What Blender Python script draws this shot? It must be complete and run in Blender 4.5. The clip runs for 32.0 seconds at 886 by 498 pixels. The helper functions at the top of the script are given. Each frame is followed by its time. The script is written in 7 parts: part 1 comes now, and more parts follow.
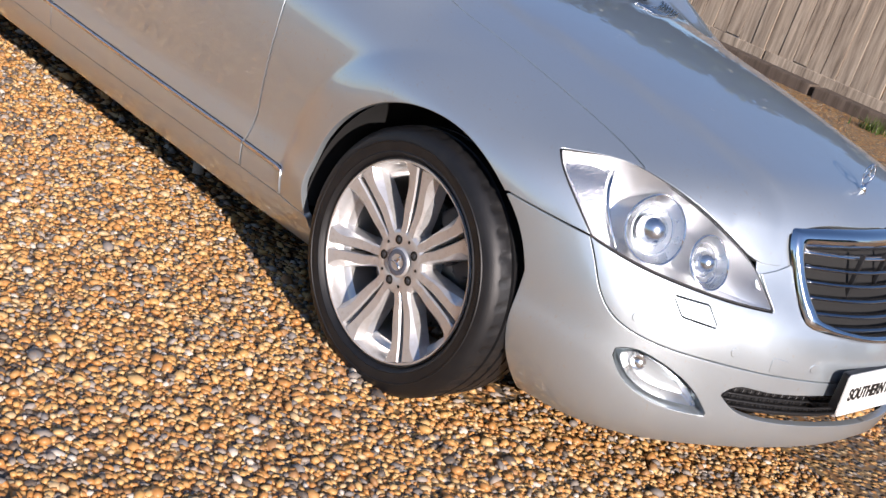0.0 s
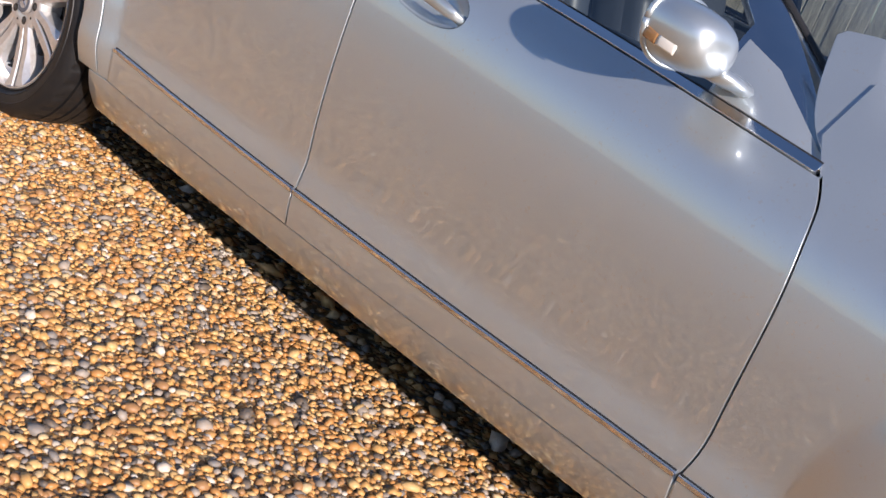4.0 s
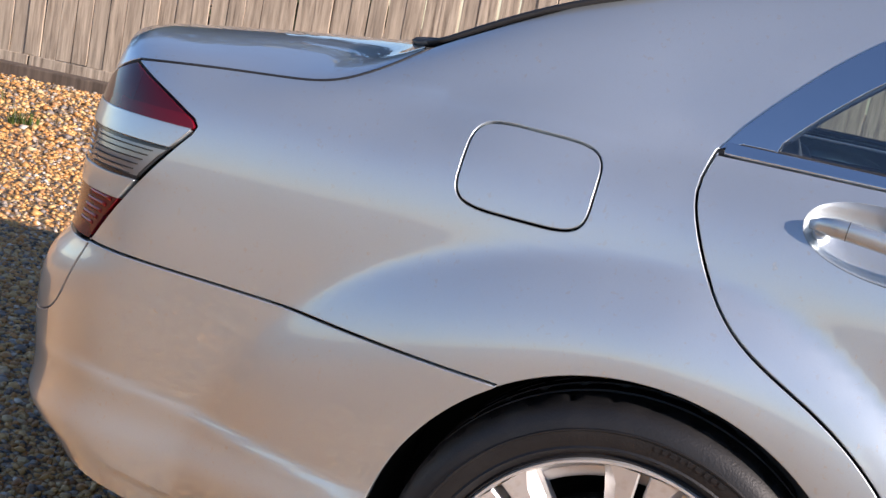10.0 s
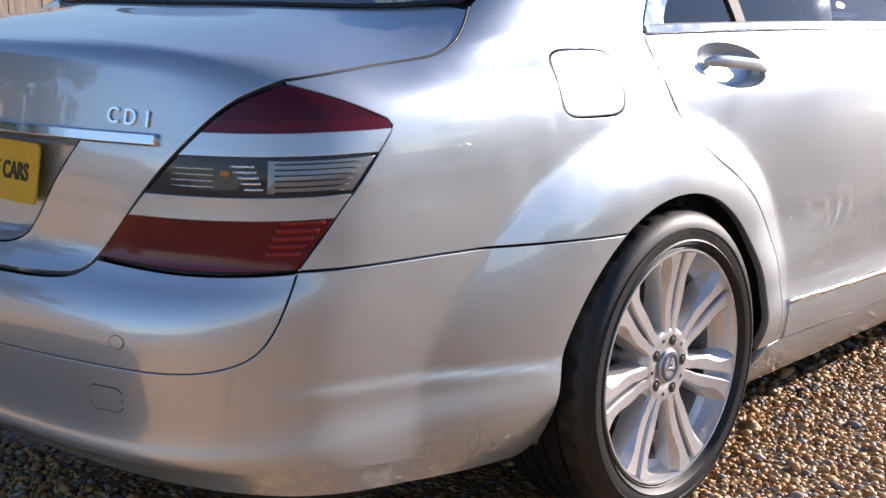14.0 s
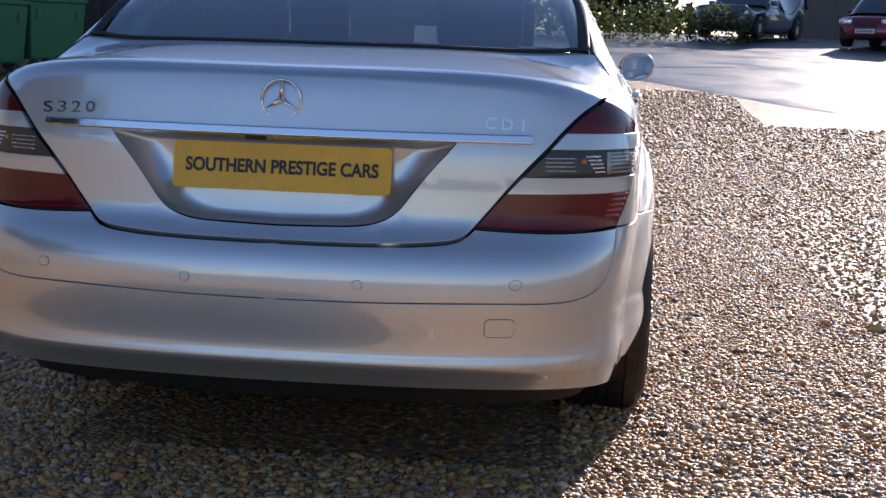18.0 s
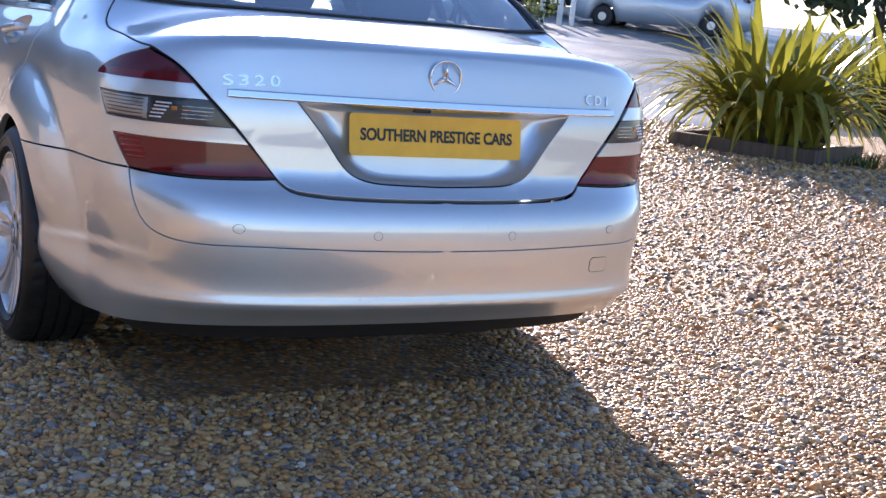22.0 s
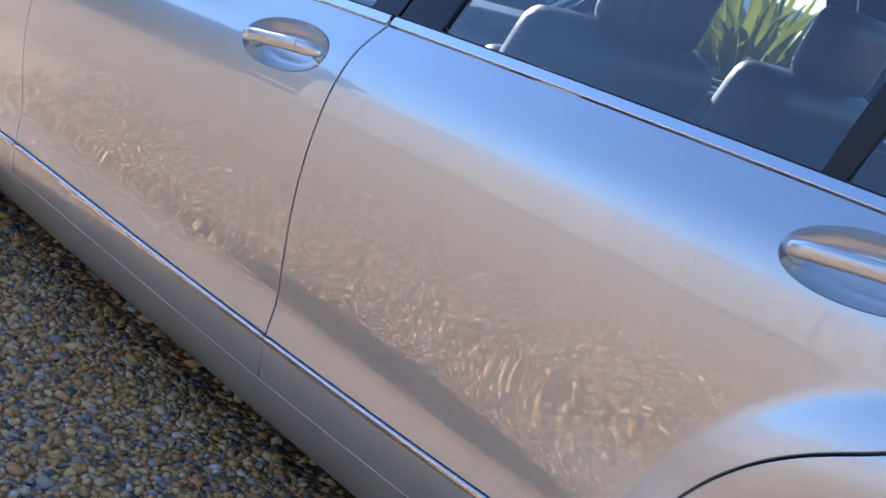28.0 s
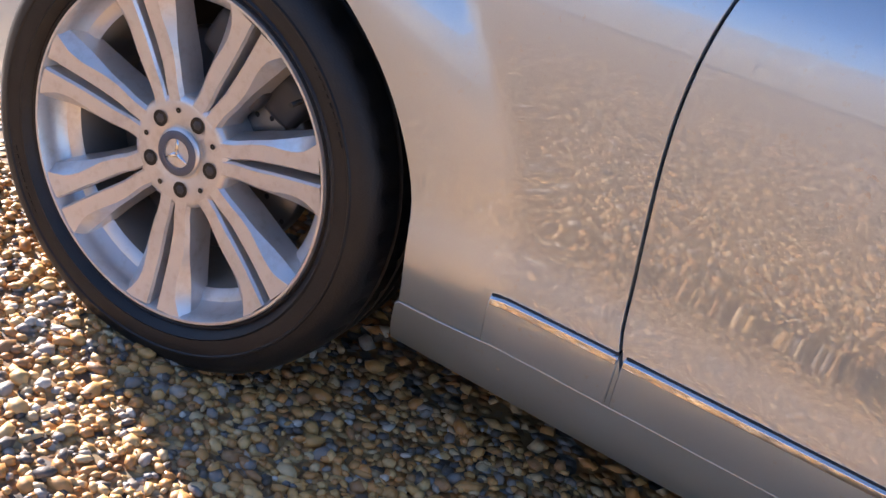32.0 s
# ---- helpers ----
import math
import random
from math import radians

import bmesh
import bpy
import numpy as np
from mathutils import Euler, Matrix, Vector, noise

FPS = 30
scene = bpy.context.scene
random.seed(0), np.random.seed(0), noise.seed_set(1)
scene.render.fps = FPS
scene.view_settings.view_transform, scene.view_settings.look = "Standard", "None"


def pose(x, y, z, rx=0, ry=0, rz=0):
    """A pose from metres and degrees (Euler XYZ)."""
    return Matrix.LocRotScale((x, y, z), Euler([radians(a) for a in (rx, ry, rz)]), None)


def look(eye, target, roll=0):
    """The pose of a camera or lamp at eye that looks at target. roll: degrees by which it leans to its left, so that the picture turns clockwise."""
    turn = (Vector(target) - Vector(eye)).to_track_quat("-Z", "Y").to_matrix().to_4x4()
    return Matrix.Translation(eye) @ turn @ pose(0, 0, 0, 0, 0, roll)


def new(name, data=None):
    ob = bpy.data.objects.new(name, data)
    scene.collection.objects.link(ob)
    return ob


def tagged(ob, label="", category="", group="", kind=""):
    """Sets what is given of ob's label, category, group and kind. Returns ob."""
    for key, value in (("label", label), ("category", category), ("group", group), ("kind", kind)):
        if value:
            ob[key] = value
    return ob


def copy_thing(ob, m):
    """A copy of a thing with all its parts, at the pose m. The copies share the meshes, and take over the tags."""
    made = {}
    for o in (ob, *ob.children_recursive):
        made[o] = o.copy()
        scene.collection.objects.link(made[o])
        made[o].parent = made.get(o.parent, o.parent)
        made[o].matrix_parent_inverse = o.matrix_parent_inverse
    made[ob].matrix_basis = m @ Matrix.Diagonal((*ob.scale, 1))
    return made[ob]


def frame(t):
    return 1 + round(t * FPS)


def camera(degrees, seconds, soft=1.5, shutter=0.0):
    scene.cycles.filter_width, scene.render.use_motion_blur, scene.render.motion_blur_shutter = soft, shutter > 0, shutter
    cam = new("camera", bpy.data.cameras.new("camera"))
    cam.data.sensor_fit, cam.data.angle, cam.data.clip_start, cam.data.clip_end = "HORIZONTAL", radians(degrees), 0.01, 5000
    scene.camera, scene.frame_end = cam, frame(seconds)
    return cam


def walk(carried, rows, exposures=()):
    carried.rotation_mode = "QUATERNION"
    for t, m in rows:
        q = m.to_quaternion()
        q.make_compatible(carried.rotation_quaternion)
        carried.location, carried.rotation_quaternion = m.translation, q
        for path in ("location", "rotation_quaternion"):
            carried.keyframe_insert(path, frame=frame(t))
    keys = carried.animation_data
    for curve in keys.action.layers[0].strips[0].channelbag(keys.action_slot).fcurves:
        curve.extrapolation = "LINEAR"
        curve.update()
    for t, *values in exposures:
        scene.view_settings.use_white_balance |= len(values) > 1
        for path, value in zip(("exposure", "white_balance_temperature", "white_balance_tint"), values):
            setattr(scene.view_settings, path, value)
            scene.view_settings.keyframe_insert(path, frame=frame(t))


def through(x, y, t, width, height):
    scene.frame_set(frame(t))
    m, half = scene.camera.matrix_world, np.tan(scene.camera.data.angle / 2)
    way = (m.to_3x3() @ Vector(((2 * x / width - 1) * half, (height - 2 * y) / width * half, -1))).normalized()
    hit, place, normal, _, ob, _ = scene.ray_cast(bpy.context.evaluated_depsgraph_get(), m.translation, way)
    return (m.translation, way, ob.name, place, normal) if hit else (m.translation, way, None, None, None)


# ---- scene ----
cam = camera(38.2, 32.0)
PATH = [
    (0, (5.165, -3.137, 1.427), (3.95, -1.689, 0.775), 19.1),
    (0.5, (5.135, -3.153, 1.422), (3.924, -1.705, 0.761), 19.1),
    (1, (4.99, -3.208, 1.45), (3.794, -1.751, 0.783), 18.8),
    (1.5, (4.746, -3.132, 1.41), (3.526, -1.697, 0.738), 18.6),
    (2, (4.479, -3.084, 1.389), (3.264, -1.647, 0.711), 19.6),
    (2.5, (4.154, -3.074, 1.305), (2.953, -1.604, 0.674), 20.8),
    (4.5, (3.107, -2.706, 1.192), (1.898, -1.218, 0.623), 22.0),
    (5, (2.833, -2.573, 1.191), (1.557, -1.155, 0.589), 21.7),
    (5.5, (2.551, -2.52, 1.185), (1.252, -1.132, 0.563), 21.3),
    (6, (2.263, -2.519, 1.218), (0.976, -1.115, 0.607), 18.8),
    (6.5, (2.015, -2.437, 1.178), (0.721, -1.033, 0.582), 16.3),
    (7, (1.756, -2.384, 1.184), (0.469, -0.969, 0.598), 15.6),
    (7.5, (1.505, -2.46, 1.2), (0.318, -0.939, 0.675), 15.6),
    (8, (1.226, -2.565, 1.222), (0.174, -0.937, 0.728), 12.2),
    (8.5, (0.905, -2.604, 1.224), (-0.058, -0.917, 0.746), 9.6),
    (9, (0.614, -2.672, 1.189), (-0.2, -0.896, 0.765), 9.6),
    (9.5, (0.377, -2.738, 1.152), (-0.193, -0.856, 0.785), 10.7),
    (10, (0.081, -2.662, 1.147), (-0.361, -0.743, 0.796), 10.8),
    (10.5, (-0.163, -2.598, 1.105), (-0.472, -0.651, 0.769), 10.7),
    (11, (-0.461, -2.602, 1.111), (-0.527, -0.64, 0.729), 9.9),
    (11.5, (-0.702, -2.56, 1.117), (-0.502, -0.613, 0.706), 7.0),
    (12, (-1.0, -2.526, 1.064), (-0.59, -0.6, 0.711), 3.0),
    (12.5, (-1.341, -2.542, 1.131), (-0.647, -0.718, 0.69), 0.3),
    (13, (-1.617, -2.489, 1.105), (-0.622, -0.812, 0.661), -0.6),
    (13.5, (-1.901, -2.39, 1.14), (-0.657, -0.885, 0.706), -0.2),
    (14, (-2.255, -2.336, 1.156), (-0.823, -1.005, 0.736), -0.3),
    (14.5, (-2.543, -2.213, 1.13), (-1.012, -0.993, 0.72), -0.6),
    (16.5, (-3.499, -1.3, 1.119), (-1.607, -0.773, 0.743), 1.7),
    (17, (-3.77, -1.106, 1.119), (-1.85, -0.674, 0.76), 1.8),
    (17.5, (-3.933, -0.932, 1.11), (-1.995, -0.568, 0.774), 2.0),
    (18, (-4.025, -0.675, 1.102), (-2.059, -0.482, 0.789), 2.0),
    (18.5, (-4.222, -0.435, 1.091), (-2.245, -0.423, 0.792), 1.4),
    (19, (-4.367, -0.152, 1.1), (-2.394, -0.275, 0.798), 0.3),
    (19.5, (-4.458, 0.15, 1.081), (-2.499, -0.144, 0.807), -0.7),
    (20, (-4.588, 0.42, 1.009), (-2.668, -0.072, 0.743), -1.3),
    (20.5, (-4.636, 0.672, 1.016), (-2.748, 0.067, 0.748), -2.1),
    (21, (-4.497, 0.98, 1.03), (-2.641, 0.296, 0.737), -0.9),
    (21.5, (-4.348, 1.312, 1.076), (-2.549, 0.507, 0.731), 2.8),
    (22, (-4.12, 1.616, 1.143), (-2.396, 0.671, 0.778), 5.3),
    (22.5, (-3.811, 1.848, 1.217), (-2.09, 0.896, 0.857), 4.8),
    (23, (-3.585, 2.055, 1.221), (-1.854, 1.123, 0.857), 3.6),
    (23.5, (-3.343, 2.234, 1.199), (-1.616, 1.301, 0.818), 2.9),
    (24, (-2.987, 2.325, 1.157), (-1.276, 1.372, 0.75), 3.5),
    (24.5, (-2.697, 2.463, 1.184), (-1.082, 1.363, 0.756), 5.6),
    (26.5, (-1.365, 2.362, 1.254), (0.002, 0.991, 0.751), 12.2),
    (27, (-1.107, 2.384, 1.209), (0.245, 0.982, 0.757), 15.5),
    (27.5, (-0.778, 2.396, 1.204), (0.562, 0.989, 0.727), 17.5),
    (28, (-0.447, 2.426, 1.228), (0.871, 1.005, 0.732), 18.0),
    (28.5, (-0.085, 2.412, 1.232), (1.224, 0.985, 0.731), 17.6),
    (29, (0.242, 2.419, 1.222), (1.555, 1.001, 0.709), 18.3),
    (29.5, (0.589, 2.445, 1.26), (1.872, 1.009, 0.72), 17.0),
    (30, (0.957, 2.393, 1.248), (2.216, 0.95, 0.673), 16.0),
    (30.5, (1.288, 2.388, 1.222), (2.444, 0.879, 0.6), 16.8),
    (31, (1.606, 2.409, 1.213), (2.595, 0.798, 0.561), 17.9),
    (31.5, (1.928, 2.296, 1.163), (2.783, 0.658, 0.397), 17.1),
    (32, (2.202, 2.291, 1.117), (2.848, 0.622, 0.225), 16.9),
]
EXPOSURES = [(0.0, 0.5, 6150, 20), (9.0, 0.68, 6350, 22), (11.0, 0.98, 6250, 22), (14.0, 0.76, 6150, 22), (17.0, 0.62, 6150, 23), (20.0, 0.72, 6150, 24), (21.0, 0.98, 6050, 23), (22.0, 1.6, 6000, 23), (23.5, 1.68, 5900, 23), (27.0, 2.07, 5750, 18), (28.5, 1.83, 5750, 18), (30.5, 1.58, 5750, 20), (32.0, 1.80, 5950, 20)]
walk(cam, [(t, look(eye, target, roll)) for t, eye, target, roll in PATH], EXPOSURES)

# ---- world and light ----
SUN_EL, SUN_AZ = 19.0, -19.6
sun_way = Vector((math.cos(radians(SUN_EL)) * math.cos(radians(SUN_AZ)), math.cos(radians(SUN_EL)) * math.sin(radians(SUN_AZ)), math.sin(radians(SUN_EL))))
world = bpy.data.worlds.new("sky")
scene.world = world
world.use_nodes = True
sky = world.node_tree.nodes.new("ShaderNodeTexSky")
sky.sky_type, sky.sun_disc = "NISHITA", False
sky.sun_elevation, sky.sun_rotation = radians(SUN_EL), radians(90 - SUN_AZ)
sky.air_density, sky.dust_density, sky.ozone_density = 1.0, 0.15, 3.0
world.node_tree.links.new(sky.outputs[0], world.node_tree.nodes["Background"].inputs[0])
world.node_tree.nodes["Background"].inputs[1].default_value = 0.09
sun = new("sun", bpy.data.lights.new("sun", "SUN"))
sun.data.energy, sun.data.angle, sun.data.color = 5.0, radians(0.6), (1.0, 0.90, 0.755)
sun.matrix_world = look(sun_way * 30, (0, 0, 0))


# ---- materials ----
class Mat:
    """A node material, with short ways to add nodes."""

    def __init__(self, name, colour=(0.5, 0.5, 0.5), rough=0.5, metal=0.0, **more):
        self.m = bpy.data.materials.new(name)
        self.m.use_nodes = True
        self.t = self.m.node_tree
        self.b = self.t.nodes["Principled BSDF"]
        self.set("Base Color", (*colour, 1)).set("Roughness", rough).set("Metallic", metal)
        for key, value in more.items():
            self.set(key.replace("_", " "), value)

    def set(self, key, value):
        self.b.inputs[key].default_value = value
        return self

    def add(self, kind, links=(), **props):
        n = self.t.nodes.new("ShaderNode" + kind)
        for key, value in props.items():
            if key.startswith("in_"):
                n.inputs[key[3:].replace("_", " ")].default_value = value
            elif key == "kind":
                n.noise_dimensions = value
        for src, key in links:
            self.t.links.new(src, n.inputs[key])
        return n

    def link(self, src, key):
        self.t.links.new(src, self.b.inputs[key])
        return self

    def place(self):
        return self.add("TexCoord").outputs["Object"]

    def noise(self, scale, detail=4.0, rough=0.55, vec=None):
        return self.add("TexNoise", [(vec or self.place(), "Vector")], in_Scale=scale, in_Detail=detail, in_Roughness=rough).outputs["Fac"]

    def ramp(self, src, stops, ease="LINEAR"):
        r = self.t.nodes.new("ShaderNodeValToRGB")
        r.color_ramp.interpolation = ease
        while len(r.color_ramp.elements) < len(stops):
            r.color_ramp.elements.new(0.5)
        for e, (at, c) in zip(r.color_ramp.elements, stops):
            e.position, e.color = at, (*c, 1) if len(c) == 3 else c
        self.t.links.new(src, r.inputs[0])
        return r.outputs[0]

    def mix(self, fac, a, b, how="MIX"):
        n = self.t.nodes.new("ShaderNodeMix")
        n.data_type, n.blend_type = "RGBA", how
        for key, v in ((0, fac), (6, a), (7, b)):
            if hasattr(v, "is_linked"):
                self.t.links.new(v, n.inputs[key])
            else:
                n.inputs[key].default_value = v if key == 0 else (*v, 1)
        return n.outputs[2]

    def bump(self, src, strength, distance):
        n = self.t.nodes.new("ShaderNodeBump")
        n.inputs["Strength"].default_value, n.inputs["Distance"].default_value = strength, distance
        self.t.links.new(src, n.inputs["Height"])
        return self.link(n.outputs[0], "Normal")


def grey(v):
    return (v, v, v)


def make_paint():
    """Silver metallic paint with clear coat, a fine flake and some dust and dried spots low down."""
    m = Mat("silver_paint", (0.6, 0.6, 0.605), 0.38, 0.72, Coat_Weight=1.0, Coat_Roughness=0.03, Coat_IOR=2.0)
    flake = m.noise(900, 1.0)
    dust = m.ramp(m.noise(7, 6.0, 0.65), [(0.42, grey(0.0)), (0.78, grey(1.0))])
    spots = m.ramp(m.noise(95, 3.0, 0.6), [(0.62, grey(0.0)), (0.68, grey(1.0))])
    base = m.mix(flake, (0.515, 0.58, 0.62), (0.595, 0.655, 0.69))
    grime = m.add("Math", [(dust, 0), (spots, 1)])
    grime.operation = "MULTIPLY"
    m.link(m.mix(grime.outputs[0], base, (0.55, 0.50, 0.44)), "Base Color")
    m.link(m.ramp(dust, [(0.0, grey(0.34)), (1.0, grey(0.42))]), "Roughness")
    film = m.add("Math", [(grime.outputs[0], 0)])
    film.operation = "MULTIPLY_ADD"
    film.inputs[1].default_value, film.inputs[2].default_value = 0.4, 0.018
    m.link(film.outputs[0], "Coat Roughness")
    return m.m


def make_rubber():
    m = Mat("tyre_rubber", (0.012, 0.012, 0.013), 0.5)
    n = m.ramp(m.noise(18, 6.0, 0.65), [(0.45, (0.008, 0.008, 0.009)), (0.72, (0.016, 0.015, 0.015)), (0.85, (0.05, 0.045, 0.038))])
    m.link(n, "Base Color").bump(m.noise(320, 2.0), 0.25, 0.002)
    return m.m


def make_wheel_metal():
    m = Mat("alloy_wheel", (0.7, 0.7, 0.69), 0.36, 0.62, Coat_Weight=0.6, Coat_Roughness=0.08)
    d = m.ramp(m.noise(35, 6.0, 0.7), [(0.5, (0.70, 0.695, 0.69)), (0.85, (0.5, 0.46, 0.41))])
    m.link(d, "Base Color")
    return m.m


def make_chrome(name="chrome", rough=0.08, colour=(0.82, 0.83, 0.85)):
    m = Mat(name, colour, rough, 1.0)
    m.link(m.ramp(m.noise(25, 5.0), [(0.4, grey(rough)), (0.9, grey(rough + 0.12))]), "Roughness")
    return m.m


def make_plastic(name, colour, rough=0.5):
    m = Mat(name, colour, rough)
    n = m.noise(14, 6.0, 0.65)
    m.link(m.mix(n, tuple(0.8 * c for c in colour), tuple(1.25 * c + 0.004 for c in colour)), "Base Color")
    m.bump(m.noise(700, 2.0), 0.15, 0.001)
    return m.m


def make_pane(name, tint, gloss=0.04):
    """Thin glass: tinted clear view with a gloss that grows towards grazing angles."""
    m = Mat(name, tint, 0.0)
    clear = m.add("BsdfTransparent", in_Color=(*tint, 1))
    shine = m.add("BsdfGlossy", in_Roughness=0.0)
    edge = m.add("Math", [(m.add("LayerWeight", in_Blend=0.5).outputs["Facing"], 0)])
    edge.operation = "POWER"
    edge.inputs[1].default_value = 4.0
    fac = m.add("Math", [(edge.outputs[0], 0)])
    fac.operation = "MULTIPLY_ADD"
    fac.inputs[1].default_value, fac.inputs[2].default_value = 0.85, gloss
    both = m.add("MixShader", [(fac.outputs[0], 0), (clear.outputs[0], 1), (shine.outputs[0], 2)])
    m.t.links.new(both.outputs[0], m.t.nodes["Material Output"].inputs[0])
    return m.m


def make_lens(name, colour, through=0.75, rough=0.05):
    """Moulded lamp plastic with fine ribs behind a glossy face."""
    m = Mat(name, colour, 0.12, 0.0, Coat_Weight=0.25, Coat_Roughness=0.02, IOR=1.4)
    m.set("Transmission Weight", through)
    m.link(m.mix(m.noise(9, 3.0), tuple(0.7 * c for c in colour), tuple(min(1, 1.3 * c) for c in colour)), "Base Color")
    return m.m


PAINT, RUBBER, ALLOY, CHROME = make_paint(), make_rubber(), make_wheel_metal(), make_chrome()
BRIGHT = make_chrome("satin_trim", 0.16, (0.7, 0.72, 0.75))
BLACK, SEAL = make_plastic("black_plastic", (0.012, 0.012, 0.013), 0.45), make_plastic("rubber_seal", (0.015, 0.015, 0.016), 0.6)
GLOSSBLACK = Mat("gloss_black", (0.008, 0.008, 0.01), 0.06).m
LINER = make_plastic("wheel_arch_liner", (0.01, 0.01, 0.01), 0.85)
IRON = make_plastic("cast_iron", (0.05, 0.05, 0.052), 0.55)
GLASS = make_pane("window_glass", (0.72, 0.82, 0.83), 0.17)
REARGLASS = make_pane("rear_glass", (0.66, 0.78, 0.77), 0.34)
CLEAR = make_pane("clear_lens", (0.98, 0.985, 0.99))
RED, SMOKE = make_lens("red_lens", (0.135, 0.003, 0.011), 0.06), make_lens("smoked_lens", (0.04, 0.045, 0.052), 0.2)
AMBERRED, WINE = make_lens("orange_red_lens", (0.15, 0.005, 0.007), 0.06), make_lens("wine_lens", (0.085, 0.003, 0.010), 0.06)
BRIGHTRED, RIBBED = make_lens("bright_red_rib", (0.3, 0.012, 0.010), 0.05), Mat("ribbed_lens", (0.27, 0.29, 0.31), 0.22, 0.4, Coat_Weight=0.8).m
REFLECT = make_chrome("lamp_reflector", 0.26, (0.9, 0.91, 0.92))
LEATHER = make_plastic("blue_grey_leather", (0.035, 0.042, 0.055), 0.42)
YELLOW, WHITE = make_plastic("yellow_plate", (0.80, 0.46, 0.01), 0.3), make_plastic("white_plate", (0.72, 0.73, 0.70), 0.3)
INK = Mat("black_ink", (0.01, 0.01, 0.01), 0.4).m


# ---- the car's skin ----
def spl(pts):
    """A natural cubic spline through (x, y) pairs, straight beyond its ends."""
    xs, ys = (np.array(v, float) for v in zip(*sorted(pts)))
    n, h = len(xs), np.diff(xs)
    a, b = np.eye(n), np.zeros(n)
    for i in range(1, n - 1):
        a[i, i - 1:i + 2] = h[i - 1], 2 * (h[i - 1] + h[i]), h[i]
        b[i] = 6 * ((ys[i + 1] - ys[i]) / h[i] - (ys[i] - ys[i - 1]) / h[i - 1])
    m = np.linalg.solve(a, b)
    s0 = (ys[1] - ys[0]) / h[0] - h[0] * m[1] / 6
    s1 = (ys[-1] - ys[-2]) / h[-1] + h[-1] * m[-2] / 6

    def value(x):
        x = np.asarray(x, float)
        c = np.clip(x, xs[0], xs[-1])
        i = np.clip(np.searchsorted(xs, c) - 1, 0, n - 2)
        p, q = (xs[i + 1] - c) / h[i], (c - xs[i]) / h[i]
        v = p * ys[i] + q * ys[i + 1] + ((p ** 3 - p) * m[i] + (q ** 3 - q) * m[i + 1]) * h[i] ** 2 / 6
        return v + np.minimum(x - xs[0], 0) * s0 + np.maximum(x - xs[-1], 0) * s1
    return value


def step(a, b, x):
    t = np.clip((x - a) / (b - a), 0, 1)
    return t * t * t * (t * (6 * t - 15) + 10)


def smax(a, b, k):
    h = np.maximum(k - np.abs(a - b), 0) / k
    return np.maximum(a, b) + h ** 3 * k / 6


WB, HUB = 3.168, 0.335
side_profile = spl([(0.10, 0.76), (0.17, 0.835), (0.22, 0.872), (0.28, 0.896), (0.335, 0.907), (0.372, 0.909), (0.42, 0.905), (0.48, 0.912),
                    (0.58, 0.926), (0.68, 0.934), (0.78, 0.9335), (0.86, 0.926), (0.93, 0.903), (1.0, 0.852), (1.08, 0.79)])
side_taper = spl([(-1.15, -0.206), (-0.95, -0.121), (-0.77, -0.09), (-0.5, -0.07), (-0.25, -0.061), (0.0, -0.059), (0.2, -0.048), (0.42, -0.033), (0.7, -0.014), (1.0, -0.004), (1.4, 0.0), (2.0, 0.001),
                  (2.5, -0.004), (3.0, -0.028), (3.3, -0.055), (3.55, -0.092), (3.8, -0.132), (4.0, -0.227), (4.15, -0.357)])
low_taper = spl([(-1.15, -0.206), (-0.95, -0.121), (-0.77, -0.09), (-0.5, -0.069), (-0.25, -0.058), (0.0, -0.035), (0.3, -0.012), (0.6, -0.003), (1.4, 0.0), (2.0, -0.001),
                 (2.5, -0.005), (3.0, -0.018), (3.3, -0.037), (3.55, -0.073), (3.8, -0.113), (4.0, -0.208), (4.15, -0.338)])
belt = spl([(-1.1, 1.025), (-0.5, 1.037), (0.02, 1.037), (0.7, 1.025), (1.3, 1.003), (1.9, 0.966), (2.44, 0.918), (3.0, 0.853), (3.45, 0.775), (3.9, 0.68)])
tail = spl([(0.2, -1.03), (0.26, -1.085), (0.30, -1.12), (0.33, -1.152), (0.352, -1.18), (0.368, -1.1925), (0.385, -1.1908), (0.41, -1.1885), (0.46, -1.1915), (0.54, -1.195), (0.60, -1.188), (0.645, -1.165), (0.68, -1.137), (0.72, -1.1275), (0.80, -1.1225), (0.87, -1.1175), (0.9, -1.111), (0.97, -1.097), (1.04, -1.081)])
nose = spl([(0.10, 3.93), (0.17, 4.02), (0.24, 4.06), (0.32, 4.07), (0.40, 4.07), (0.48, 4.06), (0.54, 4.035), (0.60, 3.995), (0.68, 3.95), (0.76, 3.91), (0.82, 3.87)])
deck = spl([(-1.12, 1.036), (-1.0, 1.05), (-0.8, 1.073), (-0.5, 1.10), (-0.3, 1.11), (0.3, 1.1)])
hood = spl([(2.3, 1.02), (2.6, 0.995), (3.0, 0.955), (3.4, 0.895), (3.7, 0.832), (3.9, 0.775), (4.05, 0.70)])
roof = spl([(2.75, 0.90), (2.45, 1.065), (2.1, 1.25), (1.8, 1.375), (1.5, 1.44), (1.1, 1.468), (0.7, 1.462), (0.3, 1.42), (0.0, 1.345), (-0.25, 1.245), (-0.5, 1.105), (-0.75, 0.95)])


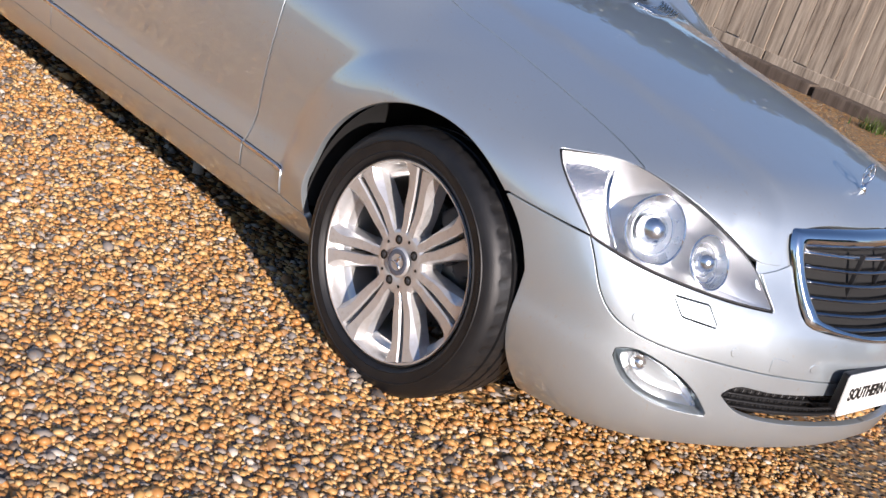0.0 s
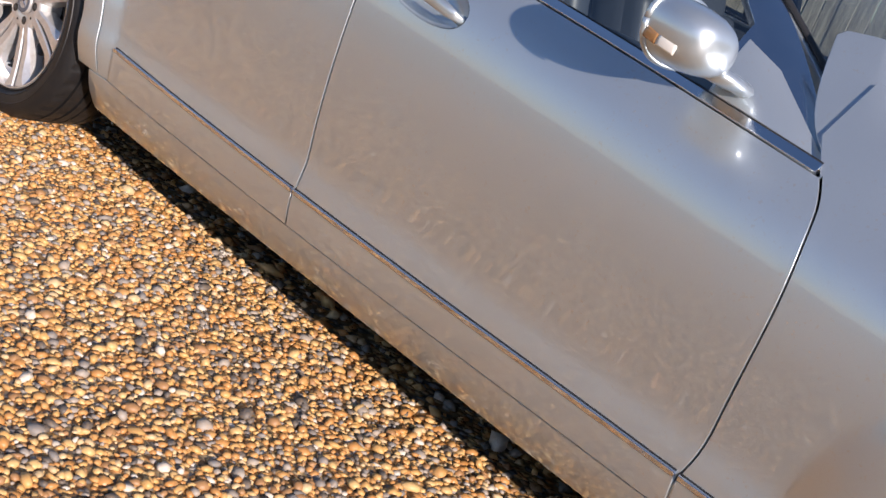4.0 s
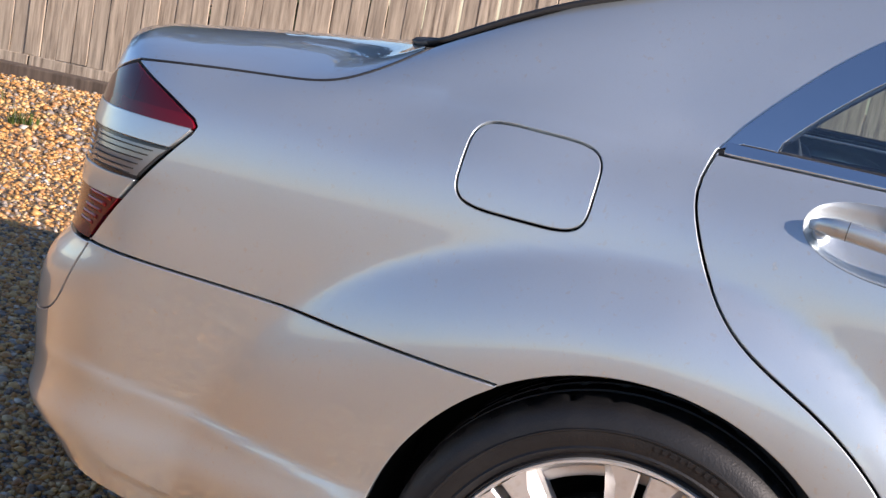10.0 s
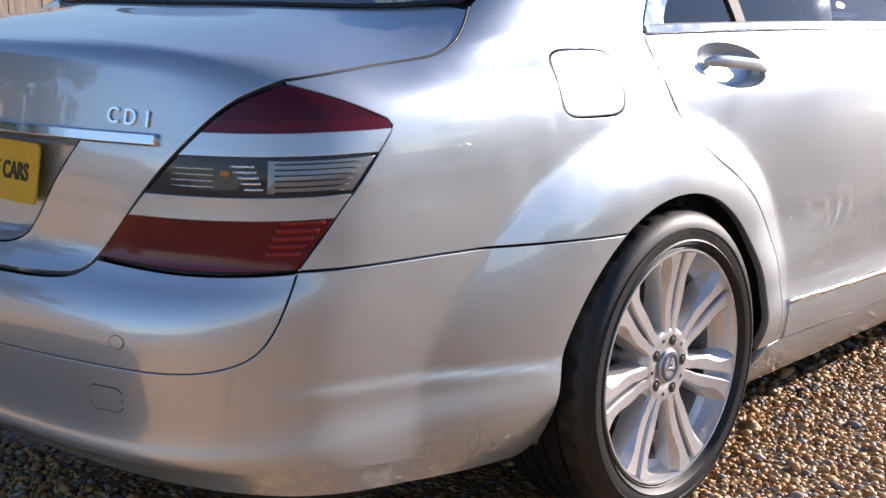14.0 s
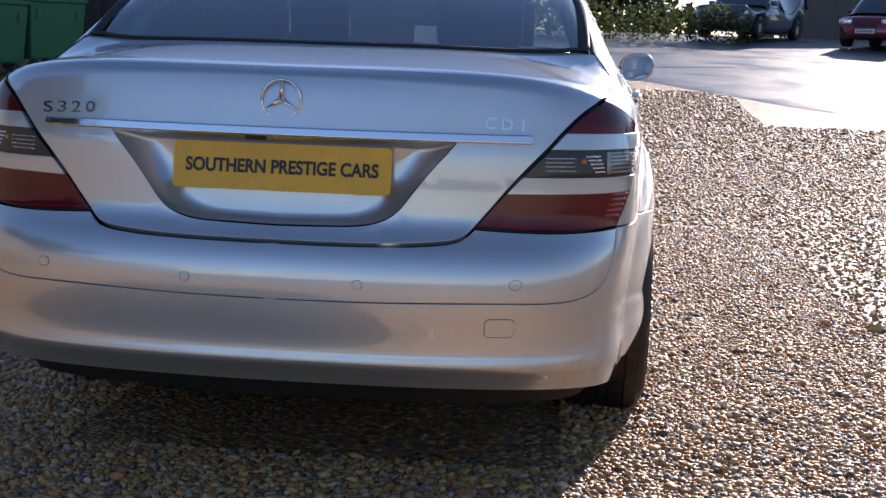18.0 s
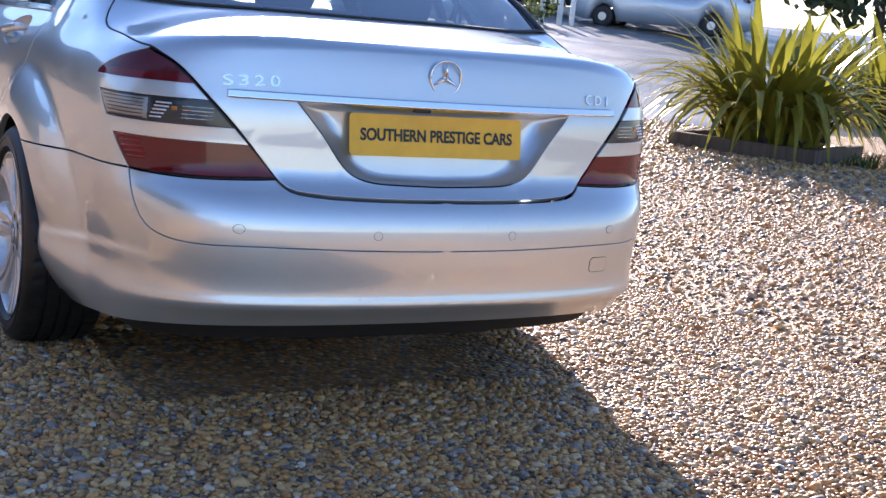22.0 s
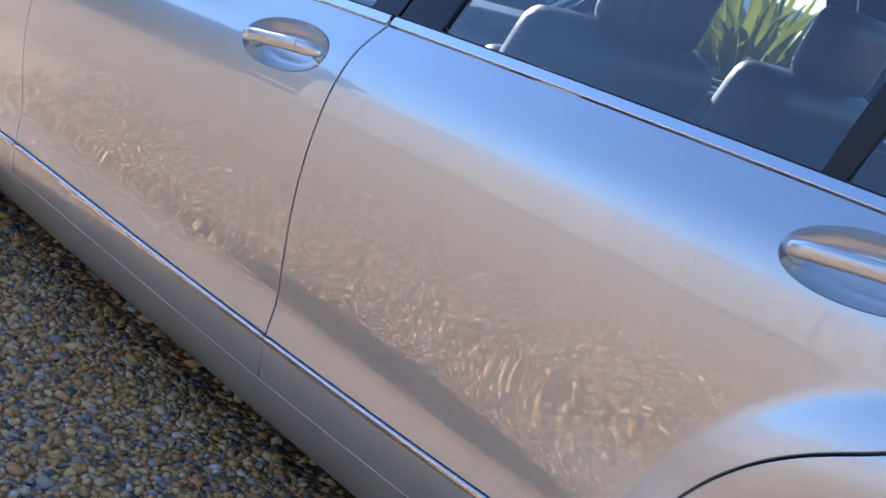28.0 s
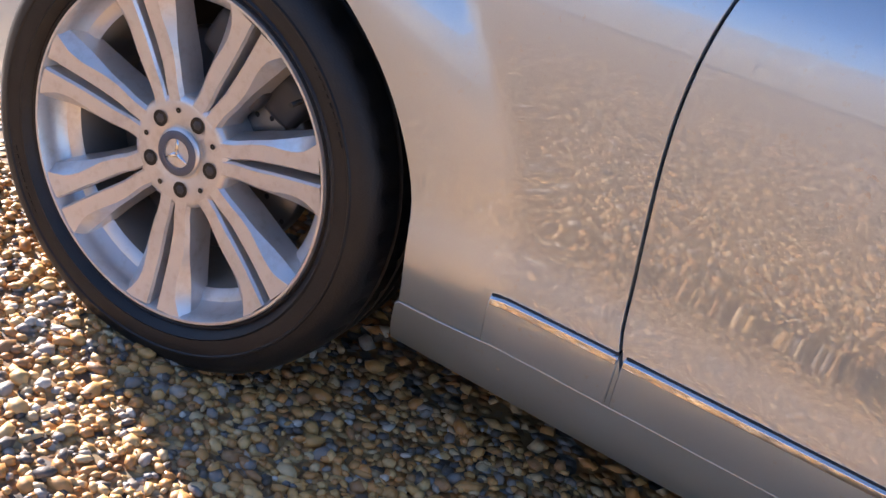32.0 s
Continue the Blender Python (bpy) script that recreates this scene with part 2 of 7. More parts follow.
def flare(x, z):
    """How far the wheel arches swell out: a crisp outer edge, rounding off towards the lip."""
    out = 0.0
    for hx, lip, ahead, behind, over, amp in ((-0.01, 0.37, 0.515, 0.70, 0.53, 0.054), (WB - 0.006, 0.38, 0.62, 0.52, 0.515, 0.036)):
        dx, dz = x - hx, z - HUB
        r = np.maximum(np.hypot(dx, dz), 1e-3)
        c2 = (dx / r) ** 2
        reach = 1 / np.sqrt(c2 / np.where(dx > 0, ahead, behind) ** 2 + (1 - c2) / over ** 2)
        u = (reach - r) / (reach - lip)
        u = np.minimum(0.5 * (u + np.sqrt(u * u + 0.004)), 1.3)
        fade = step(0.15, 0.42, z) * (1.0 if hx < 1 else 0.3 + 0.7 * step(WB + 0.6, WB + 0.1, x))
        if hx < 1:
            fade = fade * (1 - 0.3 * step(-0.05, 0.3, dx))
        out = out + amp * np.where(u < 1, u * (2 - u), 1.0) * fade
    return out


def lower(x, y, z):
    """The lower body: under nought inside, over nought outside."""
    y = np.abs(y)
    zb = belt(x)
    zz = z - (zb - 1.0) * step(0.42, 0.95, z)
    up = step(0.40, 0.62, z)
    s = side_profile(zz) + side_taper(x) * up + low_taper(x) * (1 - up) + flare(x, z)
    ledge = 0.415 + 0.052 * np.clip((-0.42 - x) / 0.5, 0, 1) ** 0.8
    s = s + 0.006 * step(ledge + 0.030, ledge - 0.006, z) * step(-0.30, -0.44, x) * step(-1.15, -0.9, x)
    crown = 0.13 * y ** 2 + 0.16 * y ** 4
    rear = tail(z) + crown - x
    front = x - nose(z) + 0.6 * y ** 2 - 0.15 * y ** 4
    flat = np.where(x < 1.2, deck(x) - (deck(x) - 0.992) * (y / 0.80) ** 4, hood(x) - np.maximum(hood(x) - zb - 0.012 + 0.026 * step(2.5, 3.4, x), 0.0) * (y / 0.80) ** 2.6)
    dome = 0.36 + (3.85 - x) * 0.16
    flat = flat + 0.013 * step(dome + 0.035, dome - 0.035, y) * step(2.4, 2.8, x) * step(3.95, 3.75, x)
    flat = flat + (0.14 * step(-0.55, 0.2, x) * step(2.95, 2.35, x) + 0.3 * step(0.0, 0.45, x) * step(2.5, 2.2, x)) * step(0.35, 0.72, y)
    top = (z - flat) * 0.97
    f = smax(y - s, rear, 0.22)
    f = smax(f, front, 0.25)
    return smax(f, top, 0.11 - (0.075 - 0.02 * step(0.5, 0.75, y)) * step(0.25, -0.1, x))


def cabin(x, y, z):
    """The cabin, carried straight down below the belt."""
    y = np.abs(y)
    h = np.maximum(z - belt(x), 0.0)
    side = y - (0.852 - 0.40 * h - 0.55 * h * h) - side_taper(np.clip(x, -0.6, 1.4))
    top = (z - roof(x + 0.28 * y * y * step(0.8, 2.2, x)) + 0.07 * y * y) * 0.9
    return smax(side, top, 0.11)


def upper(x, y, z):
    """The cabin above the belt."""
    return smax(cabin(x, y, z), belt(x) - 0.012 - 0.14 * step(0.25, -0.05, x) - z, 0.012)


def skin(x, y, z):
    k = 0.016 + 0.09 * step(0.1, -0.35, x) + 0.03 * step(2.35, 2.6, x)
    return -smax(-lower(x, y, z), -upper(x, y, z), k)


def gradient(p, f=None):
    f, e, out = f or skin, 1e-4, []
    for k in range(3):
        d = np.zeros(3)
        d[k] = e
        out.append(f(*(p + d).T) - f(*(p - d).T))
    g = np.stack(out, -1)
    return g / np.maximum(np.linalg.norm(g, axis=-1, keepdims=True), 1e-12)


def march(origin, way, far, f=None, scan=0):
    """Where rays from inside the body leave it for good."""
    f = f or skin
    a, b = np.zeros(len(origin)), np.full(len(origin), float(far))
    for m in np.linspace(0.35, far, scan):
        inside = f(*(origin + m * way).T) < 0
        a, b = np.where(inside, m, a), np.where(inside, far, np.minimum(b, np.where(a < m, m, b)))
    for _ in range(22):
        m = (a + b) / 2
        inside = f(*(origin + m[:, None] * way).T) < 0
        a, b = np.where(inside, m, a), np.where(inside, b, m)
    return origin + a[:, None] * way


def around(uv, f=None):
    """Chart round the car: u runs along the side and on round the ends, v is the height."""
    u, z = np.asarray(uv, float).T
    back, ahead = np.clip((-0.45 - u) / 0.55, 0, math.pi / 2), np.clip((u - 3.45) / 0.55, 0, math.pi / 2)
    turn = ahead - back
    lap = np.maximum(np.maximum(-0.45 - 0.55 * math.pi / 2 - u, u - 3.45 - 0.55 * math.pi / 2), 0)
    origin = np.stack([np.clip(u, -0.45, 3.45), np.where(lap > 0, 0.35 - lap, np.where(np.abs(turn) > 0, 0.35, 0.0)), z], -1)
    way = np.stack([np.sin(turn), np.cos(turn), 0 * u], -1)
    return march(origin, way, 1.3, f)


def above(xy, f=None):
    """Chart from above: x and y give the height."""
    x, y = np.asarray(xy, float).T
    base = np.where(x < 1.0, 0.8, 0.5)
    return march(np.stack([x, y, base], -1), np.tile((0.0, 0.0, 1.0), (len(x), 1)), 1.2, f)


# ---- shaping helpers ----
from mathutils.geometry import delaunay_2d_cdt


def mesh_of(name, verts, faces, mats, normals=None, smooth=True, slots=None):
    me = bpy.data.meshes.new(name)
    me.from_pydata([tuple(map(float, v)) for v in verts], [], [tuple(map(int, f)) for f in faces])
    for m in mats if isinstance(mats, (list, tuple)) else [mats]:
        me.materials.append(m)
    me.polygons.foreach_set("use_smooth", [smooth] * len(me.polygons))
    if slots is not None:
        me.polygons.foreach_set("material_index", slots)
    if normals is not None:
        me.normals_split_custom_set_from_vertices([tuple(map(float, n)) for n in normals])
    me.update()
    return me


def part(name, data, mat=None, parent=None, label=""):
    """One mesh object under a thing or a part; data is a bmesh or a mesh."""
    if isinstance(data, bmesh.types.BMesh):
        me = bpy.data.meshes.new(name)
        data.normal_update()
        data.to_mesh(me)
        data.free()
        data = me
    if mat and not data.materials:
        data.materials.append(mat)
    ob = new(name, data)
    if parent:
        ob.parent = parent
    if label:
        tagged(ob, label)
    return ob


def thing(name, label, category, at=None, group="", kind=""):
    ob = new(name)
    ob.empty_display_size = 0.2
    if at:
        ob.matrix_world = at
    return tagged(ob, label, category, group, kind)


def smooth_all(bm, on=True):
    for f in bm.faces:
        f.smooth = on
    return bm


def box_bm(size, at=(0, 0, 0), bevel=0.0, segments=2, turn=None, bm=None):
    """A box with rounded edges."""
    own = bmesh.new()
    bmesh.ops.create_cube(own, size=1, matrix=Matrix.Diagonal((*size, 1)))
    if bevel:
        bmesh.ops.bevel(own, geom=own.edges[:], offset=bevel, segments=segments, profile=0.6, affect="EDGES")
    bmesh.ops.transform(own, matrix=Matrix.Translation(at) @ (turn or Matrix()), verts=own.verts)
    smooth_all(own, bool(bevel) and segments > 2)
    return join_bm(bm, own)


def join_bm(bm, own):
    if bm is None:
        return own
    me = bpy.data.meshes.new("tmp")
    own.to_mesh(me)
    own.free()
    bm.from_mesh(me)
    bpy.data.meshes.remove(me)
    return bm


def rod_bm(a, b, r0, r1=None, sides=12, bm=None):
    a, b = Vector(a), Vector(b)
    own = bmesh.new()
    m = Matrix.Translation((a + b) / 2) @ (b - a).to_track_quat("Z", "Y").to_matrix().to_4x4()
    bmesh.ops.create_cone(own, cap_ends=True, segments=sides, radius1=r0, radius2=r0 if r1 is None else r1, depth=(b - a).length, matrix=m)
    for f in own.faces:
        f.smooth = len(f.verts) == 4
    return join_bm(bm, own)


def lathe(profile, sides, close=False):
    """Verts and faces of a profile of (radius, along) turned about the y axis."""
    n = len(profile)
    verts = [(r * math.cos(2 * math.pi * k / sides), a, r * math.sin(2 * math.pi * k / sides)) for k in range(sides) for r, a in profile]
    faces = []
    for k in range(sides):
        for i in range(n if close else n - 1):
            a, b, j = k * n, (k + 1) % sides * n, (i + 1) % n
            faces.append((a + i, a + j, b + j, b + i))
    return verts, faces


def sweep(path, section, closed=False, scale=None):
    """Verts and faces of a section of (across, up) carried along a path."""
    p = [Vector(v) for v in path]
    verts, faces, n = [], [], len(section)
    for i, v in enumerate(p):
        d = (p[min(i + 1, len(p) - 1)] - p[max(i - 1, 0)]).normalized()
        side = d.cross(Vector((0, 0, 1))).normalized()
        up = side.cross(d)
        k = scale[i] if scale else 1.0
        verts += [v + side * a * k + up * b * k for a, b in section]
    for i in range(len(p) - 1):
        for j in range(n):
            faces.append((i * n + j, i * n + (j + 1) % n, (i + 1) * n + (j + 1) % n, (i + 1) * n + j))
    faces += [tuple(range(n))[::-1], tuple(range((len(p) - 1) * n, len(p) * n))]
    return verts, faces


def line(pts, gap=0.02):
    """A smooth run through the points, at about even steps."""
    p = np.array(pts, float)
    s = np.r_[0, np.cumsum(np.linalg.norm(np.diff(p, axis=0), axis=1))]
    n = max(int(math.ceil(s[-1] / gap)), 1)
    at = np.linspace(0, s[-1], n + 1)
    if len(p) == 2:
        return p[0] + (p[1] - p[0]) * at[:, None] / s[-1]
    return np.stack([spl(list(zip(s, p[:, k])))(at) for k in range(p.shape[1])], -1)


def arc(cx, cz, r, a0, a1, gap=0.02):
    n = max(int(abs(radians(a1 - a0)) * r / gap), 2)
    t = np.radians(np.linspace(a0, a1, n + 1))
    return np.stack([cx + r * np.cos(t), cz + r * np.sin(t)], -1)


def ring(*runs):
    """A closed outline from runs of points; doubled ends fall away."""
    out = []
    for r in runs:
        for q in np.asarray(r, float):
            if not out or np.linalg.norm(q - out[-1]) > 1e-4:
                out.append(q)
    if np.linalg.norm(out[0] - out[-1]) < 1e-4:
        out.pop()
    return np.array(out)


def oval(cx, cz, rx, rz, tilt=0.0, power=2.0, n=48):
    t = np.linspace(0, 2 * math.pi, n, endpoint=False)
    a, b = rx * np.sign(np.cos(t)) * np.abs(np.cos(t)) ** (2 / power), rz * np.sign(np.sin(t)) * np.abs(np.sin(t)) ** (2 / power)
    c, s = math.cos(radians(tilt)), math.sin(radians(tilt))
    return np.stack([cx + a * c - b * s, cz + a * s + b * c], -1)


def within(q, poly):
    x, y = q.T
    hit = np.zeros(len(q), bool)
    for (x0, y0), (x1, y1) in zip(poly, np.roll(poly, -1, 0)):
        if y0 != y1:
            hit ^= ((y0 > y) != (y1 > y)) & (x < (x1 - x0) * (y - y0) / (y1 - y0) + x0)
    return hit


def area(poly):
    x, y = np.asarray(poly).T
    return 0.5 * np.sum(x * np.roll(y, -1) - y * np.roll(x, -1))


def normals2(poly):
    """Outward normals of an outline that runs anticlockwise."""
    e = np.roll(poly, -1, 0) - np.roll(poly, 1, 0)
    n = np.stack([e[:, 1], -e[:, 0]], -1)
    return n / np.maximum(np.linalg.norm(n, axis=1, keepdims=True), 1e-9)


def near_edge(q, poly):
    a, b = poly, np.roll(poly, -1, 0)
    d = b - a
    t = np.clip(((q[:, None] - a) * d).sum(-1) / np.maximum((d * d).sum(-1), 1e-12), 0, 1)
    return np.linalg.norm(q[:, None] - a - t[..., None] * d, axis=-1).min(1)


def wrap(xv, f=None):
    """Chart over the side and the top: x, and the turn about a line along the car."""
    x, v = np.asarray(xv, float).T
    a = v / 0.85
    return march(np.stack([x, 0 * x, 0 * x + 0.45], -1), np.stack([0 * x, np.cos(a), np.sin(a)], -1), 1.6, f, 18)


def to_wrap(p):
    return np.stack([p[:, 0], 0.85 * np.arctan2(p[:, 2] - 0.45, np.abs(p[:, 1]))], -1)


def stern(yv, f=None):
    """Chart over the tail: y, and the turn about a line across the boot."""
    y, v = np.asarray(yv, float).T
    a = v / 0.5
    return march(np.stack([0 * y - 0.55, y, 0 * y + 0.8], -1), np.stack([-np.cos(a), 0 * y, np.sin(a)], -1), 1.2, f)


def to_stern(p):
    return np.stack([p[:, 1], 0.5 * np.arctan2(p[:, 2] - 0.8, -0.55 - p[:, 0])], -1)


def dense(l, gap=0.022):
    out = []
    for p, q in zip(l, np.roll(l, -1, 0)):
        n = max(int(math.ceil(np.linalg.norm(q - p) / gap)), 1)
        out += [p + (q - p) * i / n for i in range(n)]
    return np.array(out)


def panel_mesh(name, outer, chart, mat, side=1, holes=(), grid=0.03, off=0.0, depth=0.018, gap=0.003, round_=0.0016, f=None):
    """A panel of the skin inside an outline on a chart, with rounded, turned-in edges and true normals.
    side: 1 left, -1 right, 0 a half and its mirror image in one."""
    loops = [np.asarray(outer, float)] + [np.asarray(h, float) for h in holes]
    loops = [dense(l if (area(l) > 0) == (k == 0) else l[::-1]) for k, l in enumerate(loops)]
    flat = []
    for l in loops:
        mid = np.abs(chart(l, f)[:, 1]) < 0.003 if side == 0 else np.zeros(len(l), bool)
        flat.append((np.where(mid[:, None], l, l - normals2(l) * gap), mid))
    lo, hi = flat[0][0].min(0), flat[0][0].max(0)
    gx, gy = np.meshgrid(np.arange(lo[0] + grid / 2, hi[0], grid), np.arange(lo[1] + grid / 2, hi[1], grid))
    q = np.stack([gx.ravel() + (np.arange(gx.size) // gx.shape[1] % 2) * grid / 2, gy.ravel()], -1)
    keep = within(q, flat[0][0]) & (near_edge(q, flat[0][0]) > grid * 0.35)
    for l, _ in flat[1:]:
        keep &= ~within(q, l) & (near_edge(q, l) > grid * 0.35)
    q = q[keep]
    pts, edges, spans = [], [], []
    for l, _ in flat:
        n = len(pts)
        spans.append((n, len(l)))
        edges += [(n + i, n + (i + 1) % len(l)) for i in range(len(l))]
        pts += list(l)
    pts += list(q)
    got, _, tris, origin, _, _ = delaunay_2d_cdt([Vector(v) for v in pts], edges, [], 0, 1e-7)
    where = {i: k for k, o in enumerate(origin) for i in o}
    got = np.array([tuple(v) for v in got])
    tris = np.array([t for t in tris if len(t) == 3])
    c = got[tris].mean(1)
    ok = within(c, flat[0][0])
    for l, _ in flat[1:]:
        ok &= ~within(c, l)
    tris = tris[ok]
    p = chart(got, f)
    nn = gradient(p, f)
    p = p + nn * off
    a, b, c3 = p[tris[:, 0]], p[tris[:, 1]], p[tris[:, 2]]
    turned = (np.cross(b - a, c3 - a) * nn[tris[:, 0]]).sum(1) < 0
    tris[turned] = tris[turned][:, ::-1]
    verts, norms, faces = [p], [nn], [tuple(t) for t in tris]
    count = len(p)
    for (n, m), (l, mid) in zip(spans, flat):
        idx = np.array([where[n + i] for i in range(m)])
        e = np.roll(p[idx], -1, 0) - np.roll(p[idx], 1, 0)
        o = np.cross(e, nn[idx])
        o /= np.maximum(np.linalg.norm(o, axis=1, keepdims=True), 1e-9)
        eps = chart(l + normals2(l) * 0.002, f) - chart(l, f)
        o *= np.sign((o * eps).sum(1, keepdims=True) + 1e-12)
        r1 = p[idx] + (o - nn[idx]) * round_
        r2 = r1 - nn[idx] * depth
        verts += [r1, r2]
        norms += [(o + 0.15 * nn[idx]), o]
        pi, pj, o1, o2 = p[idx], np.roll(p[idx], -1, 0), r1, np.roll(r1, -1, 0)
        good = (np.cross(pj - pi, o1 - pi) * (o + nn[idx])).sum(1) > 0
        for i in range(m):
            j = (i + 1) % m
            if mid[i] and mid[j]:
                continue
            q1, q2 = count + i, count + j
            for quad in ((idx[i], idx[j], q2, q1), (q1, q2, q2 + m, q1 + m)):
                faces.append(quad if good[i] else quad[::-1])
        count += 2 * m
    verts, norms = np.concatenate(verts), np.concatenate(norms)
    norms = norms / np.linalg.norm(norms, axis=1, keepdims=True)
    flip = np.array((1, -1, 1))
    if side == -1:
        verts, norms, faces = verts * flip, norms * flip, [t[::-1] for t in faces]
    if side == 0:
        faces = faces + [tuple(i + len(verts) for i in t[::-1]) for t in faces]
        verts, norms = np.concatenate([verts, verts * flip]), np.concatenate([norms, norms * flip])
    return mesh_of(name, verts, faces, mat, norms)


def panel(name, outer, chart, mat, parent, side=1, label="", **more):
    return part(name, panel_mesh(name, outer, chart, mat, side, **more), None, parent, label)


def bowl_mesh(name, outer, chart, mat, depth, side=1, shrink=0.45, f=None, rings=7, flat_floor=False):
    """A dish sunk in from an outline."""
    outer = np.asarray(outer, float)
    mid = outer.mean(0)
    verts, faces, n = [], [], len(outer)
    for k in range(rings + 1):
        t = k / rings
        s = math.sin(t * math.pi / 2)
        l = mid + (outer - mid) * (1 - shrink * t ** 1.3)
        p = chart(l, f)
        verts += list(p - gradient(p, f) * depth * s)
    for k in range(rings):
        for i in range(n):
            j = (i + 1) % n
            faces.append((k * n + i, k * n + j, (k + 1) * n + j, (k + 1) * n + i))
    faces.append(tuple(rings * n + i for i in range(n)))
    verts = np.array(verts)
    out = gradient(chart(mid[None], f), f)[0]
    a, b, c = (verts[faces[-1][i]] for i in (0, n // 3, 2 * n // 3))
    if np.cross(b - a, c - a) @ out < 0:
        faces = [t[::-1] for t in faces]
    if side == -1:
        verts, faces = verts * np.array((1, -1, 1)), [t[::-1] for t in faces]
    return mesh_of(name, verts, faces, mat)


def text_mesh(words, size, thick, mat, across=None, bold=0.0):
    cu = bpy.data.curves.new("words", "FONT")
    cu.body, cu.size, cu.extrude, cu.align_x, cu.align_y = words, size, thick, "CENTER", "CENTER"
    cu.bevel_depth, cu.offset = 0.0, bold
    tmp = bpy.data.objects.new("words", cu)
    scene.collection.objects.link(tmp)
    bpy.context.view_layer.update()
    me = bpy.data.meshes.new_from_object(tmp.evaluated_get(bpy.context.evaluated_depsgraph_get()))
    bpy.data.objects.remove(tmp)
    me.materials.clear()
    me.materials.append(mat)
    if across:
        xs = [v.co.x for v in me.vertices]
        k = across / (max(xs) - min(xs))
        for v in me.vertices:
            v.co.x *= k
    return me


# ---- the car: outlines on its skin, as (along, height) ----
GAP_A = [(2.458, 0.27), (2.465, 0.331), (2.479, 0.374), (2.486, 0.411), (2.493, 0.481), (2.502, 0.583), (2.507, 0.681), (2.504, 0.752), (2.492, 0.824), (2.474, 0.872), (2.442, 0.914)]
GAP_B = [(1.330, 0.266), (1.335, 0.341), (1.336, 0.397), (1.338, 0.555), (1.340, 0.68), (1.338, 0.763), (1.333, 0.84), (1.327, 0.895), (1.321, 0.951), (1.308, 0.999)]
GAP_C = [(0.458, 0.285), (0.447, 0.36), (0.426, 0.46), (0.386, 0.556), (0.342, 0.619), (0.284, 0.677), (0.216, 0.725), (0.16, 0.757), (0.109, 0.791), (0.069, 0.832), (0.037, 0.884), (0.016, 0.932), (0.005, 0.978), (0.018, 1.034)]
SILL = [(0.40, 0.288), (0.458, 0.285), (0.9, 0.273), (1.327, 0.266), (1.9, 0.267), (2.458, 0.27), (2.755, 0.268)]
sill_line = spl(SILL)
ARCH_F, ARCH_R = (3.16, 0.333, 0.381), (-0.01, 0.333, 0.373)
LAMP_REAR = ring(line([(-0.925, 0.985), (-0.84, 0.955), (-0.772, 0.922)]), line([(-0.772, 0.922), (-0.764, 0.912), (-0.768, 0.9)]),
                 line([(-0.768, 0.9), (-0.84, 0.795), (-0.91, 0.688)]), line([(-0.91, 0.688), (-1.06, 0.683), (-1.222, 0.69)]),
                 line([(-1.222, 0.69), (-1.154, 0.782), (-1.06, 0.892), (-0.99, 0.957), (-0.925, 0.985)]))
LAMP_FRONT = ring(line([(3.442, 0.754), (3.54, 0.772), (3.688, 0.772), (3.865, 0.744), (4.064, 0.682), (4.165, 0.625), (4.212, 0.562)]),
                  line([(4.212, 0.558), (4.086, 0.561), (3.935, 0.572), (3.778, 0.588), (3.636, 0.613)]), line([(3.636, 0.614), (3.539, 0.691), (3.46, 0.742)]))


def side_pts(pts):
    return to_wrap(around(np.asarray(pts, float)))


car = thing("saloon_car", "silver four-door saloon car with chrome trim standing on gravel", "car")


def clip_between(poly, low, high):
    """The part of an outline between two slanting lines, each given by two points."""
    def cut(pts, a, b, keep):
        out, s = [], [keep * ((b[0] - a[0]) * (q[1] - a[1]) - (b[1] - a[1]) * (q[0] - a[0])) * np.sign(b[0] - a[0]) for q in pts]
        for i in range(len(pts)):
            j = (i + 1) % len(pts)
            if s[i] >= 0:
                out.append(pts[i])
            if (s[i] >= 0) != (s[j] >= 0):
                out.append(pts[i] + (pts[j] - pts[i]) * s[i] / (s[i] - s[j]))
        return np.array(out)
    if low:
        poly = cut(poly, *low, 1)
    if high:
        poly = cut(poly, *high, -1)
    keep = [q for i, q in enumerate(poly) if np.linalg.norm(q - poly[i - 1]) > 1e-4]
    return np.array(keep)


def handle_outline(x0, z0, x1, z1):
    """The oval dish behind a door handle, from its rear tip to its fore tip."""
    tilt = math.degrees(math.atan2(z1 - z0, x1 - x0))
    return oval((x0 + x1) / 2, (z0 + z1) / 2, math.hypot(x1 - x0, z1 - z0) / 2, 0.046, tilt, 2.15)


HANDLES = {"front_door": ((1.39, 0.907), (1.64, 0.878)), "rear_door": ((0.158, 0.968), (0.398, 0.944))}


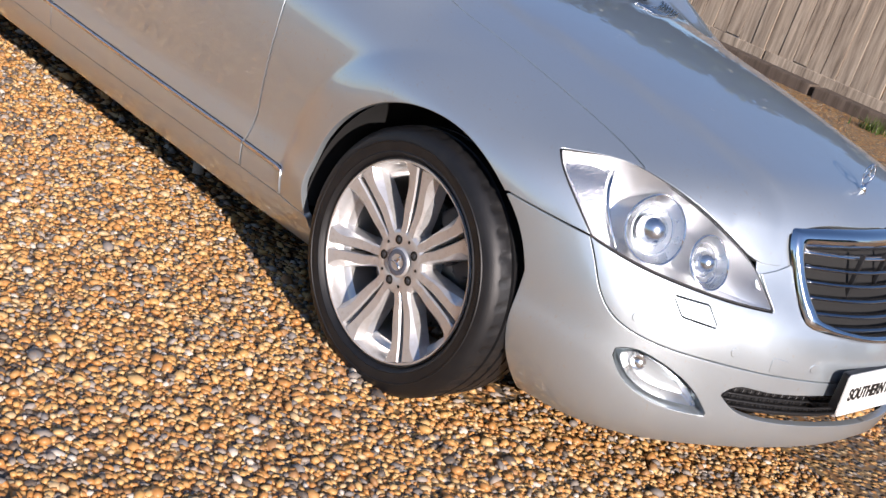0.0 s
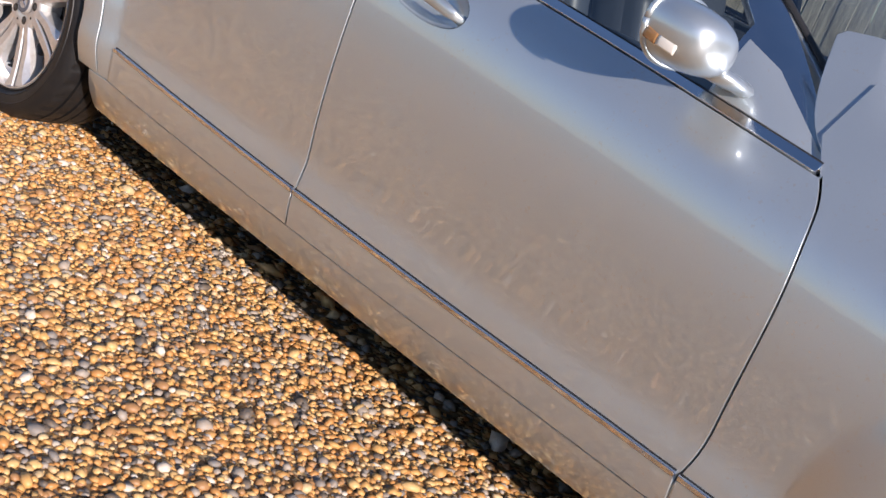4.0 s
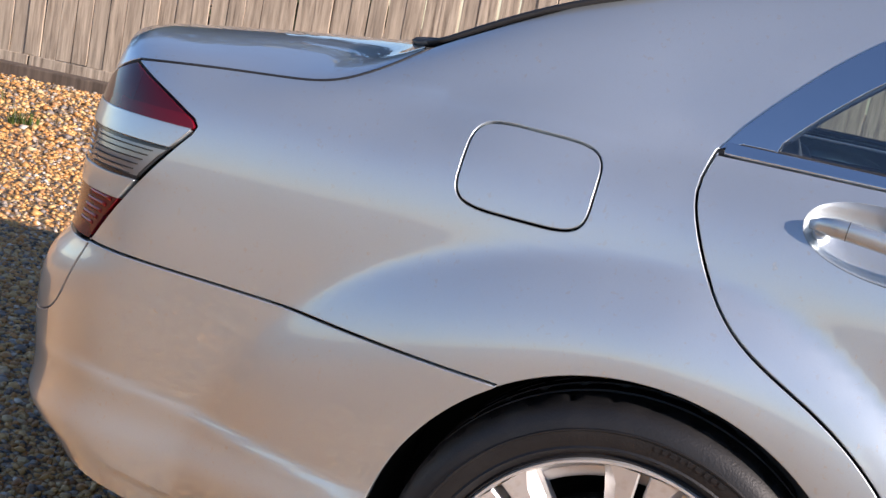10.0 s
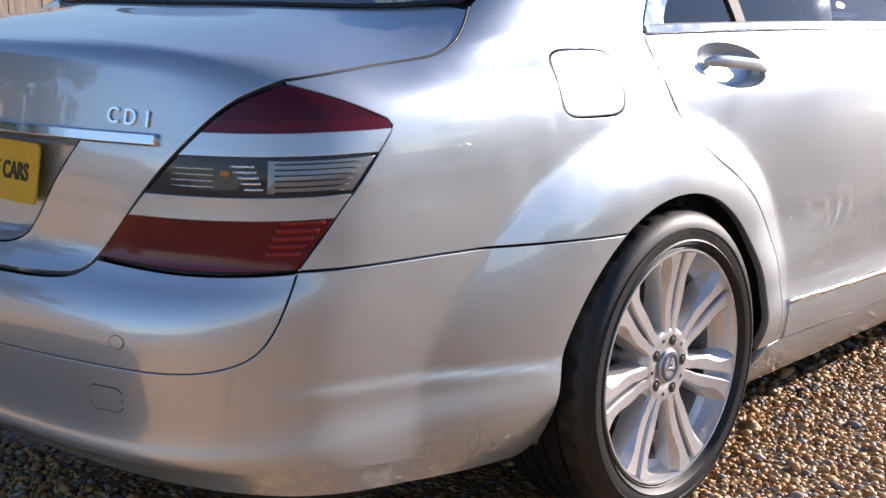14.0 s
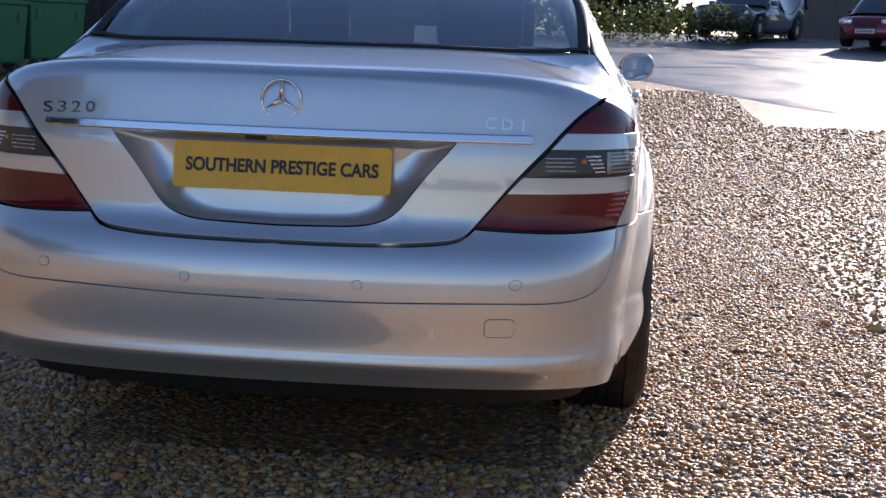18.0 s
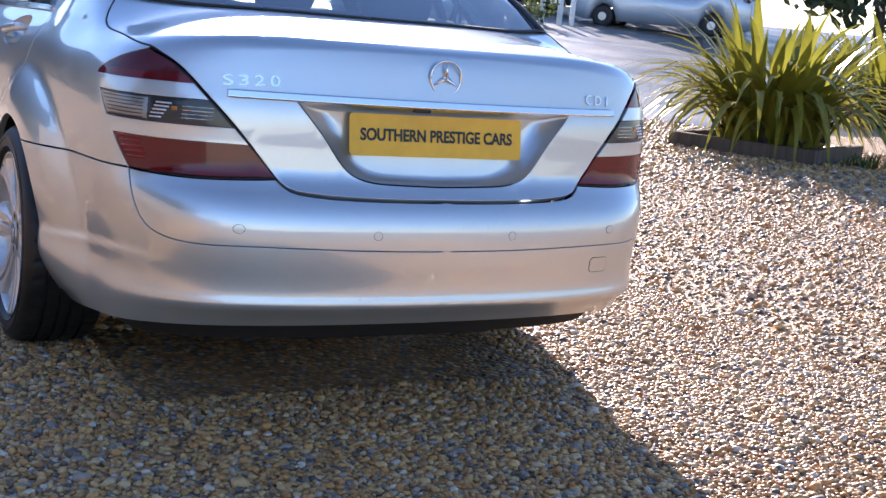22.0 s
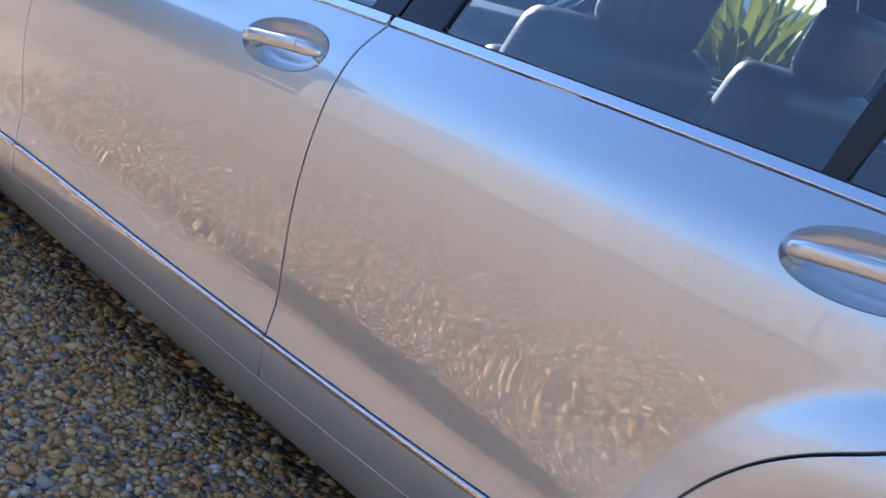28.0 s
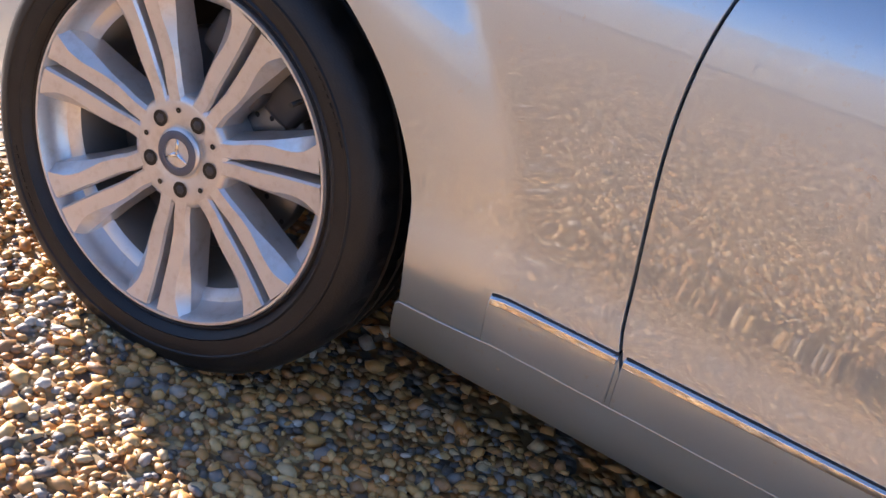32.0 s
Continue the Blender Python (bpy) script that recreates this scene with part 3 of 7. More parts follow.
def add_handle(door, name, side):
    (x0, z0), (x1, z1) = HANDLES[name]
    o = handle_outline(x0, z0, x1, z1)
    big = oval((x0 + x1) / 2, (z0 + z1) / 2, math.hypot(x1 - x0, z1 - z0) / 2 + 0.0032, 0.0492, math.degrees(math.atan2(z1 - z0, x1 - x0)), 2.15)
    part("handle_recess", bowl_mesh("handle_recess", to_wrap(around(big)), wrap, PAINT, 0.034, side, 0.5), None, door)
    n = 15
    mid = around(np.stack([np.linspace(x0 + 0.006, x1 - 0.004, n), np.linspace(z0 - 0.003, z1 - 0.004, n)], -1))
    out = gradient(mid)
    t = np.linspace(-1, 1, n)
    lift = 0.021 - 0.017 * np.abs(t) ** 4 - 0.008 * (t > 0.92)
    path = (mid + out * lift[:, None]) * np.array((1, side, 1))
    tall = 0.0135 * np.clip(1.12 - np.abs(t) ** 5 * 0.65, 0.3, 1)
    sec = [(math.copysign(abs(math.cos(a)) ** 0.7, math.cos(a)) * 0.62, math.copysign(abs(math.sin(a)) ** 0.8, math.sin(a))) for a in np.linspace(0, 2 * math.pi, 16, endpoint=False)]
    v, f = sweep([Vector(q) for q in path], sec, scale=[float(k) for k in tall])
    h = part("handle", mesh_of("handle", v, f, PAINT), None, door, "painted pull handle with a bright line")
    v, f = sweep([Vector(path[3]), Vector(path[3]) + (Vector(path[4]) - Vector(path[3])).normalized() * 0.0012], sec, scale=[float(tall[3]) * 1.015] * 2)
    part("cap_joint", mesh_of("cap_joint", v, f, SEAL), None, door)
    post0, post1 = mid[1], mid[-2]
    for q, g in ((post0, out[1]), (post1, out[-2])):
        a, b = Vector(q * np.array((1, side, 1))), Vector((q + g * -0.03) * np.array((1, side, 1)))
        part("handle_mount", rod_bm(a, b, 0.011, 0.014, 10), PAINT, door)


def belt_run(x0, x1, dz, n=30):
    x = np.linspace(x0, x1, n)
    return np.stack([x, belt(x) + dz], -1)


GLASS_TOP = [(0.092, 1.05), (0.141, 1.1), (0.215, 1.165), (0.319, 1.237), (0.47, 1.305), (0.72, 1.362), (1.1, 1.388), (1.5, 1.365), (1.8, 1.292), (2.05, 1.16), (2.2, 1.055)]
glass_top = spl([(a, b) for a, b in GLASS_TOP])
FRAME_TOP = [(0.018, 1.034), (0.04, 1.062), (0.1, 1.128), (0.168, 1.192), (0.25, 1.252), (0.44, 1.33), (0.72, 1.39), (1.1, 1.416), (1.5, 1.395), (1.85, 1.312), (2.1, 1.19), (2.3, 1.052), (2.44, 0.93)]
frame_top = spl(FRAME_TOP)


def top_run(f, x0, x1, n=26):
    x = np.linspace(x0, x1, n)
    return np.stack([x, f(x)], -1)


for side in (1, -1):
    # doors
    front = ring(line(GAP_A), belt_run(2.442, 1.308, -0.005), line(GAP_B[::-1]), line([(x, sill_line(x)) for x in np.linspace(1.327, 2.458, 8)]))
    fd = panel("front_door", side_pts(front), wrap, PAINT, car, side, "closed silver front door", grid=0.024, gap=0.004, holes=[side_pts(handle_outline(*HANDLES["front_door"][0], *HANDLES["front_door"][1]))])
    rear = ring(line(GAP_B), belt_run(1.308, 0.018, -0.005), line(GAP_C[::-1]), line([(x, sill_line(x)) for x in np.linspace(0.458, 1.327, 8)]))
    rd = panel("rear_door", side_pts(rear), wrap, PAINT, car, side, "closed silver rear door", grid=0.016, gap=0.004, holes=[side_pts(handle_outline(*HANDLES["rear_door"][0], *HANDLES["rear_door"][1]))])
    add_handle(fd, "front_door", side)
    add_handle(rd, "rear_door", side)
    # chrome line under the windows, and the black rubber over it
    for door, x0, x1 in ((fd, 2.43, 1.315), (rd, 1.302, 0.03)):
        panel("belt_trim", side_pts(ring(belt_run(x0, x1, -0.0042), belt_run(x1, x0, 0.0095))), wrap, CHROME, door, side, "chrome belt trim", grid=0.04, off=0.004, depth=0.01, gap=0.0, round_=0.002)
        panel("belt_seal", side_pts(ring(belt_run(x0, x1, 0.008), belt_run(x1, x0, 0.0135))), wrap, SEAL, door, side, grid=0.04, off=0.001, depth=0.01, gap=0.0)
    # lower mouldings with a bright top edge
    zt = spl([(0.5, 0.373), (0.9, 0.36), (1.331, 0.351), (1.9, 0.346), (2.466, 0.344), (2.66, 0.34)])
    for door, x0, x1 in ((rd, 0.51, 1.328), (fd, 1.336, 2.463)):
        xs = np.linspace(x0, x1, 40)
        for nm, d0, d1, mt, lift in (("side_moulding", -0.026, 0.0, PAINT, 0.005), ("moulding_trim", 0.0005, 0.0075, CHROME, 0.0085), ("moulding_seal", 0.008, 0.0105, SEAL, 0.002)):
            o = ring(np.stack([xs, (sill_line(xs) + 0.006 if nm == "side_moulding" else zt(xs) + d0)], -1), np.stack([xs[::-1], zt(xs[::-1]) + d1], -1))
            panel(nm, side_pts(o), wrap, mt, door, side, grid=0.03, off=lift, depth=0.01, gap=0.0, round_=0.0025)
    # front wing
    c = ARCH_F
    hood_edge = np.array([(2.44, 0.70), (2.62, 0.668), (2.81, 0.664), (2.95, 0.658), (3.17, 0.650), (3.28, 0.651), (3.49, 0.658), (3.60, 0.668)])
    top_edge = to_wrap(above(line(hood_edge)))
    o = ring(side_pts(line(GAP_A)), to_wrap(np.stack([np.linspace(2.442, 2.39, 6), np.linspace(0.868, 0.80, 6), np.linspace(0.914, 0.962, 6)], -1)), line([to_wrap(above(np.array([(2.40, 0.73)])))[0], top_edge[0]]), top_edge,
             side_pts(line([(3.688, 0.773), (3.577, 0.773), (3.50, 0.766), (3.442, 0.756)])), side_pts(line([(3.442, 0.754), (3.539, 0.691), (3.636, 0.614)])),
             side_pts(line([(3.636, 0.614), (3.52, 0.622), (3.41, 0.63)])), side_pts(arc(*c, 50.5, 189.5)), side_pts(line([(2.78, 0.269), (2.458, 0.27)])))
    wing = panel("front_wing", o, wrap, PAINT, car, side, "silver flared front wing", grid=0.015)
    xs = np.linspace(2.474, 2.655, 12)
    for nm, d0, d1, mt, lift in (("side_moulding", -0.026, 0.0, PAINT, 0.005), ("moulding_trim", 0.0005, 0.0075, CHROME, 0.0085), ("moulding_seal", 0.008, 0.0105, SEAL, 0.002)):
        panel(nm, side_pts(ring(np.stack([xs, (sill_line(xs) + 0.006 if nm == "side_moulding" else zt(xs) + d0)], -1), np.stack([xs[::-1], zt(xs[::-1]) + d1], -1))), wrap, mt, wing, side, grid=0.03, off=lift, depth=0.01, gap=0.0, round_=0.0025)
    # rear quarter panel with the roof pillar
    lid_side = np.array([(-0.93, 0.99), (-0.80, 1.004), (-0.68, 1.012), (-0.607, 1.022), (-0.55, 1.042), (-0.49, 1.072), (-0.445, 1.096)])
    glass_edge = to_wrap(np.array([(-0.43, 0.722, 1.11), (-0.33, 0.71, 1.16), (-0.2, 0.69, 1.228), (-0.1, 0.672, 1.275), (0.02, 0.645, 1.325), (0.14, 0.61, 1.365)]))
    o = ring(side_pts(line(GAP_C)), side_pts(top_run(frame_top, 0.018, 0.5, 24)), to_wrap(above(line([(0.46, 0.60), (0.3, 0.595), (0.14, 0.60)]))), line(glass_edge[::-1]), side_pts(line(lid_side[::-1])),
             side_pts(LAMP_REAR[:14]), side_pts(line([(-0.84, 0.795), (-0.91, 0.688)])), side_pts(line([(-0.91, 0.687), (-0.663, 0.679), (-0.43, 0.668), (-0.205, 0.655)])), side_pts(arc(*ARCH_R, 123, -7)), side_pts(line([(0.40, 0.288), (0.458, 0.285)])))
    quarter = panel("rear_quarter", o, wrap, PAINT, car, side, "silver flared rear quarter panel", grid=0.014,
                    holes=[side_pts(oval(-0.233, 0.948, 0.1, 0.064, -2.5, 4.5, 64))] if side < 0 else [])
    if side < 0:
        panel("fuel_flap", side_pts(oval(-0.233, 0.948, 0.1, 0.064, -2.5, 4.5, 64)), wrap, PAINT, quarter, side, "rounded square fuel flap")
    # sill
    lo = np.stack([np.linspace(2.80, 0.36, 60), np.full(60, 0.158)], -1)
    o = ring(line([(0.415, 0.286)] + [(x, float(sill_line(x))) for x in np.linspace(0.46, 2.755, 14)] + [(2.782, 0.268)]), line([(2.79, 0.26), (2.815, 0.158)]), lo, line([(0.36, 0.158), (0.41, 0.275)]))
    panel("sill", side_pts(o), wrap, PAINT, car, side, "dusty silver sill panel", gap=0.002)
    # side glass
    def win(x0, x1, lean0, lean1):
        x = np.linspace(x0, x1, 24)
        return ring(belt_run(x0, x1, 0.014), [(x1 + lean1 * k, belt(x1) + 0.014 + (glass_top(x1 + lean1) - belt(x1) - 0.014) * k) for k in np.linspace(0, 1, 10)], top_run(glass_top, x1 + lean1, x0 + lean0), [(x0 + lean0 * k, belt(x0) + 0.014 + (glass_top(x0 + lean0) - belt(x0) - 0.014) * k) for k in np.linspace(1, 0, 10)])
    panes = [(fd, "window", win(1.385, 2.175, -0.012, -0.025)), (rd, "window", win(0.42, 1.19, -0.004, -0.004)), (rd, "quarter_light", ring(belt_run(0.1, 0.385, 0.014), [(0.385 - 0.02 * k, belt(0.385) + 0.014 + (glass_top(0.365) - belt(0.385) - 0.014) * k) for k in np.linspace(0, 1, 10)], top_run(glass_top, 0.365, 0.105)))]
    for door, nm, o in panes:
        ob = panel(nm, side_pts(o), wrap, GLASS, door, side, "tinted side glass", off=-0.012, depth=0.003, gap=0.0, f=cabin, grid=0.06)
        ob.visible_shadow = False
    # frames and pillars
    lean = lambda x0, l, x1: [(x0 + l * k, belt(x0) + 0.012 + (frame_top(x0 + l) - belt(x0) - 0.02) * k) for k in np.linspace(0, 1, 12)]
    panel("door_pillar", side_pts(ring(lean(1.302, -0.03, 0), lean(1.19, -0.004, 0)[::-1])), wrap, GLOSSBLACK, rd, side, "black window pillar", off=-0.004, gap=0.001, f=cabin)
    panel("door_pillar", side_pts(ring(lean(1.385, -0.012, 0), lean(1.31, -0.03, 0)[::-1])), wrap, GLOSSBLACK, fd, side, "black window pillar", off=-0.004, gap=0.001, f=cabin)
    panel("glass_divider", side_pts(ring(lean(0.42, -0.004, 0), lean(0.385, -0.02, 0)[::-1])), wrap, SEAL, rd, side, off=-0.005, gap=0.0, f=cabin)
    o = ring(top_run(frame_top, 0.022, 1.28, 50), [(1.26, float(glass_top(1.26)))], top_run(glass_top, 1.26, 0.105, 50), belt_run(0.1, 0.05, 0.014, 4))
    panel("window_frame", side_pts(o), wrap, CHROME, rd, side, "bright window surround", grid=0.04, off=0.003, gap=0.0, depth=0.02, f=cabin)
    o = ring(top_run(frame_top, 1.29, 2.38, 50), belt_run(2.42, 2.177, 0.014, 6), [(2.168, 1.01)], top_run(glass_top, 2.152, 1.3, 40))
    panel("window_frame", side_pts(o), wrap, BRIGHT, fd, side, "bright window surround", grid=0.04, off=0.002, gap=0.001, depth=0.02, f=cabin)
    panel("mirror_base", side_pts(ring(belt_run(2.43, 2.185, 0.014, 8), [(2.172, 1.06)], [(2.25, 1.035)], [(2.33, 0.99)])), wrap, PAINT, fd, side, off=0.006, gap=0.001, f=cabin, grid=0.02)

    # wing mirror
    verts, faces = [], []
    nu, nv = 28, 16
    for i in range(nv + 1):
        t = i / nv
        for k in range(nu):
            a = 2 * math.pi * k / nu
            r = math.sin(min(t, 1.0) * math.pi * 0.5) ** 0.62
            ry, rz = 0.09 * math.copysign(abs(math.cos(a)) ** 0.82, math.cos(a)), 0.063 * math.copysign(abs(math.sin(a)) ** 0.86, math.sin(a))
            verts.append((0.128 * max(0.0, math.cos(t * math.pi * 0.5)) ** 0.8, ry * r, rz * r + 0.008 * math.cos(a) * r))
    for i in range(nv):
        for k in range(nu):
            faces.append((i * nu + k, i * nu + (k + 1) % nu, (i + 1) * nu + (k + 1) % nu, (i + 1) * nu + k))
    base = Matrix.Translation((2.137, 0.956 * side, 1.036)) @ Matrix.Rotation(radians(22 if side > 0 else -12), 4, "Z") @ Matrix.Diagonal((0.9, 0.86, 0.95, 1))
    shell = bmesh.new()
    shell.from_mesh(mesh_of("tmp", verts, faces, PAINT))
    bmesh.ops.recalc_face_normals(shell, faces=shell.faces[:])
    if side < 0:
        bmesh.ops.scale(shell, vec=(1, -1, 1), verts=shell.verts)
        bmesh.ops.reverse_faces(shell, faces=shell.faces[:])
    bmesh.ops.transform(shell, matrix=base, verts=shell.verts)
    mirror = part("wing_mirror", shell, PAINT, car, "silver wing mirror with indicator strip")
    rim_pts = [base @ Vector((0.0, side * 0.09 * math.copysign(abs(math.cos(a)) ** 0.82, math.cos(a)), 0.063 * math.copysign(abs(math.sin(a)) ** 0.86, math.sin(a)) + 0.008 * math.cos(a))) for a in np.linspace(0, 2 * math.pi, 40)]
    bm = bmesh.new()
    mid_v = bm.verts.new(sum(rim_pts[:-1], Vector()) / 39 + base.to_3x3() @ Vector((0.006, 0, 0)))
    loop = [bm.verts.new(mid_v.co + (q - mid_v.co) * 0.93 + base.to_3x3() @ Vector((0.006, 0, 0))) for q in rim_pts[:-1]]
    for i in range(len(loop)):
        bm.faces.new((mid_v, loop[i], loop[(i + 1) % len(loop)]) if side > 0 else (mid_v, loop[(i + 1) % len(loop)], loop[i]))
    part("mirror_glass", bm, Mat("mirror_silver", (0.9, 0.92, 0.93), 0.01, 1.0).m, mirror)
    v, f = sweep(rim_pts, [(0.0065 * math.cos(a), 0.0065 * math.sin(a)) for a in np.linspace(0, 2 * math.pi, 8, endpoint=False)])
    part("mirror_rim", mesh_of("mirror_rim", v, f, PAINT), None, mirror)
    for t0, t1, tint, words in ((0.985, 0.85, (0.42, 0.22, 0.09), "amber indicator lens"), (0.84, 0.6, (0.75, 0.72, 0.66), "clear indicator lens")):
        run = []
        for t in np.linspace(t0, t1, 8):
            a = -0.30 - 0.5 * (0.96 - t)
            r = math.sin(t * math.pi * 0.5) ** 0.62 * 1.01
            run.append(base @ Vector((0.129 * math.cos(t * math.pi * 0.5) ** 0.8, side * 0.09 * math.cos(a) ** 0.82 * r, -0.063 * abs(math.sin(a)) ** 0.86 * r + 0.008 * math.cos(a) * r)))
        v, f = sweep(run, [(0.0025 * math.cos(a), 0.011 * math.sin(a)) for a in np.linspace(0, 2 * math.pi, 10, endpoint=False)])
        part("indicator", mesh_of("indicator", v, f, make_lens("indicator_lens", tint, 0.1)), None, mirror, words)
    part("mirror_foot", mesh_of("mirror_foot", *sweep([(2.22, 0.845 * side, 0.985), (2.215, 0.88 * side, 0.992), (2.205, 0.93 * side, 1.0)], [(0.045 * math.cos(a), 0.017 * math.sin(a)) for a in np.linspace(0, 2 * math.pi, 12, endpoint=False)]), PAINT), None, mirror)

# bonnet
edge = np.array([(2.50, 0.68), (2.62, 0.668), (2.81, 0.664), (2.95, 0.658), (3.17, 0.650), (3.28, 0.651), (3.49, 0.658), (3.60, 0.668)])
lampside = np.array([(3.60, 0.668), (3.70, 0.612), (3.80, 0.518), (3.845, 0.462), (3.872, 0.405)])
nose_edge = np.array([(3.872, 0.40), (3.85, 0.386), (3.85, 0.36), (3.868, 0.258), (3.89, 0.12), (3.895, 0.0)])
cowl = np.array([(2.71, 0.0), (2.695, 0.2), (2.655, 0.42), (2.57, 0.6), (2.50, 0.68)])
half = ring(line(edge), line(lampside), line(nose_edge), line([(3.895, 0.0), (2.71, 0.0)], 0.03), line(cowl))
bonnet = panel("bonnet", half, above, PAINT, car, 0, "long silver bonnet with a raised middle", grid=0.035)
# front bumper, its moulding and lower part
seam = [(3.636, 0.611), (3.675, 0.56), (3.71, 0.51), (3.755, 0.47), (3.844, 0.439), (4.044, 0.421), (4.219, 0.413), (4.37, 0.41), (4.664, 0.408)]
grille_low = [(4.292, 0.655), (4.3, 0.6), (4.318, 0.545), (4.36, 0.532), (4.412, 0.525), (4.53, 0.515), (4.664, 0.512)]
o = ring(line([(3.636, 0.611), (3.778, 0.585), (3.935, 0.569), (4.086, 0.558), (4.212, 0.555)]), line([(4.216, 0.56), (4.175, 0.628)]), line([(4.175, 0.63), (4.23, 0.642), (4.285, 0.66)]), line(grille_low), line([(4.664, 0.512), (4.664, 0.408)]), line(seam[::-1]))
washer = ring(line([(3.905, 0.547), (4.006, 0.544)]), line([(4.012, 0.54), (4.044, 0.503)]), line([(4.04, 0.498), (3.94, 0.506)]), line([(3.932, 0.51), (3.902, 0.542)]))
upper_bumper = panel("front_bumper_moulding", o, around, PAINT, car, 0, "silver upper bumper skin", holes=[washer], grid=0.025)
for s in (1, -1):
    panel("washer_cover", washer, around, PAINT, upper_bumper, s, "lamp washer cover")
fog = ring(line([(3.80, 0.392), (3.83, 0.402), (3.90, 0.396), (3.98, 0.37), (4.06, 0.325), (4.105, 0.285)]), line([(4.105, 0.28), (4.0, 0.282), (3.89, 0.305), (3.83, 0.34), (3.80, 0.375)]))
intake = ring(line([(4.664, 0.372), (4.393, 0.37), (4.223, 0.366), (4.15, 0.362), (4.128, 0.345)]), line([(4.128, 0.342), (4.175, 0.312), (4.262, 0.292), (4.4, 0.288), (4.664, 0.287)]), line([(4.664, 0.287), (4.664, 0.372)]))
c = ARCH_F
o = ring(line(seam), line([(4.664, 0.405), (4.664, 0.374)]), line([(4.664, 0.373), (4.393, 0.371), (4.223, 0.367), (4.15, 0.363), (4.127, 0.345)]), line([(4.127, 0.341), (4.175, 0.311), (4.262, 0.291), (4.4, 0.287), (4.664, 0.286)]),
         line([(4.664, 0.286), (4.664, 0.235)]), line([(4.664, 0.235), (4.256, 0.195), (4.015, 0.172), (3.744, 0.160), (3.56, 0.158)]), line([(3.56, 0.158), (3.525, 0.25), (3.515, 0.33)]), arc(*c, 22, 49.5), line([(3.415, 0.629), (3.52, 0.621), (3.636, 0.612)]))
bumper = panel("front_bumper", o, around, PAINT, car, 0, "silver front bumper with fog lamp openings", holes=[fog], grid=0.025)
panel("lower_grille", intake, around, make_plastic("grille_mesh", (0.014, 0.014, 0.015), 0.5), bumper, 0, "black lower air intake", off=-0.05, depth=0.003, gap=-0.01, grid=0.03)
for z in (0.30, 0.318, 0.336, 0.354):
    v = around(np.stack([np.linspace(4.16, 4.664, 26), np.full(26, z)], -1))
    v = v - gradient(v) * 0.035
    for s in (1, -1):
        part("grille_bar", mesh_of("grille_bar", *sweep([Vector(q * np.array((1, s, 1))) for q in v], [(0.006 * math.cos(a), 0.003 * math.sin(a)) for a in np.linspace(0, 2 * math.pi, 8, endpoint=False)]), BLACK), None, bumper)
for u in np.arange(4.16, 4.664, 0.024):
    for s in (1, -1):
        a = around(np.array([(u, 0.294), (u + 0.012, 0.366)]))
        a = (a - gradient(a) * 0.04) * np.array((1, s, 1))
        part("grille_rib", rod_bm(a[0], a[1], 0.0025, None, 5), BLACK, bumper)
for s in (1, -1):
    part("fog_recess", bowl_mesh("fog_recess", fog, around, PAINT, 0.05, s, 0.12), None, bumper)
    inner = fog.mean(0) + (fog - fog.mean(0)) * 0.84
    fl = panel("fog_lamp", inner, around, CLEAR, bumper, s, "clear front fog lamp", off=-0.018, depth=0.004, gap=0.0, grid=0.02)
    fl.visible_shadow = False
    part("fog_reflector", bowl_mesh("fog_reflector", inner, lambda q, f=None: around(q) - gradient(around(q)) * 0.02, REFLECT, 0.05, s, 0.75), None, bumper)
    ctr = around(np.array([(3.885, 0.36)]))[0]
    g = gradient(ctr[None])[0]
    bm = bmesh.new()
    bmesh.ops.create_uvsphere(bm, u_segments=16, v_segments=10, radius=0.02, matrix=Matrix.Translation((ctr - g * 0.045) * np.array((1, s, 1))))
    part("fog_bulb_cover", smooth_all(bm), REFLECT, bumper)
# parking sensors on both bumpers
for u, z, host in ((3.821, 0.479, upper_bumper), (4.115, 0.453, upper_bumper), (4.357, 0.443, upper_bumper)):
    for s in (1, -1):
        panel("parking_sensor", oval(u, z, 0.010, 0.010, n=20), around, PAINT, host, s, off=0.0025, depth=0.006, gap=0.0, grid=0.01, round_=0.001)
for s in (1, -1):
    panel("bumper_cover", ring(line([(4.235, 0.456), (4.275, 0.452)]), line([(4.278, 0.45), (4.275, 0.42)]), line([(4.27, 0.418), (4.235, 0.421)]), line([(4.232, 0.424), (4.232, 0.452)])), around, PAINT, upper_bumper, s, off=0.002, depth=0.004, gap=0.0, grid=0.02)
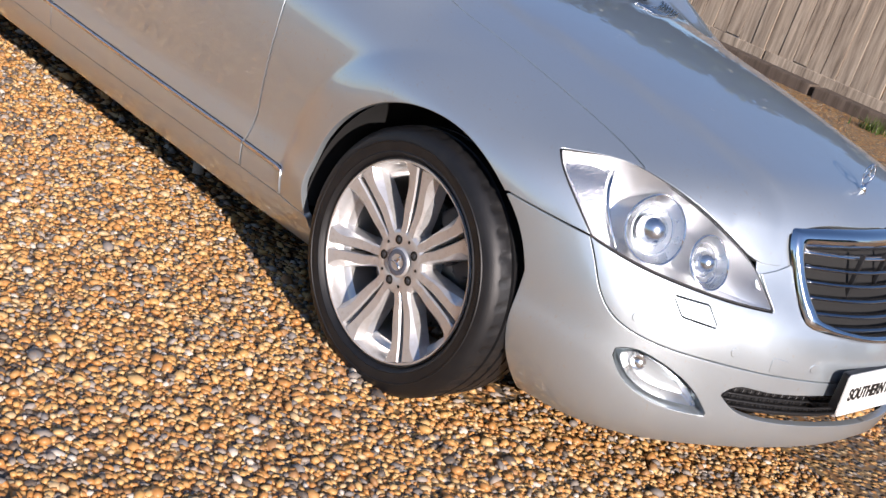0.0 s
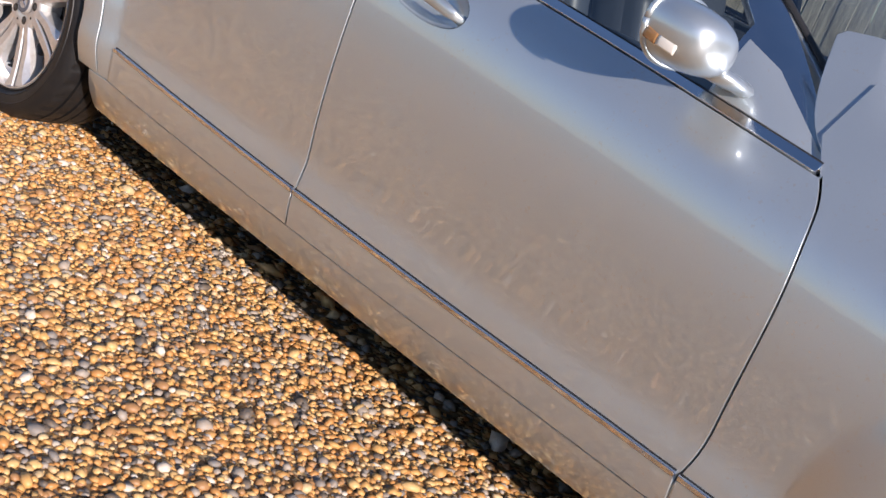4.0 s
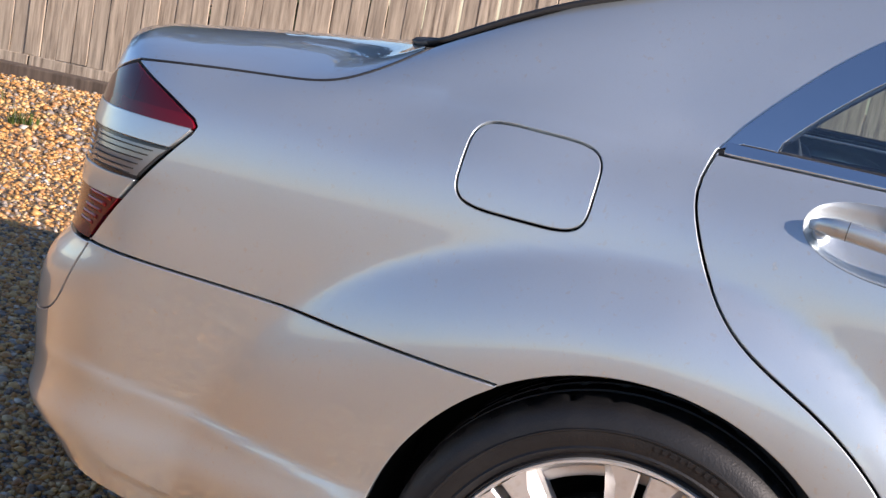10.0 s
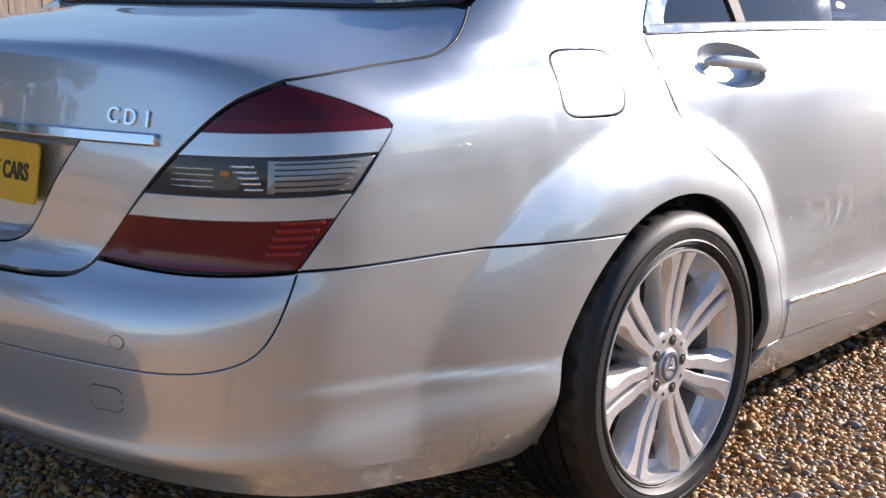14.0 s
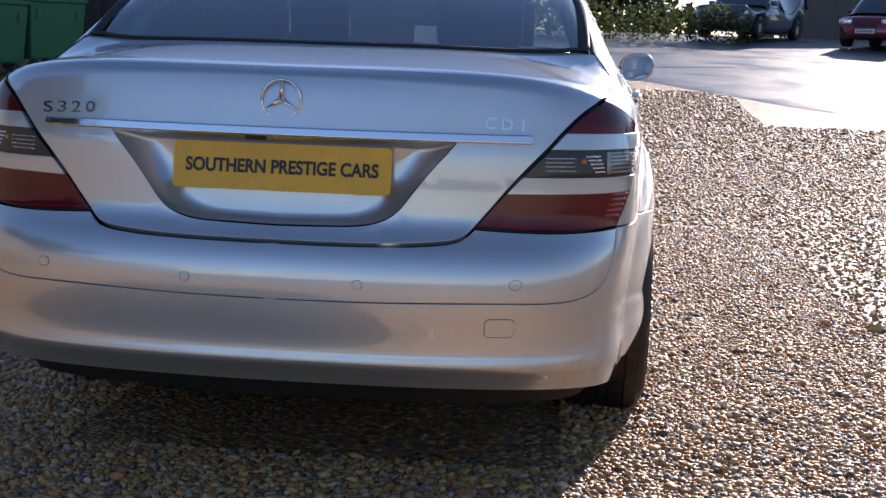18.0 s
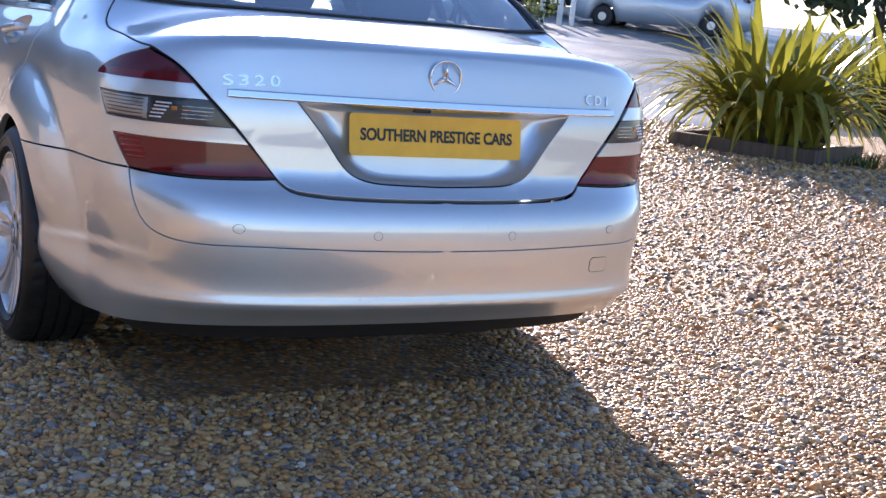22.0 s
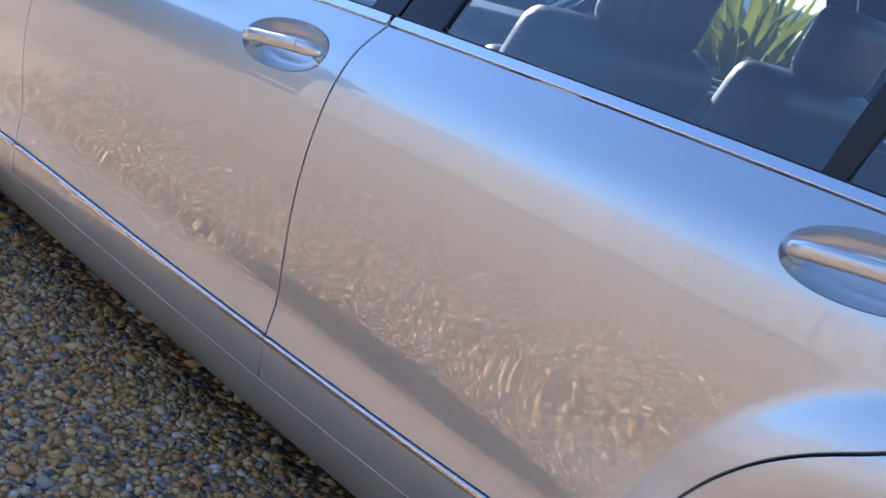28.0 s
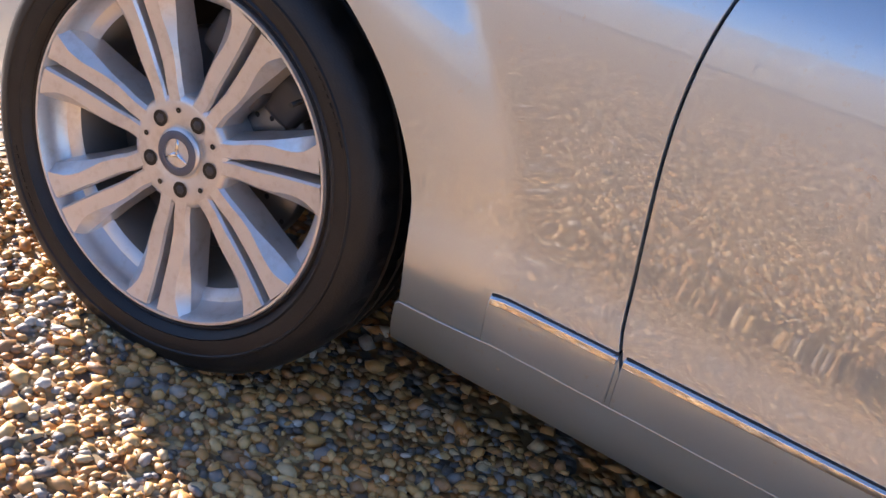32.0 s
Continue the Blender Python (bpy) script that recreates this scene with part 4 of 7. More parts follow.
# headlamps
for s in (1, -1):
    lamp = panel("headlamp", LAMP_FRONT, around, CLEAR, car, s, "clear headlamp with chrome reflectors", off=0.002, depth=0.012, gap=0.003, grid=0.025)
    lamp.visible_shadow = False
    part("lamp_housing", bowl_mesh("lamp_housing", LAMP_FRONT.mean(0) + (LAMP_FRONT - LAMP_FRONT.mean(0)) * 0.985, around, make_chrome("lamp_bowl", 0.42, (0.9, 0.91, 0.92)), 0.085, s, 0.5), None, lamp)
    for nm, (u, z), r, depth in (("main_reflector", (3.80, 0.672), 0.074, 0.06), ("dipped_reflector", (4.0, 0.632), 0.054, 0.05)):
        o = oval(u, z, r * 1.25, r, -12)
        lift = lambda q, f=None: around(q) - gradient(around(q)) * 0.02
        part(nm, bowl_mesh(nm, o, lift, REFLECT, depth, s, 0.8), None, lamp)
        p = around(np.array([(u, z)]))[0]
        g = gradient(p[None])[0]
        bm = bmesh.new()
        bmesh.ops.create_uvsphere(bm, u_segments=20, v_segments=12, radius=r * 0.5, matrix=Matrix.Translation((p - g * (depth * 0.8)) * np.array((1, s, 1))))
        part("projector_lens", smooth_all(bm), make_chrome("projector_chrome", 0.2, (0.8, 0.84, 0.88)), lamp)
        for k, w in ((1.02, 0.003), (0.72, 0.0018), (0.5, 0.002)):
            q = oval(u, z, r * 1.25 * k, r * k, -12, n=36)
            q = around(q) - gradient(around(q)) * (0.018 if k > 1 else 0.03 + 0.045 * (1 - k))
            pts = [Vector(v * np.array((1, s, 1))) for v in np.r_[q, q[:1]]]
            part("reflector_ring", mesh_of("reflector_ring", *sweep(pts, [(w * math.cos(a), w * math.sin(a)) for a in np.linspace(0, 2 * math.pi, 8, endpoint=False)]), CHROME), None, lamp)
    side_lamp = ring(line([(3.475, 0.745), (3.53, 0.757), (3.585, 0.755)]), line([(3.59, 0.75), (3.63, 0.69), (3.70, 0.60)]), line([(3.695, 0.597), (3.645, 0.618)]), line([(3.64, 0.622), (3.55, 0.695), (3.48, 0.738)]))
    m = Mat("ribbed_reflector", (0.8, 0.8, 0.8), 0.2, 0.9)
    m.bump(m.noise(160, 2.0), 0.9, 0.004)
    panel("indicator_reflector", side_lamp, around, m.m, lamp, s, "ribbed indicator reflector", off=-0.02, depth=0.02, gap=0.0, grid=0.015)
    q = around(line([(3.60, 0.758), (3.64, 0.69), (3.715, 0.598)]))
    q = q - gradient(q) * 0.012
    part("lamp_divider", mesh_of("lamp_divider", *sweep([Vector(v * np.array((1, s, 1))) for v in q], [(0.005 * math.cos(a), 0.004 * math.sin(a)) for a in np.linspace(0, 2 * math.pi, 8, endpoint=False)]), BRIGHT), None, lamp)
    q = around(LAMP_FRONT)
    q = np.r_[q, q[:1]] * np.array((1, s, 1))
    part("lamp_seal", mesh_of("lamp_seal", *sweep([Vector(v) for v in q - gradient(q) * 0.004], [(0.0035 * math.cos(a), 0.003 * math.sin(a)) for a in np.linspace(0, 2 * math.pi, 8, endpoint=False)]), SEAL), None, lamp)

# radiator grille
gr = ring(line([(4.664, 0.757), (4.53, 0.754), (4.406, 0.748), (4.30, 0.738)]), line([(4.295, 0.735), (4.283, 0.71), (4.29, 0.655), (4.3, 0.6), (4.318, 0.545)]), line([(4.32, 0.542), (4.36, 0.53), (4.412, 0.523), (4.53, 0.513), (4.664, 0.51)]), line([(4.664, 0.51), (4.664, 0.757)]))
gi = ring(line([(4.664, 0.716), (4.50, 0.712), (4.345, 0.703)]), line([(4.34, 0.70), (4.338, 0.65), (4.346, 0.6), (4.362, 0.56)]), line([(4.365, 0.557), (4.45, 0.54), (4.664, 0.533)]), line([(4.664, 0.533), (4.664, 0.716)]))


def proud(d):
    def chart(q, f=None):
        p = around(q)
        return p + gradient(p) * d
    return chart


grille = panel("radiator_grille", gi, proud(-0.045), LINER, car, 0, "chrome-framed radiator grille with horizontal bars", depth=0.002, gap=-0.012, grid=0.04)


def grille_frame(a, b, lift):
    """A rounded chrome band between two outlines."""
    va, vb = [], []
    for l, out in ((a, va), (b, vb)):
        run = np.r_[0.0, np.cumsum(np.linalg.norm(np.diff(l, axis=0), axis=1))]
        run /= run[-1]
        out.extend(np.stack([np.interp(np.linspace(0, 1, 90), run, l[:, k]) for k in (0, 1)], -1))
    va, vb = np.array(va), np.array(vb)
    faces, n = [], 7
    t = np.linspace(0, 1, n)[None, :, None]
    q = around((va[:, None] + (vb - va)[:, None] * t).reshape(-1, 2))
    t = np.tile(t.ravel(), len(va))[:, None]
    verts = q + gradient(q) * (lift * np.sin(np.pi * np.minimum(t * 1.15, 1)).clip(0) ** 0.6 - 0.03 * np.maximum(0, t - 0.85) / 0.15)
    m = len(va)
    for i in range(m - 1):
        for k in range(n - 1):
            faces.append((i * n + k, i * n + k + 1, (i + 1) * n + k + 1, (i + 1) * n + k))
    flip = np.array((1, -1, 1))
    allv = np.r_[verts, verts * flip]
    bm = bmesh.new()
    bm.from_mesh(mesh_of("tmp", allv, faces + [tuple(j + len(verts) for j in f[::-1]) for f in faces], CHROME))
    bmesh.ops.recalc_face_normals(bm, faces=bm.faces[:])
    return bm


def run_of(l):
    """The part of a half outline that does not lie on the middle line."""
    k = [i for i, q in enumerate(l) if q[0] < 4.663]
    return np.array([(4.664, l[k[0]][1])] + [tuple(l[i]) for i in k] + [(4.664, l[k[-1]][1])])


part("grille_frame", grille_frame(run_of(gr), run_of(gi), 0.012), CHROME, grille, "polished chrome grille frame")
for k, z in enumerate((0.70, 0.669, 0.638, 0.607, 0.576, 0.548)):
    u0 = 4.345 + (0.03 if k > 4 else 0)
    q = around(np.stack([np.linspace(u0, 4.664, 20), np.full(20, z - 0.004)], -1))
    q = q - gradient(q) * 0.016
    q = np.r_[q, q[::-1][1:] * np.array((1, -1, 1))]
    part("grille_bar", mesh_of("grille_bar", *sweep([Vector(v) for v in q], [(0.011 * math.cos(a), 0.0052 * math.sin(a)) for a in np.linspace(0, 2 * math.pi, 10, endpoint=False)]), make_chrome("dark_chrome", 0.12, (0.35, 0.36, 0.38)) if k else CHROME), None, grille)
for y in (-0.13, 0.0, 0.13):
    part("grille_post", box_bm((0.012, 0.008, 0.17), (float(nose(0.62)) - 0.05, y, 0.62), 0.002), BLACK, grille)
part("radiator", box_bm((0.04, 0.8, 0.3), (3.79, 0, 0.6), 0.004), LINER, grille)
orn = above(np.array([(3.80, 0.0)]))[0]
ob = part("bonnet_ornament", rod_bm(orn + (0, 0, -0.004), orn + (0, 0, 0.02), 0.013, 0.006, 16), CHROME, bonnet, "chrome ring ornament on the bonnet")
bm = bmesh.new()
tor = [(orn[0] + 0.0, 0.028 * math.cos(a), orn[2] + 0.046 + 0.028 * math.sin(a)) for a in np.linspace(0, 2 * math.pi, 33)]
part("ornament_ring", mesh_of("ornament_ring", *sweep([Vector(v) + Vector((1e-5 * i, 0, 0)) for i, v in enumerate(tor)], [(0.0022 * math.cos(a), 0.0022 * math.sin(a)) for a in np.linspace(0, 2 * math.pi, 8, endpoint=False)]), CHROME), None, bonnet)
for a in (90, 210, 330):
    part("ornament_spoke", rod_bm((orn[0], 0, orn[2] + 0.046), (orn[0], 0.027 * math.cos(radians(a)), orn[2] + 0.046 + 0.027 * math.sin(radians(a))), 0.004, 0.001, 8), CHROME, bonnet)
# bonnet vents by the windscreen
for s in (1, -1):
    for k in range(7):
        x0 = 2.69 + 0.012 * k
        q = above(line([(x0 - 0.02 , 0.50), (x0 + 0.05, 0.36), (x0 + 0.075, 0.22)], 0.04)) + (0, 0, 0.003)
        part("vent_slat", mesh_of("vent_slat", *sweep([Vector(v * np.array((1, s, 1))) for v in q], [(0.0045 * math.cos(a), 0.002 * math.sin(a)) for a in np.linspace(0, 2 * math.pi, 6, endpoint=False)]), BRIGHT), None, bonnet)


def plate(name, mat, words, label, m):
    """A pressed number plate with rounded corners and a dealer's words."""
    pl = part(name, box_bm((0.52, 0.004, 0.111), (0, 0, 0), 0.0), mat, car, label)
    pl.data = box_bm_mesh(mat)
    pl.matrix_basis = m
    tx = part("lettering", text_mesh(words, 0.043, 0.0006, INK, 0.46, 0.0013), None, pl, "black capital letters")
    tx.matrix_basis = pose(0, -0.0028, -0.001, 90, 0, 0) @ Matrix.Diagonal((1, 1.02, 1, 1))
    return pl


def box_bm_mesh(mat):
    out = [(0.26 - 0.012 + 0.012 * math.cos(a), 0.0555 - 0.012 + 0.012 * math.sin(a)) for a in np.linspace(0, math.pi / 2, 6)]
    out = out + [(-x, z) for x, z in out[::-1]] + [(-x, -z) for x, z in out] + [(x, -z) for x, z in out[::-1]]
    n = len(out)
    verts = [(x, -0.0018, z) for x, z in out] + [(x, 0.0018, z) for x, z in out]
    faces = [tuple(range(n)), tuple(range(2 * n - 1, n - 1, -1))] + [(i, n + i, n + (i + 1) % n, (i + 1) % n) for i in range(n)]
    bm = bmesh.new()
    bm.from_mesh(mesh_of("tmp", verts, faces, mat, smooth=False))
    bmesh.ops.recalc_face_normals(bm, faces=bm.faces[:])
    me = bpy.data.meshes.new("plate")
    bm.to_mesh(me)
    bm.free()
    me.materials.append(mat)
    return me


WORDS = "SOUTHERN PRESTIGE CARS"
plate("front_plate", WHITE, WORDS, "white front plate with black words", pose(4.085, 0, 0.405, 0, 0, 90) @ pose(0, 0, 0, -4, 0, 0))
part("plate_holder", box_bm((0.03, 0.48, 0.10), (4.068, 0, 0.405), 0.006), BLACK, car)
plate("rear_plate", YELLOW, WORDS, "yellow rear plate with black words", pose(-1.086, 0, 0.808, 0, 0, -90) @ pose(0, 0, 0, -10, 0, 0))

# rear bumper
rseam = [(-0.91, 0.683), (-0.932, 0.61), (-0.968, 0.55), (-1.03, 0.525), (-1.14, 0.521), (-1.262, 0.52), (-1.4, 0.517), (-1.664, 0.515)]
under_lid = [(-1.222, 0.687), (-1.245, 0.664), (-1.29, 0.651), (-1.38, 0.645), (-1.664, 0.642)]
o = ring(line(rseam), line([(-1.664, 0.515), (-1.664, 0.642)]), line(under_lid[::-1]), line([(-1.222, 0.686), (-1.06, 0.679), (-0.91, 0.684)]))
rb_up = panel("rear_bumper_moulding", o, around, PAINT, car, 0, "silver upper rear bumper skin", grid=0.025)
tow = ring(line([(-1.195, 0.485), (-1.155, 0.485)]), line([(-1.148, 0.478), (-1.148, 0.45)]), line([(-1.155, 0.443), (-1.195, 0.443)]), line([(-1.202, 0.45), (-1.202, 0.478)]))
lowline = [(-1.664, 0.362), (-1.4, 0.36), (-1.16, 0.353), (-0.96, 0.341), (-0.8, 0.319), (-0.63, 0.294), (-0.46, 0.258), (-0.365, 0.243)]
o = ring(line([(-0.205, 0.653), (-0.43, 0.666), (-0.663, 0.677), (-0.91, 0.685)]), line(rseam), line([(-1.664, 0.515), (-1.664, 0.362)]), line(lowline), arc(*ARCH_R, 194, 123.5))
rb = panel("rear_bumper", o, around, PAINT, car, 0, "dusty silver rear bumper", grid=0.0115, gap=0.002)
panel("tow_eye_cover", tow, around, PAINT, rb, -1, "square tow-eye cover", off=0.0012, depth=0.003, gap=0.0, grid=0.02, round_=0.001)
q = around(np.r_[tow, tow[:1]])
part("cover_joint", mesh_of("cover_joint", *sweep([Vector(v * np.array((1, -1, 1))) for v in q], [(0.0014 * math.cos(a), 0.0014 * math.sin(a)) for a in np.linspace(0, 2 * math.pi, 6, endpoint=False)]), SEAL), None, rb)
for u, z in ((-1.462, 0.557), (-1.15, 0.566)):
    for s in (1, -1):
        panel("parking_sensor", oval(u, z, 0.0105, 0.0105, n=20), around, PAINT, rb_up, s, off=0.0012, depth=0.004, gap=0.0, grid=0.01, round_=0.001)
        q = around(oval(u, z, 0.0115, 0.0115, n=20))
        part("sensor_joint", mesh_of("sensor_joint", *sweep([Vector(v * np.array((1, s, 1))) for v in np.r_[q, q[:1]]], [(0.0007 * math.cos(a), 0.0007 * math.sin(a)) for a in np.linspace(0, 2 * math.pi, 6, endpoint=False)]), SEAL), None, rb_up)
under = ring(line(lowline), line([(-0.38, 0.236), (-0.40, 0.222)]), line([(-0.42, 0.221), (-0.7, 0.252), (-0.96, 0.285), (-1.16, 0.293), (-1.4, 0.296), (-1.664, 0.297)]))
panel("rear_valance", under, around, PAINT, car, 0, "dusty grey underside of the rear bumper", off=-0.005, depth=0.012, gap=0.001, grid=0.02)

# tail lamps in five bands
for s in (1, -1):
    tail_lamp = panel("tail_lamp", LAMP_REAR, around, BLACK, car, s, "rear lamp cluster with red and smoked bands", off=-0.012, depth=0.02, gap=0.0, grid=0.04)
    b = [((-1.4, 0.914), (-0.7, 0.906)), ((-1.4, 0.874), (-0.7, 0.871)), ((-1.4, 0.807), (-0.7, 0.808)), ((-1.4, 0.766), (-0.7, 0.772))]
    inner = LAMP_REAR - normals2(LAMP_REAR if area(LAMP_REAR) > 0 else LAMP_REAR[::-1])[:: 1 if area(LAMP_REAR) > 0 else -1] * 0.0032
    upper_split, lower_split = ((-1.4, 0.932), (-0.7, 0.926)), ((-1.4, 0.730), (-0.7, 0.738))
    bands = (("red_lens", upper_split, None, WINE, 0.003, "dark wine-red upper lens"), ("red_lens", b[0], upper_split, RED, 0.003, "glossy red lens"), ("silver_band", b[1], b[0], PAINT, 0.005, "silver painted band"),
             ("smoked_lens", b[2], b[1], SMOKE, 0.002, "smoked clear lens"), ("silver_band", b[3], b[2], PAINT, 0.005, "silver painted band"), ("red_lens", lower_split, b[3], AMBERRED, 0.003, "orange-red lens"), ("red_lens", None, lower_split, RED, 0.003, "crimson lower lens"))
    for nm, low, high, mat, lift, words in bands:
        split = nm == "red_lens" and (low in (upper_split, lower_split) or high in (upper_split, lower_split))
        panel(nm, clip_between(inner, low, high), around, mat, tail_lamp, s, words, off=lift, depth=0.012, gap=0.0002 if split else 0.0012, grid=0.025)
    clear_zone = clip_between(clip_between(inner, ((-1.4, 0.811), (-0.7, 0.813)), ((-1.4, 0.870), (-0.7, 0.867))), None, ((-0.965, 0.0), (-0.925, 2.0)))
    panel("clear_lens", clear_zone, around, RIBBED, tail_lamp, s, "pale ribbed reversing lens", off=0.0026, depth=0.004, gap=0.003, grid=0.02)

    def stroke(name, us, zs, wide, tall, mat, up=0.0035, label=""):
        q = around(np.stack([us, zs], -1))
        q = (q + gradient(q) * up) * np.array((1, s, 1))
        part(name, mesh_of(name, *sweep([Vector(w) for w in q], [(wide * math.cos(a), tall * math.sin(a)) for a in np.linspace(0, 2 * math.pi, 6, endpoint=False)]), mat), None, tail_lamp, label)

    for k in range(6):
        stroke("lens_rib", np.linspace(-0.815 - 0.006 * k, -0.937, 10), np.full(10, 0.860 - 0.0088 * k), 0.0009, 0.0011, SEAL)
    for k in range(5):
        stroke("bulb_reflector", np.linspace(-0.952 - 0.003 * k, -0.978 - 0.005 * k, 4), np.full(4, 0.821 + 0.009 * k), 0.0010, 0.0024, REFLECT, 0.0022)
    for k in range(4):
        stroke("lens_flute", np.linspace(-1.02, -1.085, 6), np.full(6, 0.824 + 0.0095 * k), 0.0008, 0.0010, REFLECT, 0.0024)
    stroke("bulb", np.linspace(-0.998, -1.01, 5), np.full(5, 0.846), 0.0014, 0.006, make_lens("amber_bulb", (0.55, 0.22, 0.06), 0.1), 0.0024, "amber bulb behind the lens")
    for k in range(5):
        stroke("red_rib", np.linspace(-0.872 - 0.0085 * k, -0.932 - 0.005 * k, 8), np.full(8, 0.766 - 0.0125 * k), 0.0010, 0.0036, BRIGHTRED)

# boot lid, with the dish for the plate
edge_low = around(line([(-0.933, 0.99), (-0.99, 0.962), (-1.06, 0.897), (-1.154, 0.784), (-1.222, 0.69), (-1.245, 0.667), (-1.29, 0.655), (-1.38, 0.649), (-1.664, 0.646)]))
edge_side = around(line([(-0.445, 1.096), (-0.49, 1.072), (-0.55, 1.042), (-0.607, 1.022), (-0.68, 1.012), (-0.80, 1.004), (-0.93, 0.99)]))
for s in (1, -1):
    part("lid_joint", mesh_of("lid_joint", *sweep([Vector(v * np.array((1, s, 1))) for v in edge_side - gradient(edge_side) * 0.0006], [(0.0028 * math.cos(a), 0.0028 * math.sin(a)) for a in np.linspace(0, 2 * math.pi, 6, endpoint=False)]), SEAL), None, car)
front_edge = above(line([(-0.60, 0.0), (-0.59, 0.25), (-0.545, 0.48), (-0.47, 0.66), (-0.45, 0.735)]))
L = ring(to_stern(front_edge), to_stern(edge_side), to_stern(edge_low))
mirrored = L[::-1] * np.array((-1, 1))
lid_outline = ring(L, mirrored[np.abs(mirrored[:, 0]) > 1e-3])
dish_half = around(line([(-1.664, 0.885), (-1.40, 0.885), (-1.262, 0.885)])), around(line([(-1.262, 0.885), (-1.31, 0.82), (-1.36, 0.752), (-1.395, 0.712), (-1.44, 0.692), (-1.52, 0.684), (-1.664, 0.681)]))
D = ring(to_stern(dish_half[0]), to_stern(dish_half[1]))
D2 = D[::-1] * np.array((-1, 1))
dish = ring(D, D2[np.abs(D2[:, 0]) > 1e-3])
lid = panel("boot_lid", lid_outline, stern, PAINT, car, 1, "closed silver boot lid with a crisp lip", holes=[dish], grid=0.03)
part("plate_recess", bowl_mesh("plate_recess", dish, stern, PAINT, 0.05, 1, 0.2, rings=8), None, lid)
strip = np.linspace(-1.112, -1.664, 40)
o = ring(np.stack([strip, np.full(40, 0.9)], -1), np.stack([strip[::-1], np.full(40, 0.8865)], -1))
panel("boot_trim", o, around, CHROME, lid, 0, "chrome trim bar over the plate", off=0.011, depth=0.014, gap=0.0, round_=0.004, grid=0.04)
part("camera_pod", box_bm((0.02, 0.05, 0.012), (-1.093, 0.06, 0.878), 0.004), BLACK, lid)
for s in (0.17, -0.17):
    part("plate_lamp", box_bm((0.03, 0.07, 0.008), (-1.085, s, 0.884), 0.003), CLEAR, lid)


def badge(words, size, y, z, across):
    """Raised letters, each a piece of its own, spread evenly along the lid."""
    p = stern(to_stern(np.array([(-1.1, y, z)])))[0]
    g = Vector(gradient(p[None])[0])
    right = Vector((0, -1, 0)) - g * g.dot(Vector((0, -1, 0)))
    right.normalize()
    up = g.cross(right)
    for k, c in enumerate(words):
        wide = size * (0.14 if c == "I" else 0.66)
        ob = part("badge_letter", text_mesh(c, size, 0.002, CHROME, wide, 0.0003), None, lid, "raised chrome letter")
        ob.matrix_basis = Matrix.Translation(Vector(p) + g * 0.002 + right * across * (k / (len(words) - 1) - 0.5)) @ Matrix((right, up, g)).transposed().to_4x4()


badge("S320", 0.038, 0.524, 0.938, 0.118)
badge("CDI", 0.038, -0.522, 0.937, 0.076)
p = stern(to_stern(np.array([(-1.1, 0.0, 0.968)])))[0] + (-0.004, 0, 0)
pts = [Vector((p[0] + 1e-5 * i, 0.046 * math.cos(a), p[2] + 0.046 * math.sin(a))) for i, a in enumerate(np.linspace(0, 2 * math.pi, 49))]
part("emblem_ring", mesh_of("emblem_ring", *sweep(pts, [(0.0035 * math.cos(a), 0.0035 * math.sin(a)) for a in np.linspace(0, 2 * math.pi, 8, endpoint=False)]), CHROME), None, lid, "round chrome emblem ring")
for a in (90, 210, 330):
    part("emblem_spoke", rod_bm((p[0], 0, p[2]), (p[0], 0.044 * math.cos(radians(a)), p[2] + 0.044 * math.sin(radians(a))), 0.0085, 0.0012, 6), CHROME, lid)

# roof, screens
rear_glass = ring(line([(-0.575, 0.0), (-0.565, 0.25), (-0.52, 0.48), (-0.45, 0.655)]), line([(-0.44, 0.68), (-0.3, 0.672), (-0.1, 0.65), (0.06, 0.60)]), line([(0.08, 0.58), (0.12, 0.3), (0.13, 0.0)]), line([(0.13, 0.0), (-0.575, 0.0)], 0.05))
rw = panel("rear_window", rear_glass, above, REARGLASS, car, 0, "tinted rear window", off=-0.006, depth=0.003, gap=0.0, f=cabin, grid=0.06)
rw.visible_shadow = False
q = above(ring(line([(-0.585, 0.0), (-0.575, 0.25), (-0.53, 0.48), (-0.455, 0.665)]), line([(-0.445, 0.695), (-0.3, 0.688), (-0.1, 0.668), (0.06, 0.62)])))
for s in (1, -1):
    part("rear_window_seal", mesh_of("rear_window_seal", *sweep([Vector(v * np.array((1, s, 1))) for v in q], [(0.016 * math.cos(a), 0.006 * math.sin(a)) for a in np.linspace(0, 2 * math.pi, 8, endpoint=False)]), SEAL), None, car)
roof_half = ring(line([(0.14, 0.0), (0.13, 0.3), (0.09, 0.585)]), line([(0.14, 0.605), (0.3, 0.598), (0.47, 0.60), (0.72, 0.59), (1.1, 0.585), (1.45, 0.59), (1.66, 0.60)]), line([(1.68, 0.58), (1.76, 0.3), (1.785, 0.0)]), line([(1.785, 0.0), (0.14, 0.0)], 0.05))
panel("roof", roof_half, above, PAINT, car, 0, "silver roof", f=cabin, grid=0.06)
screen = ring(line([(1.80, 0.0), (1.775, 0.3), (1.70, 0.575)]), line([(1.72, 0.585), (2.0, 0.62), (2.25, 0.66), (2.42, 0.69)]), line([(2.43, 0.675), (2.56, 0.5), (2.645, 0.25), (2.67, 0.0)]), line([(2.67, 0.0), (1.80, 0.0)], 0.05))
ws = panel("windscreen", screen, above, GLASS, car, 0, "clear laminated windscreen", off=-0.004, depth=0.004, gap=0.0, f=cabin, grid=0.06)
